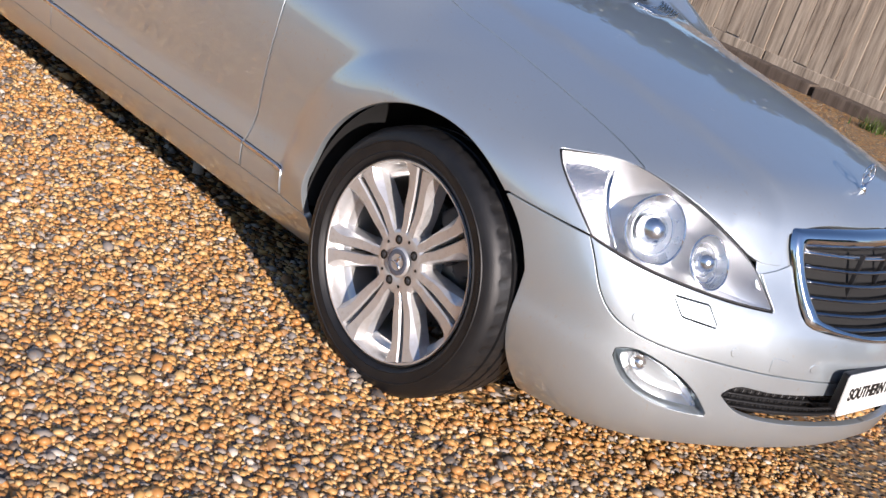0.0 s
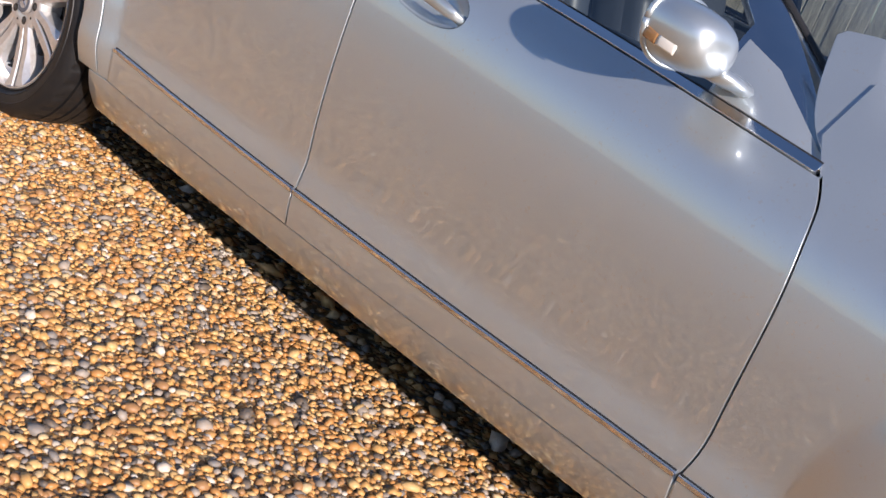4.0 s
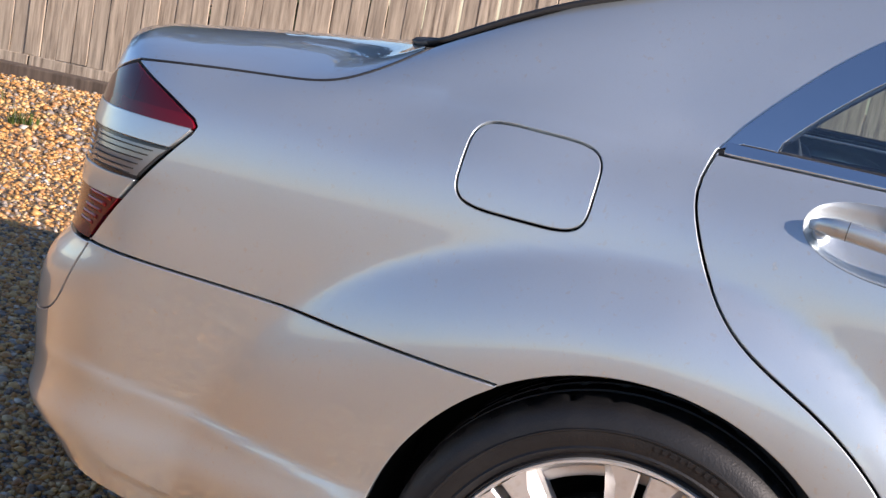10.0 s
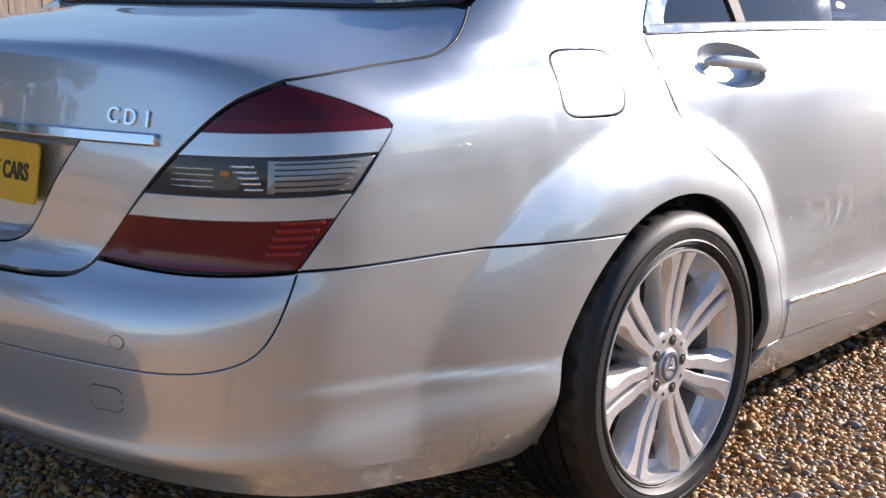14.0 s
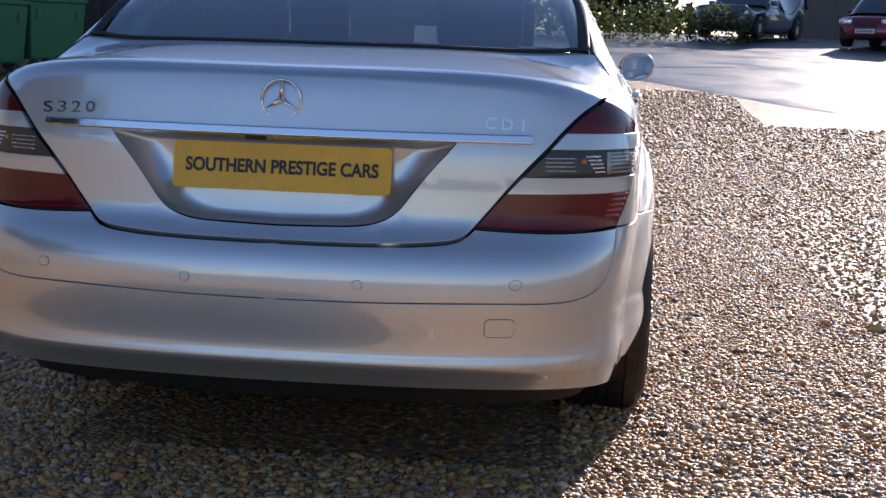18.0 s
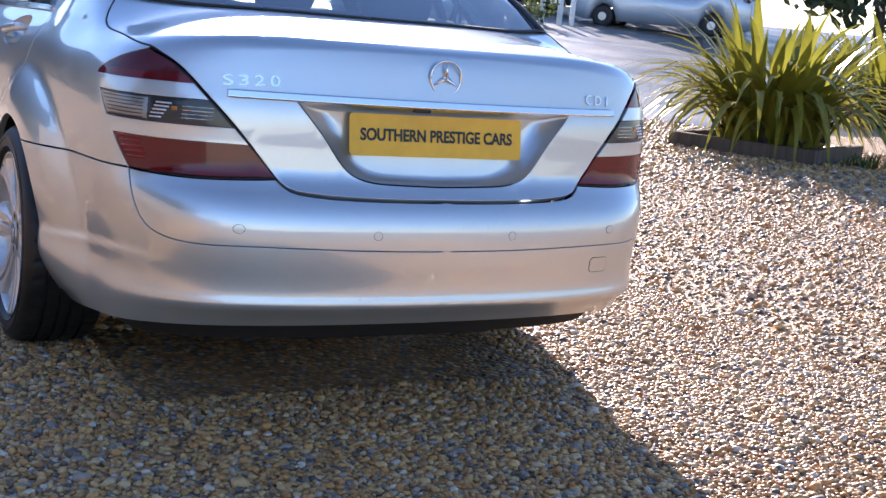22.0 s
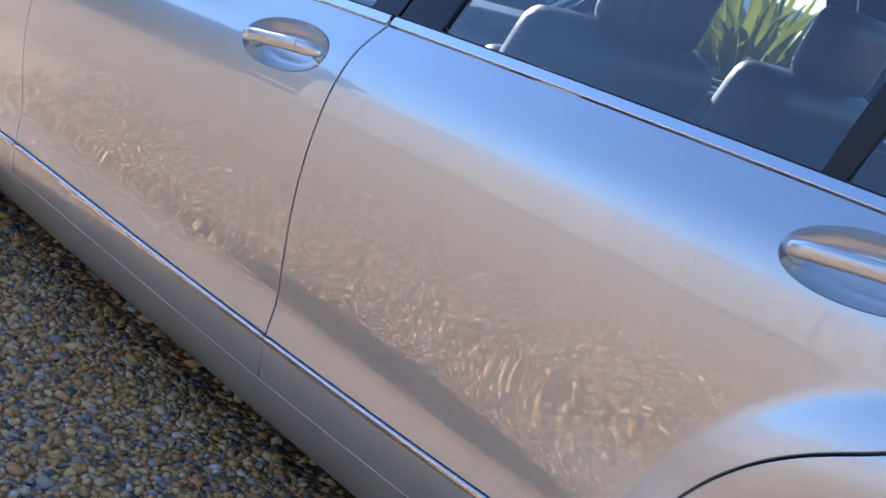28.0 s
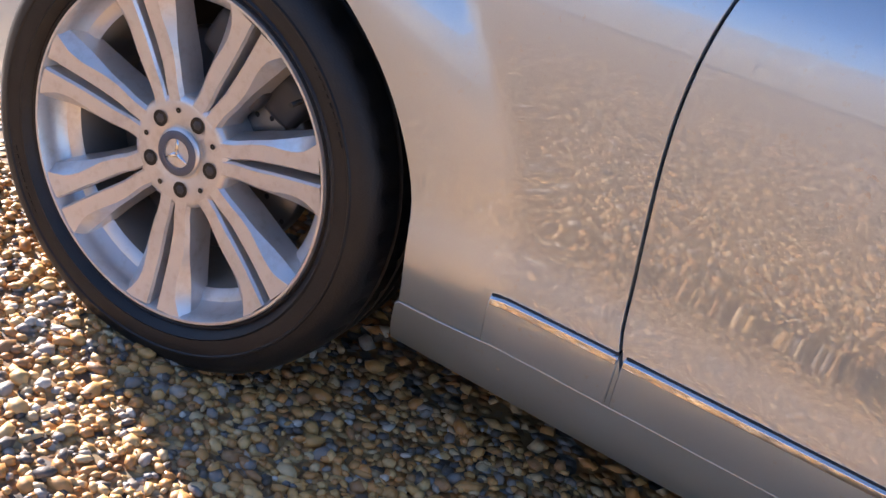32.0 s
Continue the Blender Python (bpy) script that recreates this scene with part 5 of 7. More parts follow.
ws.visible_shadow = False
for s in (1, -1):
    o = ring(line([(1.66, 0.603), (1.9, 0.635), (2.2, 0.672), (2.40, 0.735)]), np.array([(2.43, 0.70)]), line([(2.42, 0.692), (2.25, 0.662), (2.0, 0.622), (1.70, 0.578)]))
    panel("windscreen_pillar", o, above, PAINT, car, s, "silver windscreen pillar", f=cabin, gap=0.001, grid=0.03)
    q = above(line([(1.68, 0.60), (2.0, 0.628), (2.25, 0.668), (2.43, 0.70)]), cabin) + (0, 0, 0.004)
    part("screen_seal", mesh_of("screen_seal", *sweep([Vector(v * np.array((1, s, 1))) for v in q], [(0.010 * math.cos(a), 0.006 * math.sin(a)) for a in np.linspace(0, 2 * math.pi, 8, endpoint=False)]), SEAL), None, car)
q = above(ring(line([(2.69, 0.0), (2.665, 0.25), (2.58, 0.5), (2.46, 0.685)])), cabin)
cow = np.r_[q[::-1] * np.array((1, -1, 1)), q[1:]]
part("cowl", mesh_of("cowl", *sweep([Vector(v) + Vector((0.0, 0, 0.0)) for v in cow], [(-0.05, -0.012), (0.05, -0.012), (0.05, 0.004), (-0.05, 0.01)]), BLACK), None, car)
for y0, y1 in ((-0.52, 0.05), (0.1, 0.62)):
    xs = line([(2.66, y0), (2.64 - 0.03, (y0 + y1) / 2), (2.56, y1)], 0.05)
    w = above(xs, cabin) + (0, 0, 0.012)
    part("wiper", mesh_of("wiper", *sweep([Vector(v) for v in w], [(0.007 * math.cos(a), 0.009 * math.sin(a)) for a in np.linspace(0, 2 * math.pi, 8, endpoint=False)]), BLACK), None, car, "black wiper blade and arm")

# dark shell behind the joints, wheel wells, floor
u = np.linspace(-1.664, 4.664, 150)
z = np.linspace(0.2, 0.985, 22)
verts, faces = [], []
for s in (1, -1):
    base = len(verts)
    uu, zz = np.meshgrid(u, z, indexing="ij")
    top = np.minimum(belt(np.clip(uu, -0.7, 3.6)) - 0.035, np.where(uu > 3.6, 0.66, 9.0))
    zz = 0.2 + (zz - 0.2) / 0.785 * (top - 0.2)
    q = np.stack([uu.ravel(), zz.ravel()], -1)
    p = around(q)
    p = p - gradient(p) * 0.05
    hub_off = np.minimum(np.hypot(p[:, 0] - 0.0, p[:, 2] - 0.335), np.hypot(p[:, 0] - WB, p[:, 2] - 0.335)).reshape(uu.shape)
    dishy = (np.abs(p[:, 1]) < 0.45).reshape(uu.shape) & (uu < 0) & (zz > 0.66)
    lampy = ((uu > 3.42) & (uu < 4.26) & (zz > 0.54)) | ((uu > 3.7) & (uu < 4.15) & (zz < 0.42)) | (uu > 4.1)
    verts += list(p * np.array((1, s, 1)))
    for i in range(len(u) - 1):
        for k in range(len(z) - 1):
            c4 = [(i, k), (i + 1, k), (i + 1, k + 1), (i, k + 1)]
            if any(hub_off[a] < 0.475 or dishy[a] or lampy[a] for a in c4):
                continue
            faces.append(tuple(base + a * len(z) + b for a, b in c4))
part("inner_shell", mesh_of("inner_shell", verts, faces, LINER), None, car)
for hx in (0.0, WB):
    for s in (1, -1):
        t = np.radians(np.linspace(-6, 186, 40))
        r = 0.392
        wide = lambda a: 0.905 - (0.45 * max(0.0, r * math.cos(a) - 0.1) if hx else 0.2 * max(0.0, -r * math.cos(a) - 0.15))
        verts = [(hx + r * math.cos(a), s * (0.56 + (wide(a) - 0.56) * k / 3), 0.335 + r * math.sin(a)) for k in range(4) for a in t]
        faces = [(j * 40 + i, j * 40 + i + 1, (j + 1) * 40 + i + 1, (j + 1) * 40 + i) for j in range(3) for i in range(39)]
        faces.append(tuple(range(40)))
        part("wheel_arch_liner", mesh_of("wheel_arch_liner", verts, faces, LINER), None, car)
part("floor_pan", box_bm((2.4, 1.62, 0.06), (1.585, 0, 0.205), 0.02), LINER, car)
part("engine_tray", box_bm((1.1, 1.1, 0.05), (3.3, 0, 0.215), 0.02), LINER, car)
part("rear_tray", box_bm((1.4, 1.1, 0.05), (-0.25, 0, 0.26), 0.02), LINER, car)
part("exhaust", rod_bm((-0.95, 0.45, 0.25), (-0.4, 0.45, 0.25), 0.03, None, 16), LINER, car)
part("silencer", box_bm((0.5, 0.7, 0.16), (-0.7, 0, 0.29), 0.05, 3), LINER, car)
# inner skins that close the corners by the windscreen and beside the grille
for s in (1, -1):
    panel("wing_gusset", ring(line([(2.28, 0.70), (2.36, 0.80), (2.46, 0.835), (2.62, 0.80)]), line([(2.62, 0.79), (2.64, 0.66)]), line([(2.62, 0.655), (2.46, 0.66), (2.29, 0.69)])), above, PAINT, car, s, "silver scuttle corner", off=-0.007, depth=0.003, gap=0.0, grid=0.03)
    panel("nose_gusset", ring(line([(4.165, 0.60), (4.31, 0.57)]), line([(4.31, 0.58), (4.31, 0.745)]), line([(4.30, 0.745), (4.165, 0.69)])), around, PAINT, car, s, "silver corner beside the grille", off=-0.007, depth=0.003, gap=0.0, grid=0.03)


# ---- wheels ----
BARREL = make_plastic("dusty_barrel", (0.2, 0.195, 0.185), 0.45)
def build_wheel():
    """An alloy wheel with seven split spokes; the outer face looks along y."""
    verts, faces, slots = [], [], []

    def put(v, f, slot=0):
        base = len(verts)
        verts.extend(v)
        faces.extend(tuple(base + i for i in q) for q in f)
        slots.extend([slot] * len(f))

    put(*lathe([(0.2545, 0.104), (0.2572, 0.112), (0.2552, 0.1165), (0.2515, 0.1165), (0.2485, 0.110), (0.2462, 0.097), (0.243, 0.084), (0.234, 0.073), (0.222, 0.068), (0.2165, 0.062)], 96))
    put(*lathe([(0.2165, 0.062), (0.213, 0.045), (0.212, 0.0), (0.212, -0.08), (0.245, -0.11)], 96), 1)
    hub_v, hub_f = lathe([(0.0, 0.096), (0.036, 0.097), (0.0385, 0.094), (0.042, 0.0965), (0.072, 0.0975), (0.080, 0.0955), (0.085, 0.088), (0.085, 0.03), (0.06, 0.0)], 56)
    stations = np.linspace(0.07, 0.2482, 14)
    blades_m = []
    for hand in (1, -1):
        v, f, n = [], [], 6
        for r in stations:
            t = (r - 0.07) / 0.1782
            slot = 0.0005 + 0.0034 * step(0.10, 0.35, t) + 0.0026 * t
            wide = 0.0275 + 0.0275 * t ** 1.4 - 0.004 * math.sin(math.pi * t)
            top = 0.0972 - 0.003 * math.sin(math.pi * t) + 0.018 * t ** 1.6
            cham = 0.005 + 0.013 * step(0.35, 0.85, t) * (1 - 0.75 * step(0.86, 1.0, t))
            fall = 0.006 + 0.010 * step(0.3, 0.85, t)
            for a, y in [(slot, top - 0.04), (slot + 0.0005, top - 0.004), (slot + 0.0035, top), (slot + wide - cham, top - 0.0005), (slot + wide, top - fall), (slot + wide + 0.004, top - 0.05)]:
                v.append((r, y, a * hand))
        for i in range(len(stations) - 1):
            for j in range(n - 1):
                q = (i * n + j, i * n + j + 1, (i + 1) * n + j + 1, (i + 1) * n + j)
                f.append(q if hand > 0 else q[::-1])
        bm = bmesh.new()
        bm.from_mesh(mesh_of("tmp", v, f, ALLOY))
        bmesh.ops.recalc_face_normals(bm, faces=bm.faces[:])
        if sum(e.normal.y for e in bm.faces) < 0:
            bmesh.ops.reverse_faces(bm, faces=bm.faces[:])
        for e in bm.edges:
            e.smooth = not (len(e.link_faces) == 2 and e.calc_face_angle(0) > radians(28))
        me = bpy.data.meshes.new("spoke")
        bm.to_mesh(me)
        bm.free()
        me.materials.append(ALLOY)
        blades_m.append(me)
    bm = bmesh.new()
    bm.from_mesh(mesh_of("tmp", verts, faces, [ALLOY, BARREL], slots=slots))
    bmesh.ops.remove_doubles(bm, verts=bm.verts[:], dist=1e-5)
    bmesh.ops.recalc_face_normals(bm, faces=bm.faces[:])
    for e in bm.edges:
        if len(e.link_faces) == 2 and e.calc_face_angle(0) > radians(28):
            e.smooth = False
    rim = bpy.data.meshes.new("wheel")
    bm.to_mesh(rim)
    bm.free()
    rim.materials.append(ALLOY)
    rim.materials.append(BARREL)

    tyre_half = [(0.2535, 0.108), (0.2575, 0.1185), (0.2605, 0.1215), (0.2635, 0.1185), (0.2665, 0.1225), (0.2720, 0.1300), (0.2745, 0.1325), (0.2775, 0.1300), (0.288, 0.1325), (0.299, 0.1325), (0.3005, 0.1345), (0.3025, 0.1345), (0.304, 0.1318), (0.315, 0.1290), (0.3255, 0.1225), (0.333, 0.1135), (0.3368, 0.1065)]
    tread = [(0.3395, 0.0955), (0.3415, 0.074), (0.3425, 0.066), (0.335, 0.0645), (0.335, 0.0575), (0.343, 0.056), (0.3435, 0.022), (0.3365, 0.0205), (0.3365, 0.0135), (0.3437, 0.012), (0.3437, 0.0)]
    prof = [(r, 0.95 * a) for r, a in tyre_half] + tread
    prof = prof + [(r, -a) for r, a in prof[::-1][1:]]
    sides, n = 216, len(prof)
    tv, tf = [], []
    for k in range(sides):
        cut = k % 6 == 0
        for r, a in prof:
            r2 = r - 0.006 if cut and 0.07 < abs(a) < 0.0965 else r - 0.004 if k % 6 == 2 and 0.02 < abs(a) < 0.056 else r
            ang = 2 * math.pi * (k + 2.2 * (abs(a) / 0.1)) / sides
            tv.append((r2 * math.cos(ang), a, r2 * math.sin(ang)))
    for k in range(sides):
        for i in range(n - 1):
            tf.append((k * n + i, k * n + i + 1, (k + 1) % sides * n + i + 1, (k + 1) % sides * n + i))
    bm = bmesh.new()
    bm.from_mesh(mesh_of("tmp", tv, tf, RUBBER))
    bmesh.ops.recalc_face_normals(bm, faces=bm.faces[:])
    for e in bm.edges:
        if len(e.link_faces) == 2 and e.calc_face_angle(0) > radians(35):
            e.smooth = False
    tyre = bpy.data.meshes.new("tyre")
    bm.to_mesh(tyre)
    bm.free()
    tyre.materials.append(RUBBER)

    wheel = part("wheel", rim, None, car, "silver alloy wheel with seven split spokes")
    part("hub", mesh_of("hub", hub_v, hub_f, ALLOY), None, wheel)
    for k in range(14):
        part("spoke", blades_m[k % 2], None, wheel).matrix_basis = pose(0, 0, 0, 0, 360 * (k // 2) / 7, 0)
    part("tyre", tyre, None, wheel, "worn black rubber tyre")
    bm = bmesh.new()
    for start in (0.35, 3.6):
        for k in range(9):
            tall, wid = 0.0065, 0.0055 + 0.002 * (k % 3)
            turn = Matrix.Rotation(-(start + 0.043 * k), 4, "Y")
            box_bm((tall, 0.0016, wid), (0, 0, 0), 0.0, 1, turn @ Matrix.Translation((0.293, 0.1265, 0)), bm)
    tagged(part("sidewall_marking", bm, RUBBER, wheel), "raised marks on the sidewall", kind="stuff")
    part("brake_disc", mesh_of("brake_disc", *lathe([(0.07, 0.03), (0.09, 0.022), (0.165, 0.022), (0.168, 0.018), (0.168, -0.01), (0.09, -0.01)], 64), make_chrome("worn_disc", 0.4, (0.22, 0.22, 0.22))), None, wheel, "worn steel brake disc")
    for k in range(60):
        a, r = k * 2.39996, 0.098 + 0.062 * (k % 4) / 3
        part("disc_hole", hole_mesh, None, wheel).location = (r * math.cos(a), 0.0226, r * math.sin(a))
    for k in range(5):
        a = 2 * math.pi * k / 5
        c = (0.056 * math.cos(a), 0.0, 0.056 * math.sin(a))
        part("bolt_well", bolt_well, None, wheel).location = c
        part("wheel_bolt", bolt_head, None, wheel).location = c
        b = a + math.pi / 5
        part("cap_hole", small_well, None, wheel).location = (0.062 * math.cos(b), 0.0, 0.062 * math.sin(b))
    part("centre_cap", mesh_of("centre_cap", *lathe([(0.0, 0.1035), (0.02, 0.1033), (0.0285, 0.1025), (0.030, 0.1035), (0.0345, 0.103), (0.037, 0.0985)], 40), ALLOY), None, wheel, "round metal centre cap")
    part("cap_ring", mesh_of("cap_ring", *lathe([(0.0215, 0.1046), (0.0225, 0.1052), (0.0325, 0.1046), (0.0335, 0.1036)], 40), make_plastic("cap_enamel", (0.10, 0.11, 0.14), 0.35)), None, wheel, "dark enamel ring on the cap")
    for a in (90, 210, 330):
        part("cap_spoke", rod_bm((0, 0.1043, 0), (0.024 * math.cos(radians(a)), 0.1035, 0.024 * math.sin(radians(a))), 0.0045, 0.001, 6), CHROME, wheel)
    part("valve", rod_bm((0.215 * math.cos(0.448), 0.05, 0.215 * math.sin(0.448)), (0.205 * math.cos(0.448), 0.085, 0.205 * math.sin(0.448)), 0.004, None, 8), BLACK, wheel)
    cal = box_bm((0.075, 0.07, 0.19), (0.155, 0.012, 0.0), 0.02, 3)
    box_bm((0.04, 0.03, 0.09), (0.135, 0.055, 0.0), 0.012, 3, bm=cal)
    part("brake_caliper", cal, IRON, wheel, "grey cast brake caliper")
    return wheel


hole_mesh = mesh_of("disc_hole", *lathe([(0.0003, 0), (0.0042, 0.0)], 10), INK)
bolt_well = mesh_of("bolt_well", *lathe([(0.0003, 0.0980), (0.0122, 0.0982)], 20), INK)
small_well = mesh_of("cap_hole", *lathe([(0.0003, 0.0980), (0.0042, 0.0984)], 10), INK)
bolt_head = mesh_of("wheel_bolt", *lathe([(0.0003, 0.0996), (0.006, 0.0994), (0.0075, 0.0984)], 6), IRON)
first = build_wheel()
first.matrix_basis = pose(WB, 0.805, 0.323) @ pose(0, 0, 0, 0, -112.5, 0)
for hx, s, turn in ((0.0, 1, 0), (0.0, -1, -110), (WB, -1, 138)):
    m = pose(hx, (0.805 if hx else 0.80) * s, 0.323 if hx else 0.332, 0, 0, 0 if s > 0 else 180)
    copy_thing(first, m @ pose(0, 0, 0, 0, turn if s > 0 else -turn, 0))

# ---- cabin ----
def seat(x, y, name="seat", wide=0.52, lean=18):
    bm = box_bm((0.54, wide, 0.2), (x + 0.05, y, 0.47), 0.06, 4)
    box_bm((0.17, wide, 0.66), (x - 0.3, y, 0.79), 0.07, 4, Matrix.Rotation(radians(-lean), 4, "Y"), bm)
    for s in (1, -1):
        box_bm((0.14, 0.09, 0.5), (x - 0.24, y + s * (wide / 2 - 0.05), 0.76), 0.04, 3, Matrix.Rotation(radians(-lean), 4, "Y"), bm)
    st = part(name, bm, LEATHER, car, "blue-grey leather seat")
    part("headrest", box_bm((0.11, 0.27, 0.19), (x - 0.44, y, 1.19), 0.05, 4, Matrix.Rotation(radians(-lean * 0.6), 4, "Y")), LEATHER, st)
    for s in (1, -1):
        part("headrest_post", rod_bm((x - 0.40, y + s * 0.07, 1.02), (x - 0.43, y + s * 0.07, 1.14), 0.006), CHROME, st)
    q = [Vector((x - 0.22 - 0.25 * k, y + 0.21 * math.cos(k * math.pi), 0.62 + 0.46 * math.sin(min(k, 1) * math.pi * 0.5))) for k in np.linspace(0, 1, 12)]
    part("seat_piping", mesh_of("seat_piping", *sweep(q, [(0.006 * math.cos(a), 0.006 * math.sin(a)) for a in np.linspace(0, 2 * math.pi, 6, endpoint=False)]), make_plastic("pale_piping", (0.35, 0.36, 0.36), 0.5)), None, st)


for y in (0.37, -0.37):
    seat(1.55, y)
    seat(0.45, y, wide=0.6, lean=22)
dash = box_bm((0.5, 1.42, 0.24), (2.28, 0, 0.83), 0.08, 4)
box_bm((0.28, 0.55, 0.07), (2.18, -0.37, 0.965), 0.03, 4, None, dash)
part("dashboard", dash, LEATHER, car, "dark padded dashboard")
part("centre_console", box_bm((1.3, 0.24, 0.3), (1.65, 0, 0.52), 0.05, 3), LEATHER, car)
tor = [Vector((2.0 + 0.07 * math.sin(a), -0.37 + 0.185 * math.cos(a), 0.83 + 0.17 * math.sin(a))) for a in np.linspace(0, 2 * math.pi, 41)]
wheel_rim = part("steering_wheel", mesh_of("steering_wheel", *sweep(tor, [(0.014 * math.cos(a), 0.014 * math.sin(a)) for a in np.linspace(0, 2 * math.pi, 8, endpoint=False)]), LEATHER), None, car, "leather steering wheel")
part("steering_hub", box_bm((0.06, 0.16, 0.13), (2.02, -0.37, 0.82), 0.03, 3), LEATHER, wheel_rim)
for s in (1, -1):
    part("steering_spoke", box_bm((0.03, 0.12, 0.03), (2.01, -0.37 + s * 0.11, 0.83), 0.008), BRIGHT, wheel_rim)
part("parcel_shelf", box_bm((0.42, 1.15, 0.03), (-0.22, 0, 1.035), 0.01), LEATHER, car)
part("cabin_floor", box_bm((2.6, 1.5, 0.03), (1.3, 0, 0.3), 0.0), LEATHER, car)
for s in (1, -1):
    part("door_lining", box_bm((2.2, 0.05, 0.55), (1.25, s * 0.79, 0.70), 0.02, 2), LEATHER, car)
bm = bmesh.new()
q = above(roof_half, cabin) - (0, 0, 0.05)
for s in (1, -1):
    vs = [bm.verts.new(v * np.array((1, s, 1))) for v in q]
    bm.faces.new(vs)
bmesh.ops.triangulate(bm, faces=bm.faces[:])
part("headlining", bm, make_plastic("grey_cloth", (0.28, 0.28, 0.27), 0.9), car)


# ---- ground ----
def ground_height(x, y):
    """Level round the car, rising gently ahead of it."""
    x = np.asarray(x, float)
    return 0.07 * 1.5 * (np.logaddexp(0, (x - 11.0) / 1.5) - np.logaddexp(0, (x - 36.0) / 1.5))


def grid_mesh(name, xs, ys, mat, lift=0.0, keep=None):
    gx, gy = np.meshgrid(xs, ys, indexing="ij")
    gz = ground_height(gx, gy) + lift
    n = len(ys)
    verts = np.stack([gx.ravel(), gy.ravel(), gz.ravel()], -1)
    faces = [(i * n + j, (i + 1) * n + j, (i + 1) * n + j + 1, i * n + j + 1) for i in range(len(xs) - 1) for j in range(n - 1)]
    if keep:
        faces = [f for f in faces if keep(*verts[list(f)].mean(0)[:2])]
    return mesh_of(name, verts, faces, mat)


STONE_STOPS = [(0.0, (0.52, 0.235, 0.064)), (0.16, (0.605, 0.335, 0.105)), (0.32, (0.64, 0.405, 0.16)), (0.46, (0.34, 0.172, 0.068)), (0.56, (0.61, 0.44, 0.235)), (0.66, (0.08, 0.075, 0.072)), (0.74, (0.53, 0.268, 0.08)), (0.84, (0.20, 0.192, 0.186)), (0.90, (0.335, 0.295, 0.255)), (0.97, (0.64, 0.58, 0.49))]


def make_stone():
    m = Mat("flint_gravel", (0.4, 0.25, 0.1), 0.42)
    pick = m.add("NewGeometry").outputs["Random Per Island"]
    c = m.ramp(pick, STONE_STOPS, "CONSTANT")
    n = m.noise(130, 4.0, 0.6)
    c = m.mix(m.ramp(n, [(0.35, grey(0.0)), (0.7, grey(0.4))]), c, (0.37, 0.23, 0.11))
    m.link(c, "Base Color").bump(m.noise(260, 3.0), 0.3, 0.002)
    m.link(m.ramp(pick, [(0.0, grey(0.38)), (1.0, grey(0.62))]), "Roughness")
    return m.m


def make_gravel_bed():
    m = Mat("gravel_bed", (0.3, 0.2, 0.1), 0.6)
    v = m.add("TexVoronoi", [(m.place(), "Vector")], in_Scale=48.0, in_Randomness=1.0)
    pick = m.add("SeparateColor", [(v.outputs["Color"], 0)]).outputs[0]
    c = m.ramp(pick, STONE_STOPS, "CONSTANT")
    # dark rims put shade and soil in the gaps between stones into the colour
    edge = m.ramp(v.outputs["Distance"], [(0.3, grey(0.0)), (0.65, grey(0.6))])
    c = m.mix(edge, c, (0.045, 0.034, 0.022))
    patch = m.ramp(m.noise(0.9, 5.0, 0.6), [(0.4, grey(0.0)), (0.7, grey(0.35))])
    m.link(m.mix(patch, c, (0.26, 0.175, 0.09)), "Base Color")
    dome = m.ramp(v.outputs["Distance"], [(0.0, grey(1.0)), (0.6, grey(0.0))])
    m.bump(dome, 1.0, 0.012)
    return m.m


def make_tarmac():
    m = Mat("worn_tarmac", (0.05, 0.05, 0.052), 0.45)
    n = m.ramp(m.noise(0.5, 6.0, 0.65), [(0.35, (0.075, 0.072, 0.068)), (0.7, (0.14, 0.135, 0.125))])
    fine = m.noise(120, 3.0)
    m.link(m.mix(fine, n, (0.10, 0.10, 0.10)), "Base Color")
    m.link(m.ramp(m.noise(0.8, 5.0), [(0.35, grey(0.3)), (0.7, grey(0.5))]), "Roughness").bump(fine, 0.5, 0.006)
    return m.m


STONE, BED, TARMAC = make_stone(), make_gravel_bed(), make_tarmac()


def edge_x(y):
    """Where the gravel ends and the tarmac begins."""
    return np.clip(22.5 + 1.6 * y, 8.0, 24.0)


xs = np.unique(np.r_[np.linspace(-60, -8, 14), np.arange(-8, 30, 1.0), np.linspace(30, 130, 21)])
ys = np.unique(np.r_[np.linspace(-90, -20, 15), np.arange(-20, 20, 2.0), np.linspace(20, 90, 15)])
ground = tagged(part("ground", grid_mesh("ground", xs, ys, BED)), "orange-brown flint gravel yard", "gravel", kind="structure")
# tarmac yard ahead, a thin sheet on the ground with its own edge
n = 121
yy = np.r_[np.linspace(-60, -12, 20), np.linspace(-11.5, 4, 81), np.linspace(5, 50, 20)]
rows_t = [edge_x(yy) + 0.05 * np.sin(yy * 2.1) + 0.04 * np.sin(yy * 5.3)]
for k in np.linspace(0.02, 1, 30):
    rows_t.append(rows_t[0] + (120 - rows_t[0]) * k ** 1.6)
verts = [(float(x), float(y), float(ground_height(x, y)) + (0.012 if j else -0.004)) for j, r in enumerate(rows_t) for x, y in zip(r, yy)]
faces = [(j * n + i, (j + 1) * n + i, (j + 1) * n + i + 1, j * n + i + 1) for j in range(len(rows_t) - 1) for i in range(n - 1)]
tagged(part("tarmac", mesh_of("tarmac", verts, faces, TARMAC)), "sun-bleached grey tarmac yard", "tarmac", kind="structure")

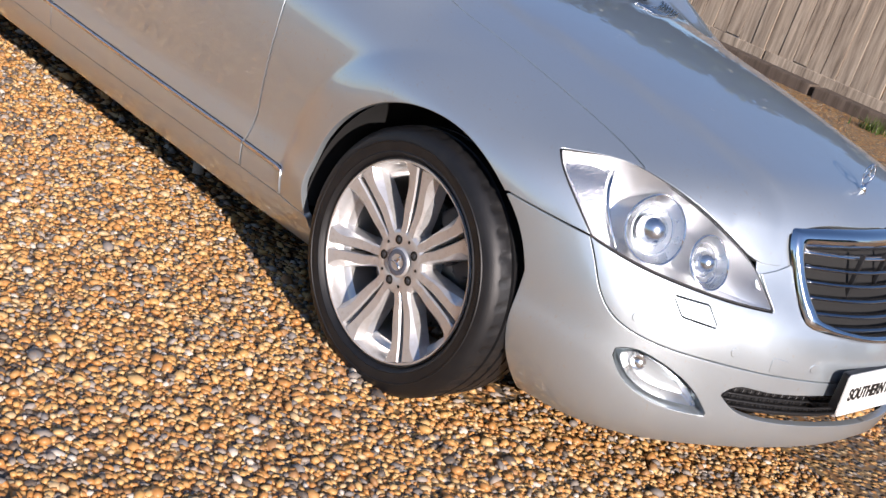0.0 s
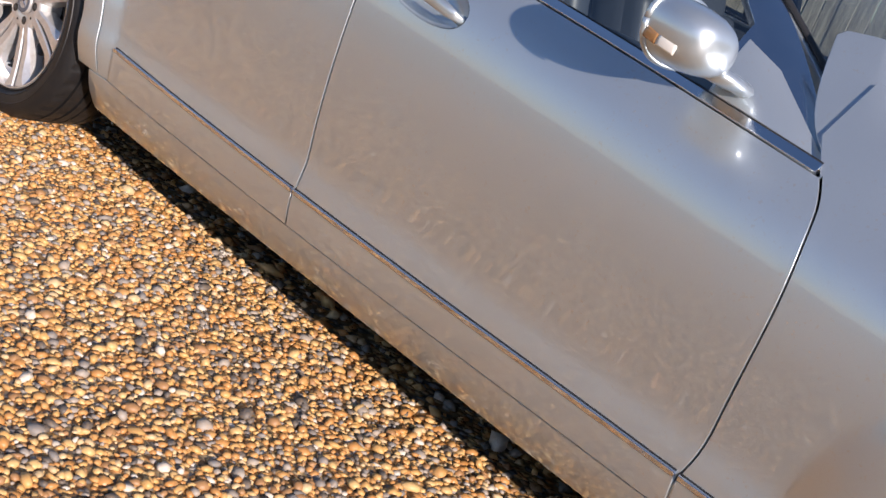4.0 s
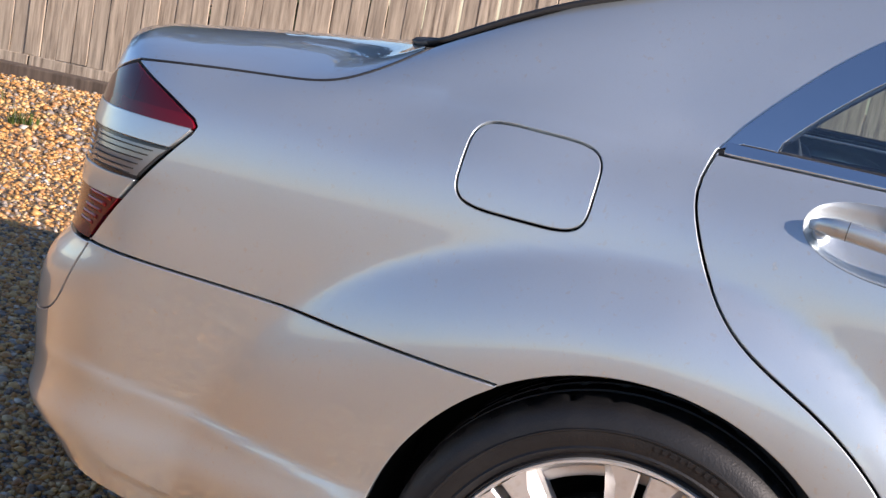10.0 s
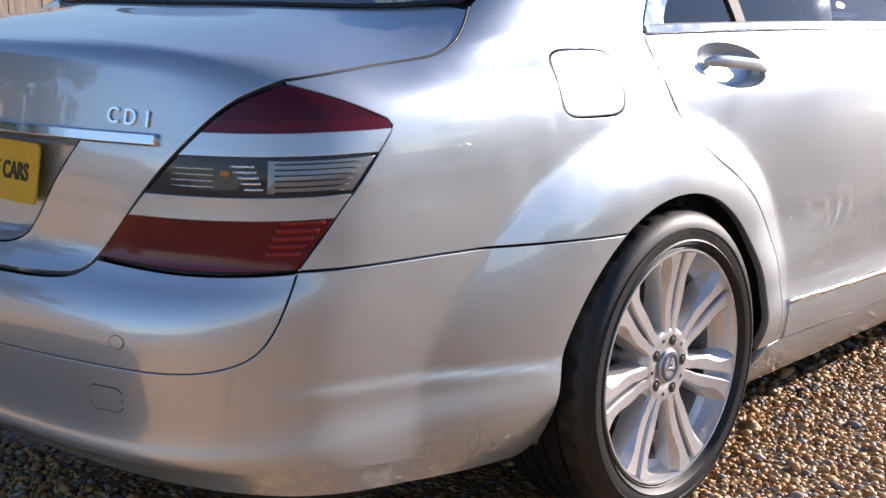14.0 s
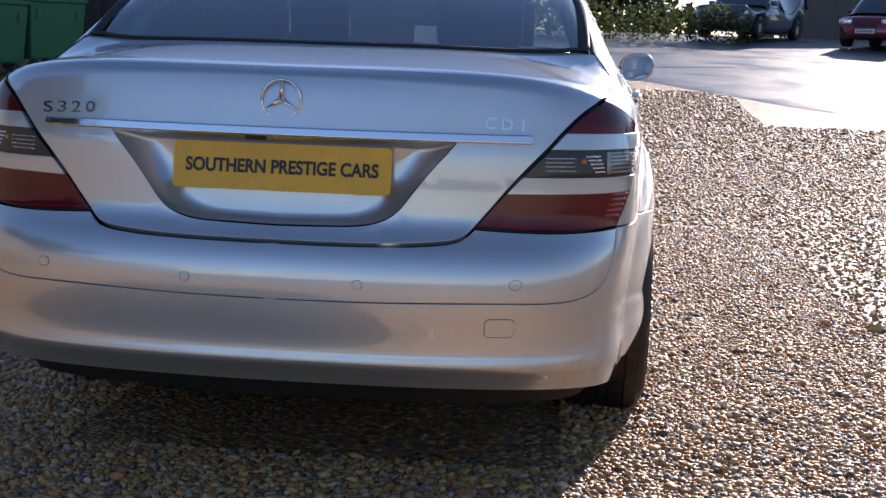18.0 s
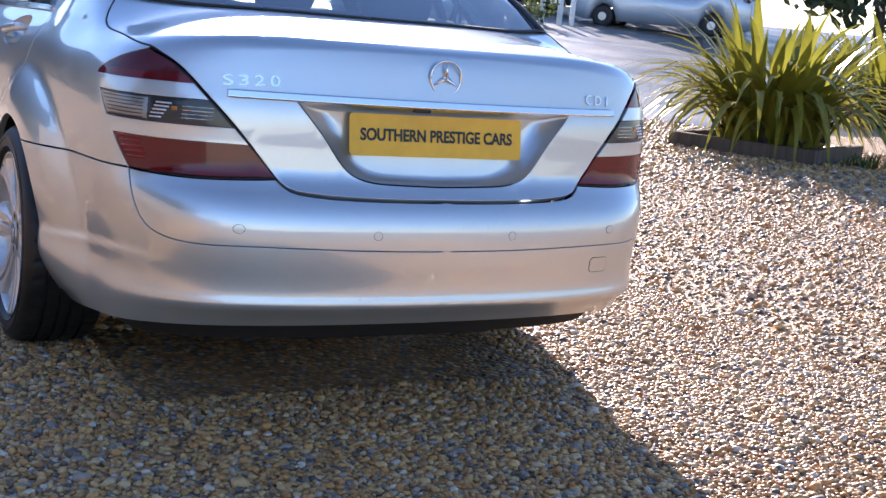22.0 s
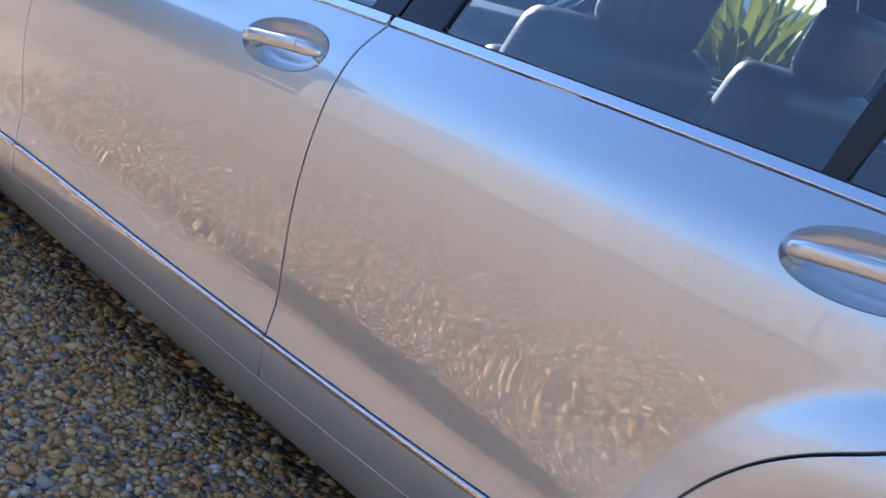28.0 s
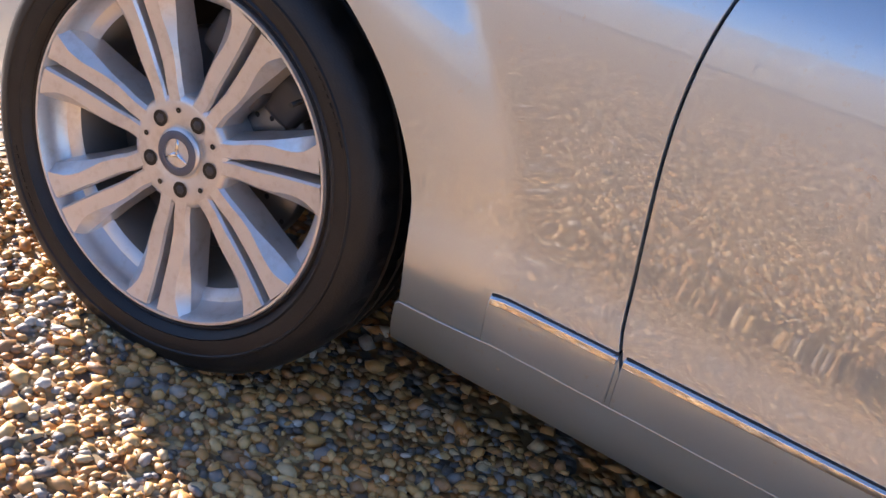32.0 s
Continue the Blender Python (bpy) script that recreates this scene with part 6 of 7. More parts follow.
# loose stones, closest where the camera passes
ico = bmesh.new()
bmesh.ops.create_icosphere(ico, subdivisions=1, radius=1.0)
icov = np.array([v.co[:] for v in ico.verts])
icof = np.array([[v.index for v in f.verts] for f in ico.faces])
ico.free()


def scatter(zone, gap, size, rng, lift=0.0):
    """Stones strewn over rectangles (x0, x1, y0, y1), as centres, sizes and turns."""
    out = []
    for x0, x1, y0, y1 in zone:
        gx, gy = np.meshgrid(np.arange(x0, x1, gap), np.arange(y0, y1, gap))
        p = np.stack([gx.ravel(), gy.ravel()], -1) + rng.uniform(-0.55, 0.55, (gx.size, 2)) * gap
        out.append(p)
    p = np.concatenate(out)
    s = size * rng.lognormal(0.0, 0.28, len(p))
    return p, s


octv = np.array([(1, 0, 0), (0, 1, 0), (-1, 0, 0), (0, -1, 0), (0, 0, 1), (0, 0, -1)], float)
octf = np.array([(0, 1, 4), (1, 2, 4), (2, 3, 4), (3, 0, 4), (1, 0, 5), (2, 1, 5), (3, 2, 5), (0, 3, 5)])


def stones_mesh(name, p, s, rng, mat, icov=icov, icof=icof):
    n, m = len(p), len(icov)
    shape = icov[None] * (1 + rng.uniform(-0.2, 0.2, (n, m, 1))) * rng.uniform(0.65, 1.15, (n, 1, 3)) * np.array((1.15, 0.92, 0.62))
    a, b = rng.uniform(0, 2 * math.pi, n), rng.normal(0, 0.35, n)
    ca, sa, cb, sb = np.cos(a), np.sin(a), np.cos(b), np.sin(b)
    x, y, z = shape[..., 0], shape[..., 1], shape[..., 2]
    y, z = y * cb[:, None] - z * sb[:, None], y * sb[:, None] + z * cb[:, None]
    x, y = x * ca[:, None] - y * sa[:, None], x * sa[:, None] + y * ca[:, None]
    v = np.stack([x, y, z], -1) * s[:, None, None]
    v[..., 0] += p[:, None, 0]
    v[..., 1] += p[:, None, 1]
    v[..., 2] += (ground_height(p[:, 0], p[:, 1]) + s * rng.uniform(-0.15, 0.45, n))[:, None]
    f = (icof[None] + (np.arange(n) * m)[:, None, None]).reshape(-1, 3)
    v = v.reshape(-1, 3)
    me = bpy.data.meshes.new(name)
    me.vertices.add(len(v))
    me.vertices.foreach_set("co", v.astype(np.float32).ravel())
    me.loops.add(f.size)
    me.loops.foreach_set("vertex_index", f.astype(np.int32).ravel())
    me.polygons.add(len(f))
    me.polygons.foreach_set("loop_start", np.arange(0, f.size, 3, dtype=np.int32))
    me.polygons.foreach_set("use_smooth", np.ones(len(f), bool))
    me.materials.append(mat)
    me.update(calc_edges=True)
    return me


rng = np.random.default_rng(7)
near = [(-1.5, 4.3, -1.95, -0.68), (-2.9, -0.75, -1.9, 1.9), (-0.75, 3.9, 0.68, 1.85), (3.4, 4.4, -0.68, 0.2)]
p1, s1 = scatter(near, 0.0150, 0.0094, rng)
far_zone = [(-5.5, -2.9, -2.2, 4.0), (-2.9, 6.0, 1.87, 3.6), (-3.6, 9.5, -4.6, -1.95), (4.4, 9.5, -1.95, 1.0), (0.0, 3.4, -0.66, 0.66)]
p2, s2 = scatter(far_zone, 0.036, 0.0135, rng)
outer = [(-9.0, -3.6, 3.6, 7.0), (-2.0, 9.5, -9.4, -4.6), (9.5, 13.5, -9.0, 2.6), (13.5, 18.0, -3.2, 2.6)]
p3, s3 = scatter(outer, 0.052, 0.022, rng)
keep = p3[:, 0] < edge_x(p3[:, 1]) - 0.05
p3, s3 = p3[keep], s3[keep]
tagged(part("gravel", stones_mesh("gravel", p1, s1, rng, STONE)), "loose orange, tan and dark flint gravel round the car", "gravel", kind="stuff")
tagged(part("gravel", stones_mesh("gravel", np.r_[p2, p3], np.r_[s2 * 1.1, s3], rng, STONE, octv, octf)), "loose orange and grey flint gravel across the yard", "gravel", kind="stuff")


# ---- surroundings ----
def make_wood(name, dark, light, scale=1.0, rough=0.8):
    """Weathered timber with grain that runs up and down the board and grey, rain-washed patches."""
    m = Mat(name, light, rough)
    pos = m.add("Mapping", [(m.place(), "Vector")])
    pos.inputs["Scale"].default_value = (18 * scale, 18 * scale, 1.1 * scale)
    shift = m.add("ObjectInfo").outputs["Random"]
    far = m.add("CombineXYZ", [(shift, 0), (shift, 1), (shift, 2)])
    spread = m.add("VectorMath", [(far.outputs[0], 0)])
    spread.operation = "SCALE"
    spread.inputs["Scale"].default_value = 37.0
    m.t.links.new(spread.outputs[0], pos.inputs["Location"])
    grain = m.noise(1.6, 8.0, 0.68, pos.outputs[0])
    c = m.ramp(grain, [(0.3, dark), (0.5, tuple((a + b) / 2 for a, b in zip(dark, light))), (0.72, light)])
    c = m.mix(m.ramp(shift, [(0.0, grey(0.0)), (1.0, grey(0.35))]), c, tuple(0.55 * v for v in light))
    m.link(c, "Base Color").bump(grain, 0.5, 0.006)
    return m.m


def make_leaf(name, stops, rough=0.45, thin=0.25):
    m = Mat(name, stops[0][1], rough)
    pick = m.add("NewGeometry").outputs["Random Per Island"]
    m.link(m.mix(m.noise(3.0, 3.0), m.ramp(pick, stops), tuple(0.6 * v for v in stops[0][1])), "Base Color")
    glow = m.add("BsdfTranslucent", [(m.b.inputs["Base Color"].links[0].from_socket, "Color")])
    both = m.add("MixShader", [(m.b.outputs[0], 1), (glow.outputs[0], 2)], in_Fac=thin)
    m.t.links.new(both.outputs[0], m.t.nodes["Material Output"].inputs[0])
    return m.m


FENCE, SLEEPER = make_wood("weathered_board", (0.10, 0.07, 0.048), (0.66, 0.55, 0.42)), make_wood("old_sleeper", (0.05, 0.036, 0.026), (0.17, 0.13, 0.1), 0.6)
BARK = make_wood("bark", (0.03, 0.025, 0.02), (0.12, 0.1, 0.08), 0.5, 0.9)
LEAF = make_leaf("tree_leaf", [(0.0, (0.035, 0.055, 0.02)), (0.5, (0.055, 0.08, 0.025)), (1.0, (0.09, 0.10, 0.03))])
HEDGELEAF = make_leaf("hedge_leaf", [(0.0, (0.07, 0.10, 0.03)), (0.6, (0.12, 0.16, 0.045)), (1.0, (0.22, 0.23, 0.08))], 0.45, 0.45)
BLADE = make_leaf("strap_leaf", [(0.0, (0.09, 0.12, 0.02)), (0.4, (0.30, 0.31, 0.04)), (0.75, (0.50, 0.42, 0.05)), (1.0, (0.20, 0.12, 0.035))], 0.35, 0.45)

# close-boarded fence on the far side of the yard
FY = 7.3
fence = thing("fence", "weathered grey-brown close-boarded timber fence", "fence")
rf = random.Random(3)
boards = []
for k in range(6):
    w, h = 0.145, 1.72
    bm = box_bm((w, 0.02, h), (0, 0, h / 2 + 0.16), 0.003, 1)
    for v in bm.verts:
        v.co.z += 0.012 * math.sin(40 * v.co.x + k) if v.co.z > 1 else 0
        v.co.x += rf.uniform(-0.002, 0.002)
    me = bpy.data.meshes.new("board")
    bm.to_mesh(me)
    bm.free()
    me.materials.append(FENCE)
    boards.append(me)
x, i = -17.0, 0
while x < 9.0:
    b = part("board", boards[i % 6], None, fence)
    b.matrix_basis = pose(x, FY + rf.uniform(-0.006, 0.006), rf.uniform(-0.02, 0.02), 0, rf.uniform(-0.6, 0.6), rf.uniform(-1.5, 1.5))
    x += 0.151
    i += 1
for k in range(10):
    part("gravel_board", box_bm((2.68, 0.03, 0.16), (-15.6 + 2.7 * k, FY - 0.012, 0.085), 0.004, 1), FENCE, fence)
    part("fence_post", box_bm((0.1, 0.1, 1.95), (-16.95 + 2.7 * k, FY + 0.07, 0.97), 0.006, 1), FENCE, fence)
    for z in (0.45, 1.5):
        part("rail", box_bm((2.7, 0.05, 0.08), (-15.6 + 2.7 * k, FY + 0.045, z), 0.004, 1), FENCE, fence)
for k in range(11):
    sl = tagged(part("timber_sleeper", box_bm((2.35, 0.2, 0.17), (0, 0, 0), 0.015, 2), SLEEPER), "dark old timber sleeper lying along the fence", "sleeper", "sleepers along the fence")
    sl.matrix_basis = pose(-15.6 + 2.4 * k, FY - 0.26 + rf.uniform(-0.03, 0.03), 0.015, 0, 0, rf.uniform(-1, 1))


def tuft_mesh(name, n, tall, spread, mat, seed, wide=0.008):
    """A tuft of narrow bent blades."""
    r = random.Random(seed)
    verts, faces = [], []
    for _ in range(n):
        a, lean, h = r.uniform(0, 2 * math.pi), r.uniform(0.1, 1.0), tall * r.uniform(0.5, 1.1)
        bx, by = r.gauss(0, spread * 0.3), r.gauss(0, spread * 0.3)
        base = len(verts)
        for j in range(4):
            t = j / 3
            d = lean * h * t * t
            w = wide * (1 - t) + 0.0008
            x, y, z = bx + math.cos(a) * d, by + math.sin(a) * d, h * t * (1 - 0.25 * t * lean)
            verts += [(x - math.sin(a) * w, y + math.cos(a) * w, z), (x + math.sin(a) * w, y - math.cos(a) * w, z)]
        faces += [(base + 2 * j, base + 2 * j + 1, base + 2 * j + 3, base + 2 * j + 2) for j in range(3)]
    return mesh_of(name, verts, faces, mat)


GRASS = make_leaf("grass_blade", [(0.0, (0.07, 0.12, 0.02)), (1.0, (0.16, 0.2, 0.05))])
tuft = tuft_mesh("weed", 60, 0.16, 0.22, GRASS, 5)
for x, y, k in ((-5.2, 5.2, 1.0), (-4.4, 4.5, 0.7), (-7.4, 6.6, 1.5), (-3.1, 6.7, 1.3), (-8.3, 6.2, 1.2), (-2.4, 5.9, 0.8), (0.8, 6.6, 0.8), (-6.3, 4.0, 0.6), (7.0, -5.9, 1.3), (6.6, -5.6, 1.0), (7.4, -6.2, 1.4), (4.7, -8.3, 1.6), (4.2, -8.6, 1.5), (5.0, -8.0, 1.2)):
    w = tagged(part("weed", tuft), "small green weed growing in the gravel", "weed", "weeds in the gravel")
    w.matrix_basis = pose(x, y, 0.0, 0, 0, 77 * x) @ Matrix.Diagonal((k, k, k, 1))


def crown_mesh(name, blobs, count, leaf, mat, seed):
    """Many small leaf sprays over a few uneven clumps (x, y, z, radius)."""
    r = np.random.default_rng(seed)
    weight = np.array([b[3] ** 2 for b in blobs])
    which = r.choice(len(blobs), count, p=weight / weight.sum())
    b = np.array(blobs)[which]
    d = r.normal(size=(count, 3))
    d /= np.linalg.norm(d, axis=1, keepdims=True)
    p = b[:, :3] + d * (b[:, 3] * r.uniform(0.55, 1.08, count))[:, None] * np.array((1, 1, 0.85))
    u = r.normal(size=(count, 3))
    u /= np.linalg.norm(u, axis=1, keepdims=True)
    w = np.cross(u, r.normal(size=(count, 3)))
    w /= np.linalg.norm(w, axis=1, keepdims=True)
    s = (leaf * r.uniform(0.6, 1.4, count))[:, None]
    quad = np.stack([p - u * s, p + w * s * 0.45, p + u * s, p - w * s * 0.45], 1).reshape(-1, 3)
    faces = np.arange(count * 4).reshape(-1, 4)
    return mesh_of(name, quad, faces, mat, smooth=False)


def tree(x, y, h, r, seed, count=2600, label="leafy tree with a dark spreading crown", leaf=0.16, mat=None, low=0.35):
    z0 = float(ground_height(x, y))
    t = thing("tree", label, "tree", pose(x, y, z0), "trees round the yard")
    rr = random.Random(seed)
    part("trunk", trunk_mesh(h), None, t)
    blobs = []
    for _ in range(9):
        a, q = rr.uniform(0, 2 * math.pi), rr.uniform(0, r * 0.75)
        z = h * rr.uniform(low, 0.92)
        blobs.append((q * math.cos(a), q * math.sin(a), z, r * rr.uniform(0.35, 0.6)))
        part("limb", rod_bm((0, 0, z * 0.75), (q * math.cos(a), q * math.sin(a), z), 0.012 * h, 0.004 * h, 7), BARK, t)
    part("crown", crown_mesh("crown", blobs, count, leaf, mat or LEAF, seed), None, t)
    return t


def trunk_mesh(h):
    verts, faces, n = [], [], 12
    ks = np.linspace(0, 1, 9)
    for k in ks:
        r = 0.032 * h * (1 - 0.75 * k) + 0.03 * h * max(0, 0.12 - k)
        for a in np.linspace(0, 2 * math.pi, n, endpoint=False):
            q = r * (1 + 0.12 * math.sin(3 * a + 5 * k))
            verts.append((q * math.cos(a) + 0.12 * math.sin(k * 2.1), q * math.sin(a), h * 0.8 * k))
    for i in range(8):
        for j in range(n):
            faces.append((i * n + j, i * n + (j + 1) % n, (i + 1) * n + (j + 1) % n, (i + 1) * n + j))
    return mesh_of("trunk", verts, faces, BARK)


for x, y, h, r, seed in ((-6.0, 11.5, 6.5, 2.8, 11), (-2.2, 12.0, 6.0, 2.4, 12), (-11.5, 12.5, 7.0, 3.0, 14)):
    tree(x, y, h, r, seed, 4600, leaf=0.2, low=0.2)
for x, y, h, r, seed in ((50, -3, 3.6, 3.6, 21), (53, -10, 3.8, 4.0, 22), (41, -20.5, 3.6, 2.6, 23), (41, -25, 4.2, 3.2, 24), (34, -28, 4.6, 3.2, 25), (56, -20, 4.4, 4.2, 26), (27, -31, 6, 3.6, 27), (50, 4.5, 4.0, 4.0, 28), (17, -34, 6, 3.6, 29)):
    tree(x, y, h, r, seed, 2200, leaf=0.3, low=0.12)


# hedge and rockery edge across the tarmac
def hedge(x0, y0, x1, y1, h, wide, seed, name="hedge", label="low clipped green hedge along the tarmac"):
    n = int(math.hypot(x1 - x0, y1 - y0) / 0.5)
    rr = random.Random(seed)
    blobs = []
    for k in range(n):
        t = k / max(n - 1, 1)
        x, y = x0 + (x1 - x0) * t, y0 + (y1 - y0) * t
        hh = h * rr.uniform(0.85, 1.2)
        for z in (0.3, 0.75):
            blobs.append((x + rr.uniform(-0.2, 0.2), y, float(ground_height(x, y)) + hh * z, wide * rr.uniform(0.45, 0.6)))
    return tagged(part(name, crown_mesh(name, blobs, n * 260, 0.07, HEDGELEAF, seed)), label, "hedge")


hedge(30.8, -10.8, 26.2, -15.0, 0.95, 0.9, 31)
hedge(26.2, -15.0, 25.4, -16.7, 0.6, 0.8, 32, "shrub", "low shrub growing by the white bollards")
hedge(33.0, 2.0, 31.5, -5.0, 0.9, 0.9, 33)
bollard_mesh = mesh_of("bollard", [(v[0], v[2], v[1]) for v in lathe([(0.001, 0.92), (0.05, 0.9), (0.075, 0.85), (0.075, 0.0)], 16)[0]], [f[::-1] for f in lathe([(0.001, 0.92), (0.05, 0.9), (0.075, 0.85), (0.075, 0.0)], 16)[1]], make_plastic("white_paint", (0.72, 0.73, 0.72), 0.5))
for x, y in ((25.4, -16.9), (25.6, -17.6), (25.9, -18.2)):
    tagged(part("bollard", bollard_mesh), "white painted post beside the tarmac", "bollard", "row of bollards").location = (x, y, float(ground_height(x, y)))
post = tagged(part("post", rod_bm((0, 0, 0), (0, 0, 0.8), 0.05, 0.05, 14)), "dark metal post at the edge of the gravel", "post")
post.data.materials.append(BLACK)
post.location = (14.95, 5.0, float(ground_height(14.95, 5.0)))


# buildings at the edge of the yard
def building(name, label, x, y, turn, size, wall, roof_mat, openings):
    z0 = float(ground_height(x, y))
    t = thing(name, label, "building", pose(x, y, z0, 0, 0, turn))
    lx, ly, lz = size
    part("wall", box_bm((lx, ly, lz), (0, 0, lz / 2), 0.02, 1), wall, t)
    bm = bmesh.new()
    e = 0.35
    vs = [bm.verts.new(v) for v in ((-lx / 2 - e, -ly / 2 - e, lz), (lx / 2 + e, -ly / 2 - e, lz), (lx / 2 + e, ly / 2 + e, lz), (-lx / 2 - e, ly / 2 + e, lz), (-lx / 2 - e, 0, lz + ly * 0.3), (lx / 2 + e, 0, lz + ly * 0.3))]
    for q in ((0, 1, 5, 4), (3, 4, 5, 2), (0, 4, 3), (1, 2, 5), (0, 3, 2, 1)):
        bm.faces.new([vs[i] for i in q])
    part("roof", bm, roof_mat, t)
    n = int(lx / 0.18)
    for k in range(n):
        if k % 2 == 0:
            part("cladding_board", box_bm((0.17, 0.03, lz - 0.05), (-lx / 2 + 0.1 + 0.18 * k, -ly / 2 - 0.012, lz / 2), 0.0), wall, t)
    for ox, oz, ow, oh in openings:
        w = part("window", box_bm((ow, 0.08, oh), (ox, -ly / 2 - 0.03, oz), 0.01, 1), make_plastic("pale_blue_paint", (0.35, 0.42, 0.52), 0.4), t)
        part("pane", box_bm((ow - 0.16, 0.02, oh - 0.16), (ox, -ly / 2 - 0.075, oz), 0.0), Mat("window_pane", (0.25, 0.33, 0.42), 0.08, 0.0).m, w)
        part("bar", box_bm((ow, 0.03, 0.06), (ox, -ly / 2 - 0.08, oz), 0.0), make_plastic("pale_blue_paint", (0.35, 0.42, 0.52), 0.4), w)
    return t


DARKWOOD = make_wood("dark_stained_boards", (0.012, 0.011, 0.012), (0.04, 0.036, 0.036), 0.6)
BROWN = make_wood("brown_boards", (0.10, 0.08, 0.065), (0.24, 0.20, 0.17), 0.5)
SLATE = make_plastic("roof_slate", (0.06, 0.06, 0.065), 0.7)
building("timber_barn", "dark stained timber barn at the edge of the yard", 23.5, 10.2, -75, (14, 6, 3.2), DARKWOOD, SLATE, [])
building("office_building", "brown boarded building with pale blue windows", 47.6, -17.0, -68, (16, 5, 3.7), BROWN, SLATE, [(-2.8, 1.6, 2.0, 2.2), (0.5, 1.6, 2.0, 2.2), (4.9, 1.6, 1.4, 1.4)])


# parked cars over the tarmac
def stations_car(name, label, at, colour, length, wide, tall, kind):
    """A parked car lofted from cross-sections, nose along +x."""
    paint = Mat(name + "_paint", colour, 0.3, 0.4, Coat_Weight=1.0, Coat_Roughness=0.05)
    paint.link(paint.mix(paint.noise(6, 5.0), tuple(0.9 * c for c in colour), colour), "Base Color")
    c = thing(name, label, "car", at, "parked cars")
    shapes = {"saloon": ([(-1, 0.52), (-0.96, 0.62), (-0.6, 0.66), (0.25, 0.62), (0.85, 0.52), (0.98, 0.42), (1, 0.34)], [(-0.72, 0.65), (-0.42, 0.96), (-0.1, 1.0), (0.12, 0.97), (0.42, 0.62)]),
              "hatch": ([(-1, 0.5), (-0.95, 0.62), (-0.5, 0.64), (0.3, 0.6), (0.8, 0.52), (0.96, 0.42), (1, 0.32)], [(-0.98, 0.6), (-0.8, 0.93), (-0.2, 1.0), (0.12, 0.96), (0.5, 0.6)]),
              "estate": ([(-1, 0.5), (-0.97, 0.6), (-0.5, 0.62), (0.3, 0.6), (0.85, 0.54), (0.98, 0.44), (1, 0.34)], [(-0.96, 0.6), (-0.86, 0.95), (-0.2, 1.0), (0.1, 0.97), (0.42, 0.6)]),
              "van": ([(-1, 0.5), (-0.98, 0.52), (-0.5, 0.53), (0.4, 0.52), (0.8, 0.46), (0.97, 0.38), (1, 0.3)], [(-0.99, 0.5), (-0.97, 0.97), (-0.2, 1.0), (0.35, 0.95), (0.68, 0.5)])}
    low, cab = shapes[kind]
    L, W = length / 2, wide / 2
    top = spl([(a * L, b * tall) for a, b in low])
    xs = np.r_[np.linspace(-L, -L + 0.12, 4)[:-1], np.linspace(-L + 0.12, L - 0.25, 30), np.linspace(L - 0.25, L, 6)[1:]]
    hubs = (-0.60 * L, 0.62 * L)
    verts, faces, n = [], [], 12
    for x in xs:
        t = abs(x) / L
        w = W * (1 - 0.30 * max(0, t - 0.8) / 0.2 * max(0, t - 0.8) / 0.2 - 0.05 * t * t)
        zt, zb = float(top(x)), 0.2 + 0.08 * max(0, t - 0.85) / 0.15
        for h in hubs:
            d = abs(x - h)
            if d < 0.37:
                zb = max(zb, 0.31 + math.sqrt(0.37 ** 2 - d * d))
        zb = min(zb, zt - 0.1)
        sec = [(w * 0.9, zb), (w * 0.98, zb + (zt - zb) * 0.3), (w, zb + (zt - zb) * 0.6), (w * 0.96, zb + (zt - zb) * 0.88), (w * 0.86, zt - 0.01), (w * 0.4, zt + 0.012)]
        verts += [(x, y, z) for y, z in sec] + [(x, -y, z) for y, z in sec[::-1]]
    for i in range(len(xs) - 1):
        for j in range(n):
            faces.append((i * n + j, i * n + (j + 1) % n, (i + 1) * n + (j + 1) % n, (i + 1) * n + j))
    faces += [tuple(range(n)), tuple(range((len(xs) - 1) * n, len(xs) * n))[::-1]]
    bm = bmesh.new()
    bm.from_mesh(mesh_of("tmp", verts, faces, paint.m))
    bmesh.ops.recalc_face_normals(bm, faces=bm.faces[:])
    body = part("body", bm, paint.m, c)
    roofline = spl([(a * L, b * tall) for a, b in cab])
    x0, x1 = cab[0][0] * L, cab[-1][0] * L
    cx = np.linspace(x0, x1, 24)
    verts, faces = [], []
    for x in cx:
        zt, zb = float(roofline(x)), float(top(x)) - 0.04
        zt = max(zt, zb + 0.03)
        k = (zt - zb) / (0.42 * tall)
        wt, wb = W * (0.93 - 0.2 * k), W * 0.93
        sec = [(wb, zb), (wb - (wb - wt) * 0.5, zb + (zt - zb) * 0.5), (wt, zt - 0.04), (wt * 0.8, zt), (wt * 0.3, zt + 0.01)]
        verts += [(x, y, z) for y, z in sec] + [(x, -y, z) for y, z in sec[::-1]]
    n = 10
    slots = []
    for i in range(len(cx) - 1):
        for j in range(n - 1):
            faces.append((i * n + j, i * n + j + 1, (i + 1) * n + j + 1, (i + 1) * n + j))
            mid = (cx[i] + cx[i + 1]) / 2
            slope = abs(float(roofline(cx[i + 1]) - roofline(cx[i]))) / (cx[i + 1] - cx[i])
            side_pane = j in (0, 1, 7, 8) and x0 + 0.25 < mid < x1 - 0.3 and abs(mid - 0.02) > 0.06 and (kind != "van" or mid > 0.25 * L)
            screen = j in (2, 3, 4, 5, 6) and slope > 0.42 and (kind != "van" or mid > 0)
            slots.append(1 if side_pane or screen else 0)
    bm = bmesh.new()
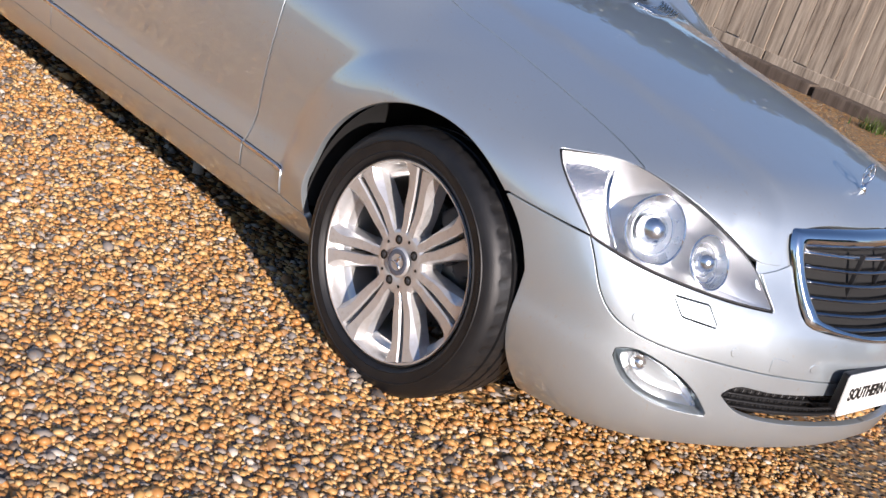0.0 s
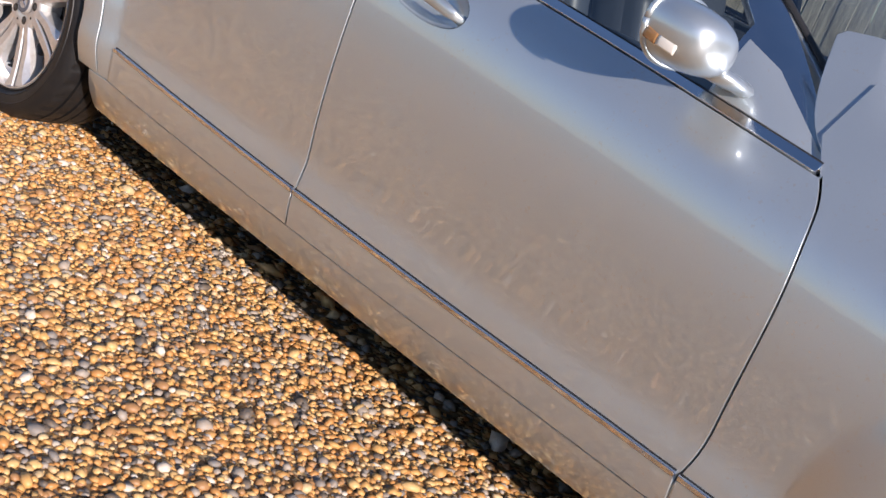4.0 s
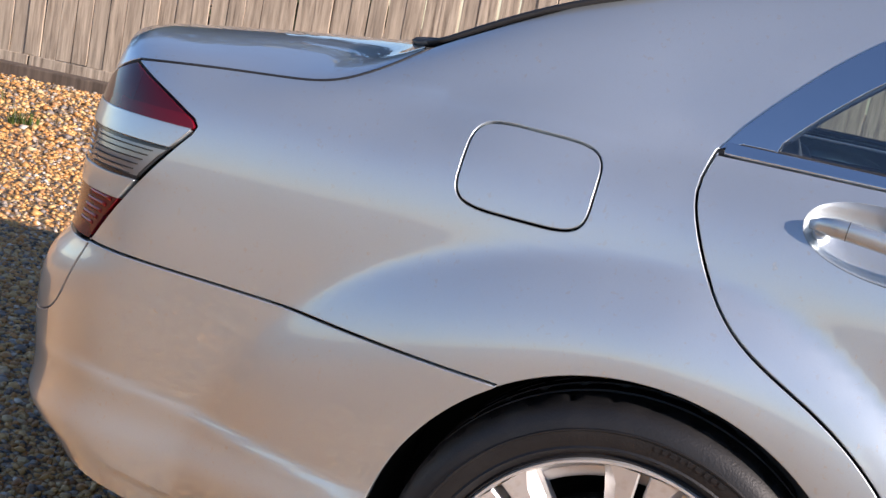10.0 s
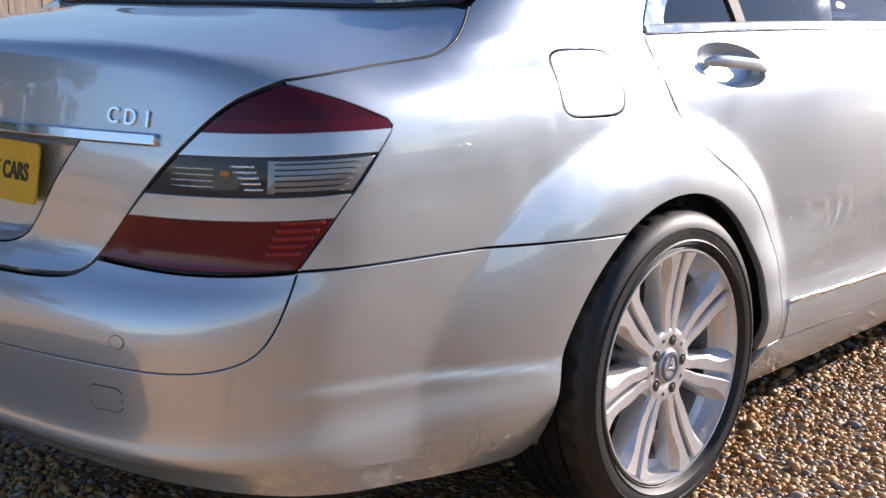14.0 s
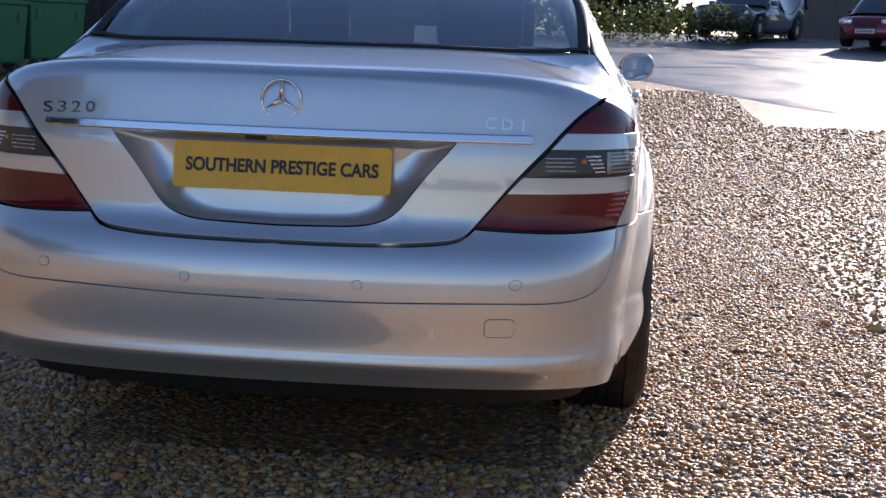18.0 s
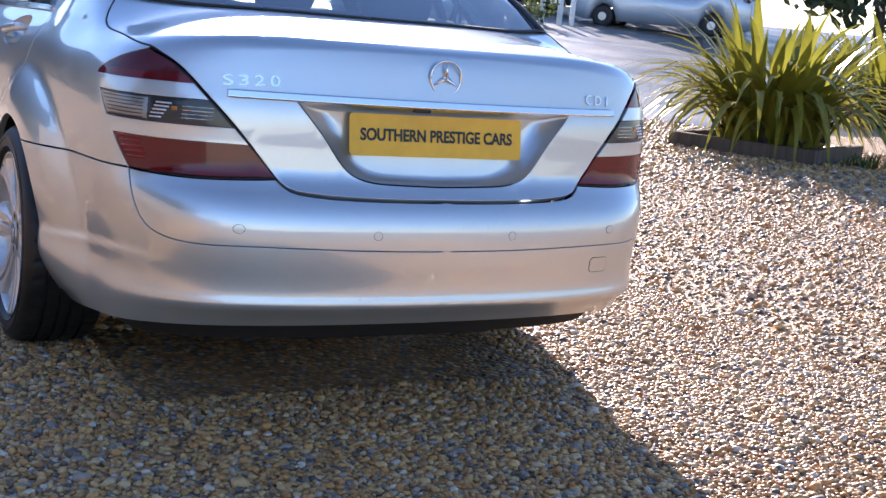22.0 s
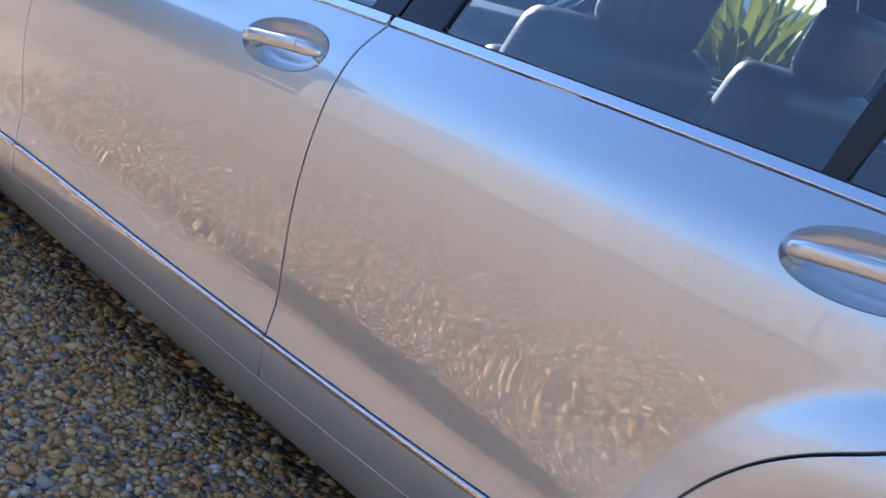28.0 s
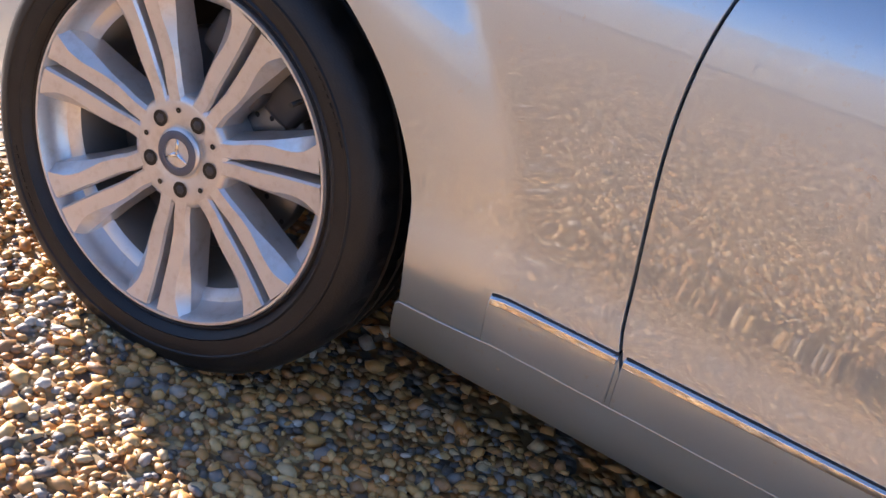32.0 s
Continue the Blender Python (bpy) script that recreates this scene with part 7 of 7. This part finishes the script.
    bm.from_mesh(mesh_of("tmp", verts, faces, [paint.m, GLOSSBLACK], slots=slots))
    bmesh.ops.recalc_face_normals(bm, faces=bm.faces[:])
    me = bpy.data.meshes.new("cabin")
    bm.to_mesh(me)
    bm.free()
    me.materials.append(paint.m)
    me.materials.append(Mat("car_window", (0.05, 0.07, 0.08), 0.05, 0.0, Coat_Weight=1.0).m)
    part("cabin", me, None, c)
    tv, tf = lathe([(0.12, 0.09), (0.2, 0.1), (0.29, 0.1), (0.31, 0.07), (0.31, -0.09), (0.2, -0.1)], 28)
    rv, rf2 = lathe([(0.001, 0.085), (0.08, 0.08), (0.17, 0.075), (0.205, 0.095), (0.21, 0.09)], 28)
    tm, rm = mesh_of("tyre", tv, tf, RUBBER), mesh_of("rim", rv, rf2, ALLOY)
    for h in hubs:
        for s in (1, -1):
            w = part("wheel", tm, None, c)
            w.matrix_basis = pose(h, s * (W - 0.12), 0.31, 0, 0, 0 if s > 0 else 180)
            part("rim", rm, None, w)
    for s in (1, -1):
        part("headlight", box_bm((0.16, 0.34, 0.15), (L * 0.93, s * W * 0.68, tall * 0.43), 0.05, 3), REFLECT, c)
        part("rear_light", box_bm((0.08, 0.3, 0.16), (-L * 0.965, s * W * 0.68, tall * 0.5), 0.03, 2), RED, c)
        part("door_mirror", box_bm((0.1, 0.18, 0.13), (0.3 * L, s * (W + 0.03), tall * 0.64), 0.04, 3), paint.m, c)
        part("door_handle", box_bm((0.16, 0.03, 0.03), (-0.12 * L, s * (W + 0.005), tall * 0.53), 0.01, 2), paint.m, c)
    part("grille", box_bm((0.05, W * 0.75, 0.12), (L * 0.985, 0, tall * 0.37), 0.02, 2), BLACK, c)
    part("air_intake", box_bm((0.05, W * 1.1, 0.08), (L * 0.985, 0, tall * 0.2), 0.02, 2), BLACK, c)
    pl = part("number_plate", box_bm((0.02, 0.5, 0.11), (L * 1.0, 0, tall * 0.27), 0.004, 1), WHITE, c)
    for k in range(7):
        part("plate_bar", box_bm((0.006, 0.035, 0.06), (L * 1.0 + 0.012, -0.2 + 0.065 * k, tall * 0.27), 0.0), INK, pl)
    return c


def parked(x, y, turn):
    z = float(ground_height(x, y)) + 0.012
    return Matrix.Translation((x, y, z)) @ Matrix.Rotation(radians(turn), 4, "Z")


stations_car("silver_saloon", "silver saloon parked on the tarmac facing the gravel", parked(20.6, -10.4, 134), (0.42, 0.44, 0.48), 4.5, 1.73, 1.43, "saloon")
stations_car("red_hatchback", "small dark red hatchback parked on the tarmac", parked(31.6, -8.9, 148), (0.22, 0.02, 0.035), 3.55, 1.63, 1.49, "hatch")
stations_car("grey_estate", "dark grey estate car parked beside a red one", parked(34.0, -5.6, 150), (0.12, 0.125, 0.13), 4.6, 1.8, 1.55, "estate")
stations_car("white_van", "white panel van parked under the trees", parked(26.5, -21.8, 40), (0.62, 0.66, 0.72), 5.2, 1.95, 2.2, "van")
stations_car("dark_saloon", "dark car parked beyond the shrubs", parked(31.5, -19.5, 60), (0.06, 0.07, 0.08), 4.4, 1.75, 1.45, "saloon")

# painted lines on the tarmac
LINE = make_plastic("worn_white_line", (0.45, 0.44, 0.4), 0.6)
for x0, y0, x1, y1 in ((20.0, 3.5, 23.5, -4.0), (23.5, 4.5, 27.0, -3.0), (12.2, -7.4, 15.5, -9.0)):
    n = 12
    vs, fs = [], []
    d = Vector((x1 - x0, y1 - y0, 0)).normalized().cross(Vector((0, 0, 1))) * 0.05
    for k in range(n):
        x, y = x0 + (x1 - x0) * k / (n - 1), y0 + (y1 - y0) * k / (n - 1)
        z = float(ground_height(x, y)) + 0.03
        vs += [(x + d.x, y + d.y, z), (x - d.x, y - d.y, z)]
    fs = [(2 * k, 2 * k + 1, 2 * k + 3, 2 * k + 2) for k in range(n - 1)]
    tagged(part("parking_line", mesh_of("parking_line", vs, fs, LINE)), "worn white painted line on tarmac", "road marking", kind="structure")


# strap-leaved plants in a timber-edged bed
def blade_mesh(length, bend, wide, seed):
    r = random.Random(seed)
    verts, n = [], 9
    twist = r.uniform(-0.5, 0.5)
    for j in range(n):
        t = j / (n - 1)
        a = bend * t ** 1.6
        x = length * (t * math.sin(a * 0.62))
        z = length * t * math.cos(a * 0.72)
        w = wide * (0.55 + 0.9 * t if t < 0.4 else 0.91 * (1 - ((t - 0.4) / 0.6) ** 2.2)) + 0.0008
        c, s = math.cos(twist * t), math.sin(twist * t)
        verts += [(x + w * s, w * c, z), (x, 0, z - 0.3 * w), (x - w * s, -w * c, z)]
    faces = [(3 * j + k, 3 * j + k + 1, 3 * j + k + 4, 3 * j + k + 3) for j in range(n - 1) for k in range(2)]
    return mesh_of("leaf", verts, faces, BLADE)


blades = [blade_mesh(1.0, 0.35 + 0.17 * k, 0.028 + 0.003 * (k % 3), 40 + k) for k in range(9)]


def strap_plant(x, y, tall, wide, count, seed, label):
    p = thing("strap_leaf_plant", label, "plant", pose(x, y, float(ground_height(x, y))), "strap-leaved plants")
    r = random.Random(seed)
    for k in range(count):
        lean = r.random() ** 0.75
        h = tall * r.uniform(0.62, 1.12) * (1.0 - 0.15 * lean)
        a = r.uniform(0, 360)
        q = wide * 0.27 * math.sqrt(r.random())
        b = part("leaf", blades[min(8, int(lean * 9))], None, p)
        b.matrix_basis = pose(q * math.cos(radians(a)), q * math.sin(radians(a)), 0.06, 0, 3 + 21 * lean, a + r.uniform(-35, 35)) @ Matrix.Diagonal((h, 1.2 * h, h, 1))
    tagged(part("crown_base", crown_mesh("crown_base", [(0, 0, 0.2, wide * 0.28)], 300, 0.09, BARK, seed), None, p), "dry brown leaf bases", kind="stuff")


strap_plant(6.0, -7.68, 1.6, 1.9, 298, 51, "large yellow-green strap-leaved plant in a timber-edged bed")
strap_plant(9.6, -13.2, 1.7, 1.8, 170, 52, "tall green strap-leaved plant beyond the bed")
strap_plant(12.6, -15.6, 1.5, 1.7, 130, 53, "green strap-leaved plant at the end of the row")
for (x, y), l, a in (((5.75, -7.07), 1.55, 26.6), ((6.74, -7.42), 1.4, -63.4), ((5.44, -8.07), 1.4, -63.4)):
    sl = tagged(part("bed_edging", box_bm((l, 0.1, 0.15), (0, 0, 0), 0.012, 2), SLEEPER), "dark timber edging round a planting bed", "edging", "bed edging")
    sl.matrix_basis = pose(x, y, 0.07, 0, 0, a)


# green waste containers by the barn
GREENBIN = make_plastic("green_container", (0.02, 0.16, 0.07), 0.45)
for k in range(3):
    x, y = 15.2 + 1.1 * k, 9.6 - 0.55 * k
    b = thing("waste_container", "green wheeled waste container standing by the barn", "container", pose(x, y, float(ground_height(x, y)), 0, 0, -27), "containers by the barn")
    bm = box_bm((1.15, 0.95, 0.95), (0, 0, 0.68), 0.04, 2)
    for v in bm.verts:
        v.co.x *= 0.9 + 0.12 * v.co.z
        v.co.y *= 0.85 + 0.16 * v.co.z
    part("tub", bm, GREENBIN, b)
    part("lid", box_bm((1.22, 1.06, 0.07), (0, 0, 1.19), 0.025, 2), GREENBIN, b)
    for sx in (-0.42, 0.42):
        part("pocket", box_bm((0.08, 1.02, 0.14), (sx, 0, 0.95), 0.01, 1), GREENBIN, b)
        for sy in (-0.34, 0.34):
            w = rod_bm((sx, sy - 0.03, 0.1), (sx, sy + 0.03, 0.1), 0.1, None, 16)
            part("castor", w, BLACK, b)
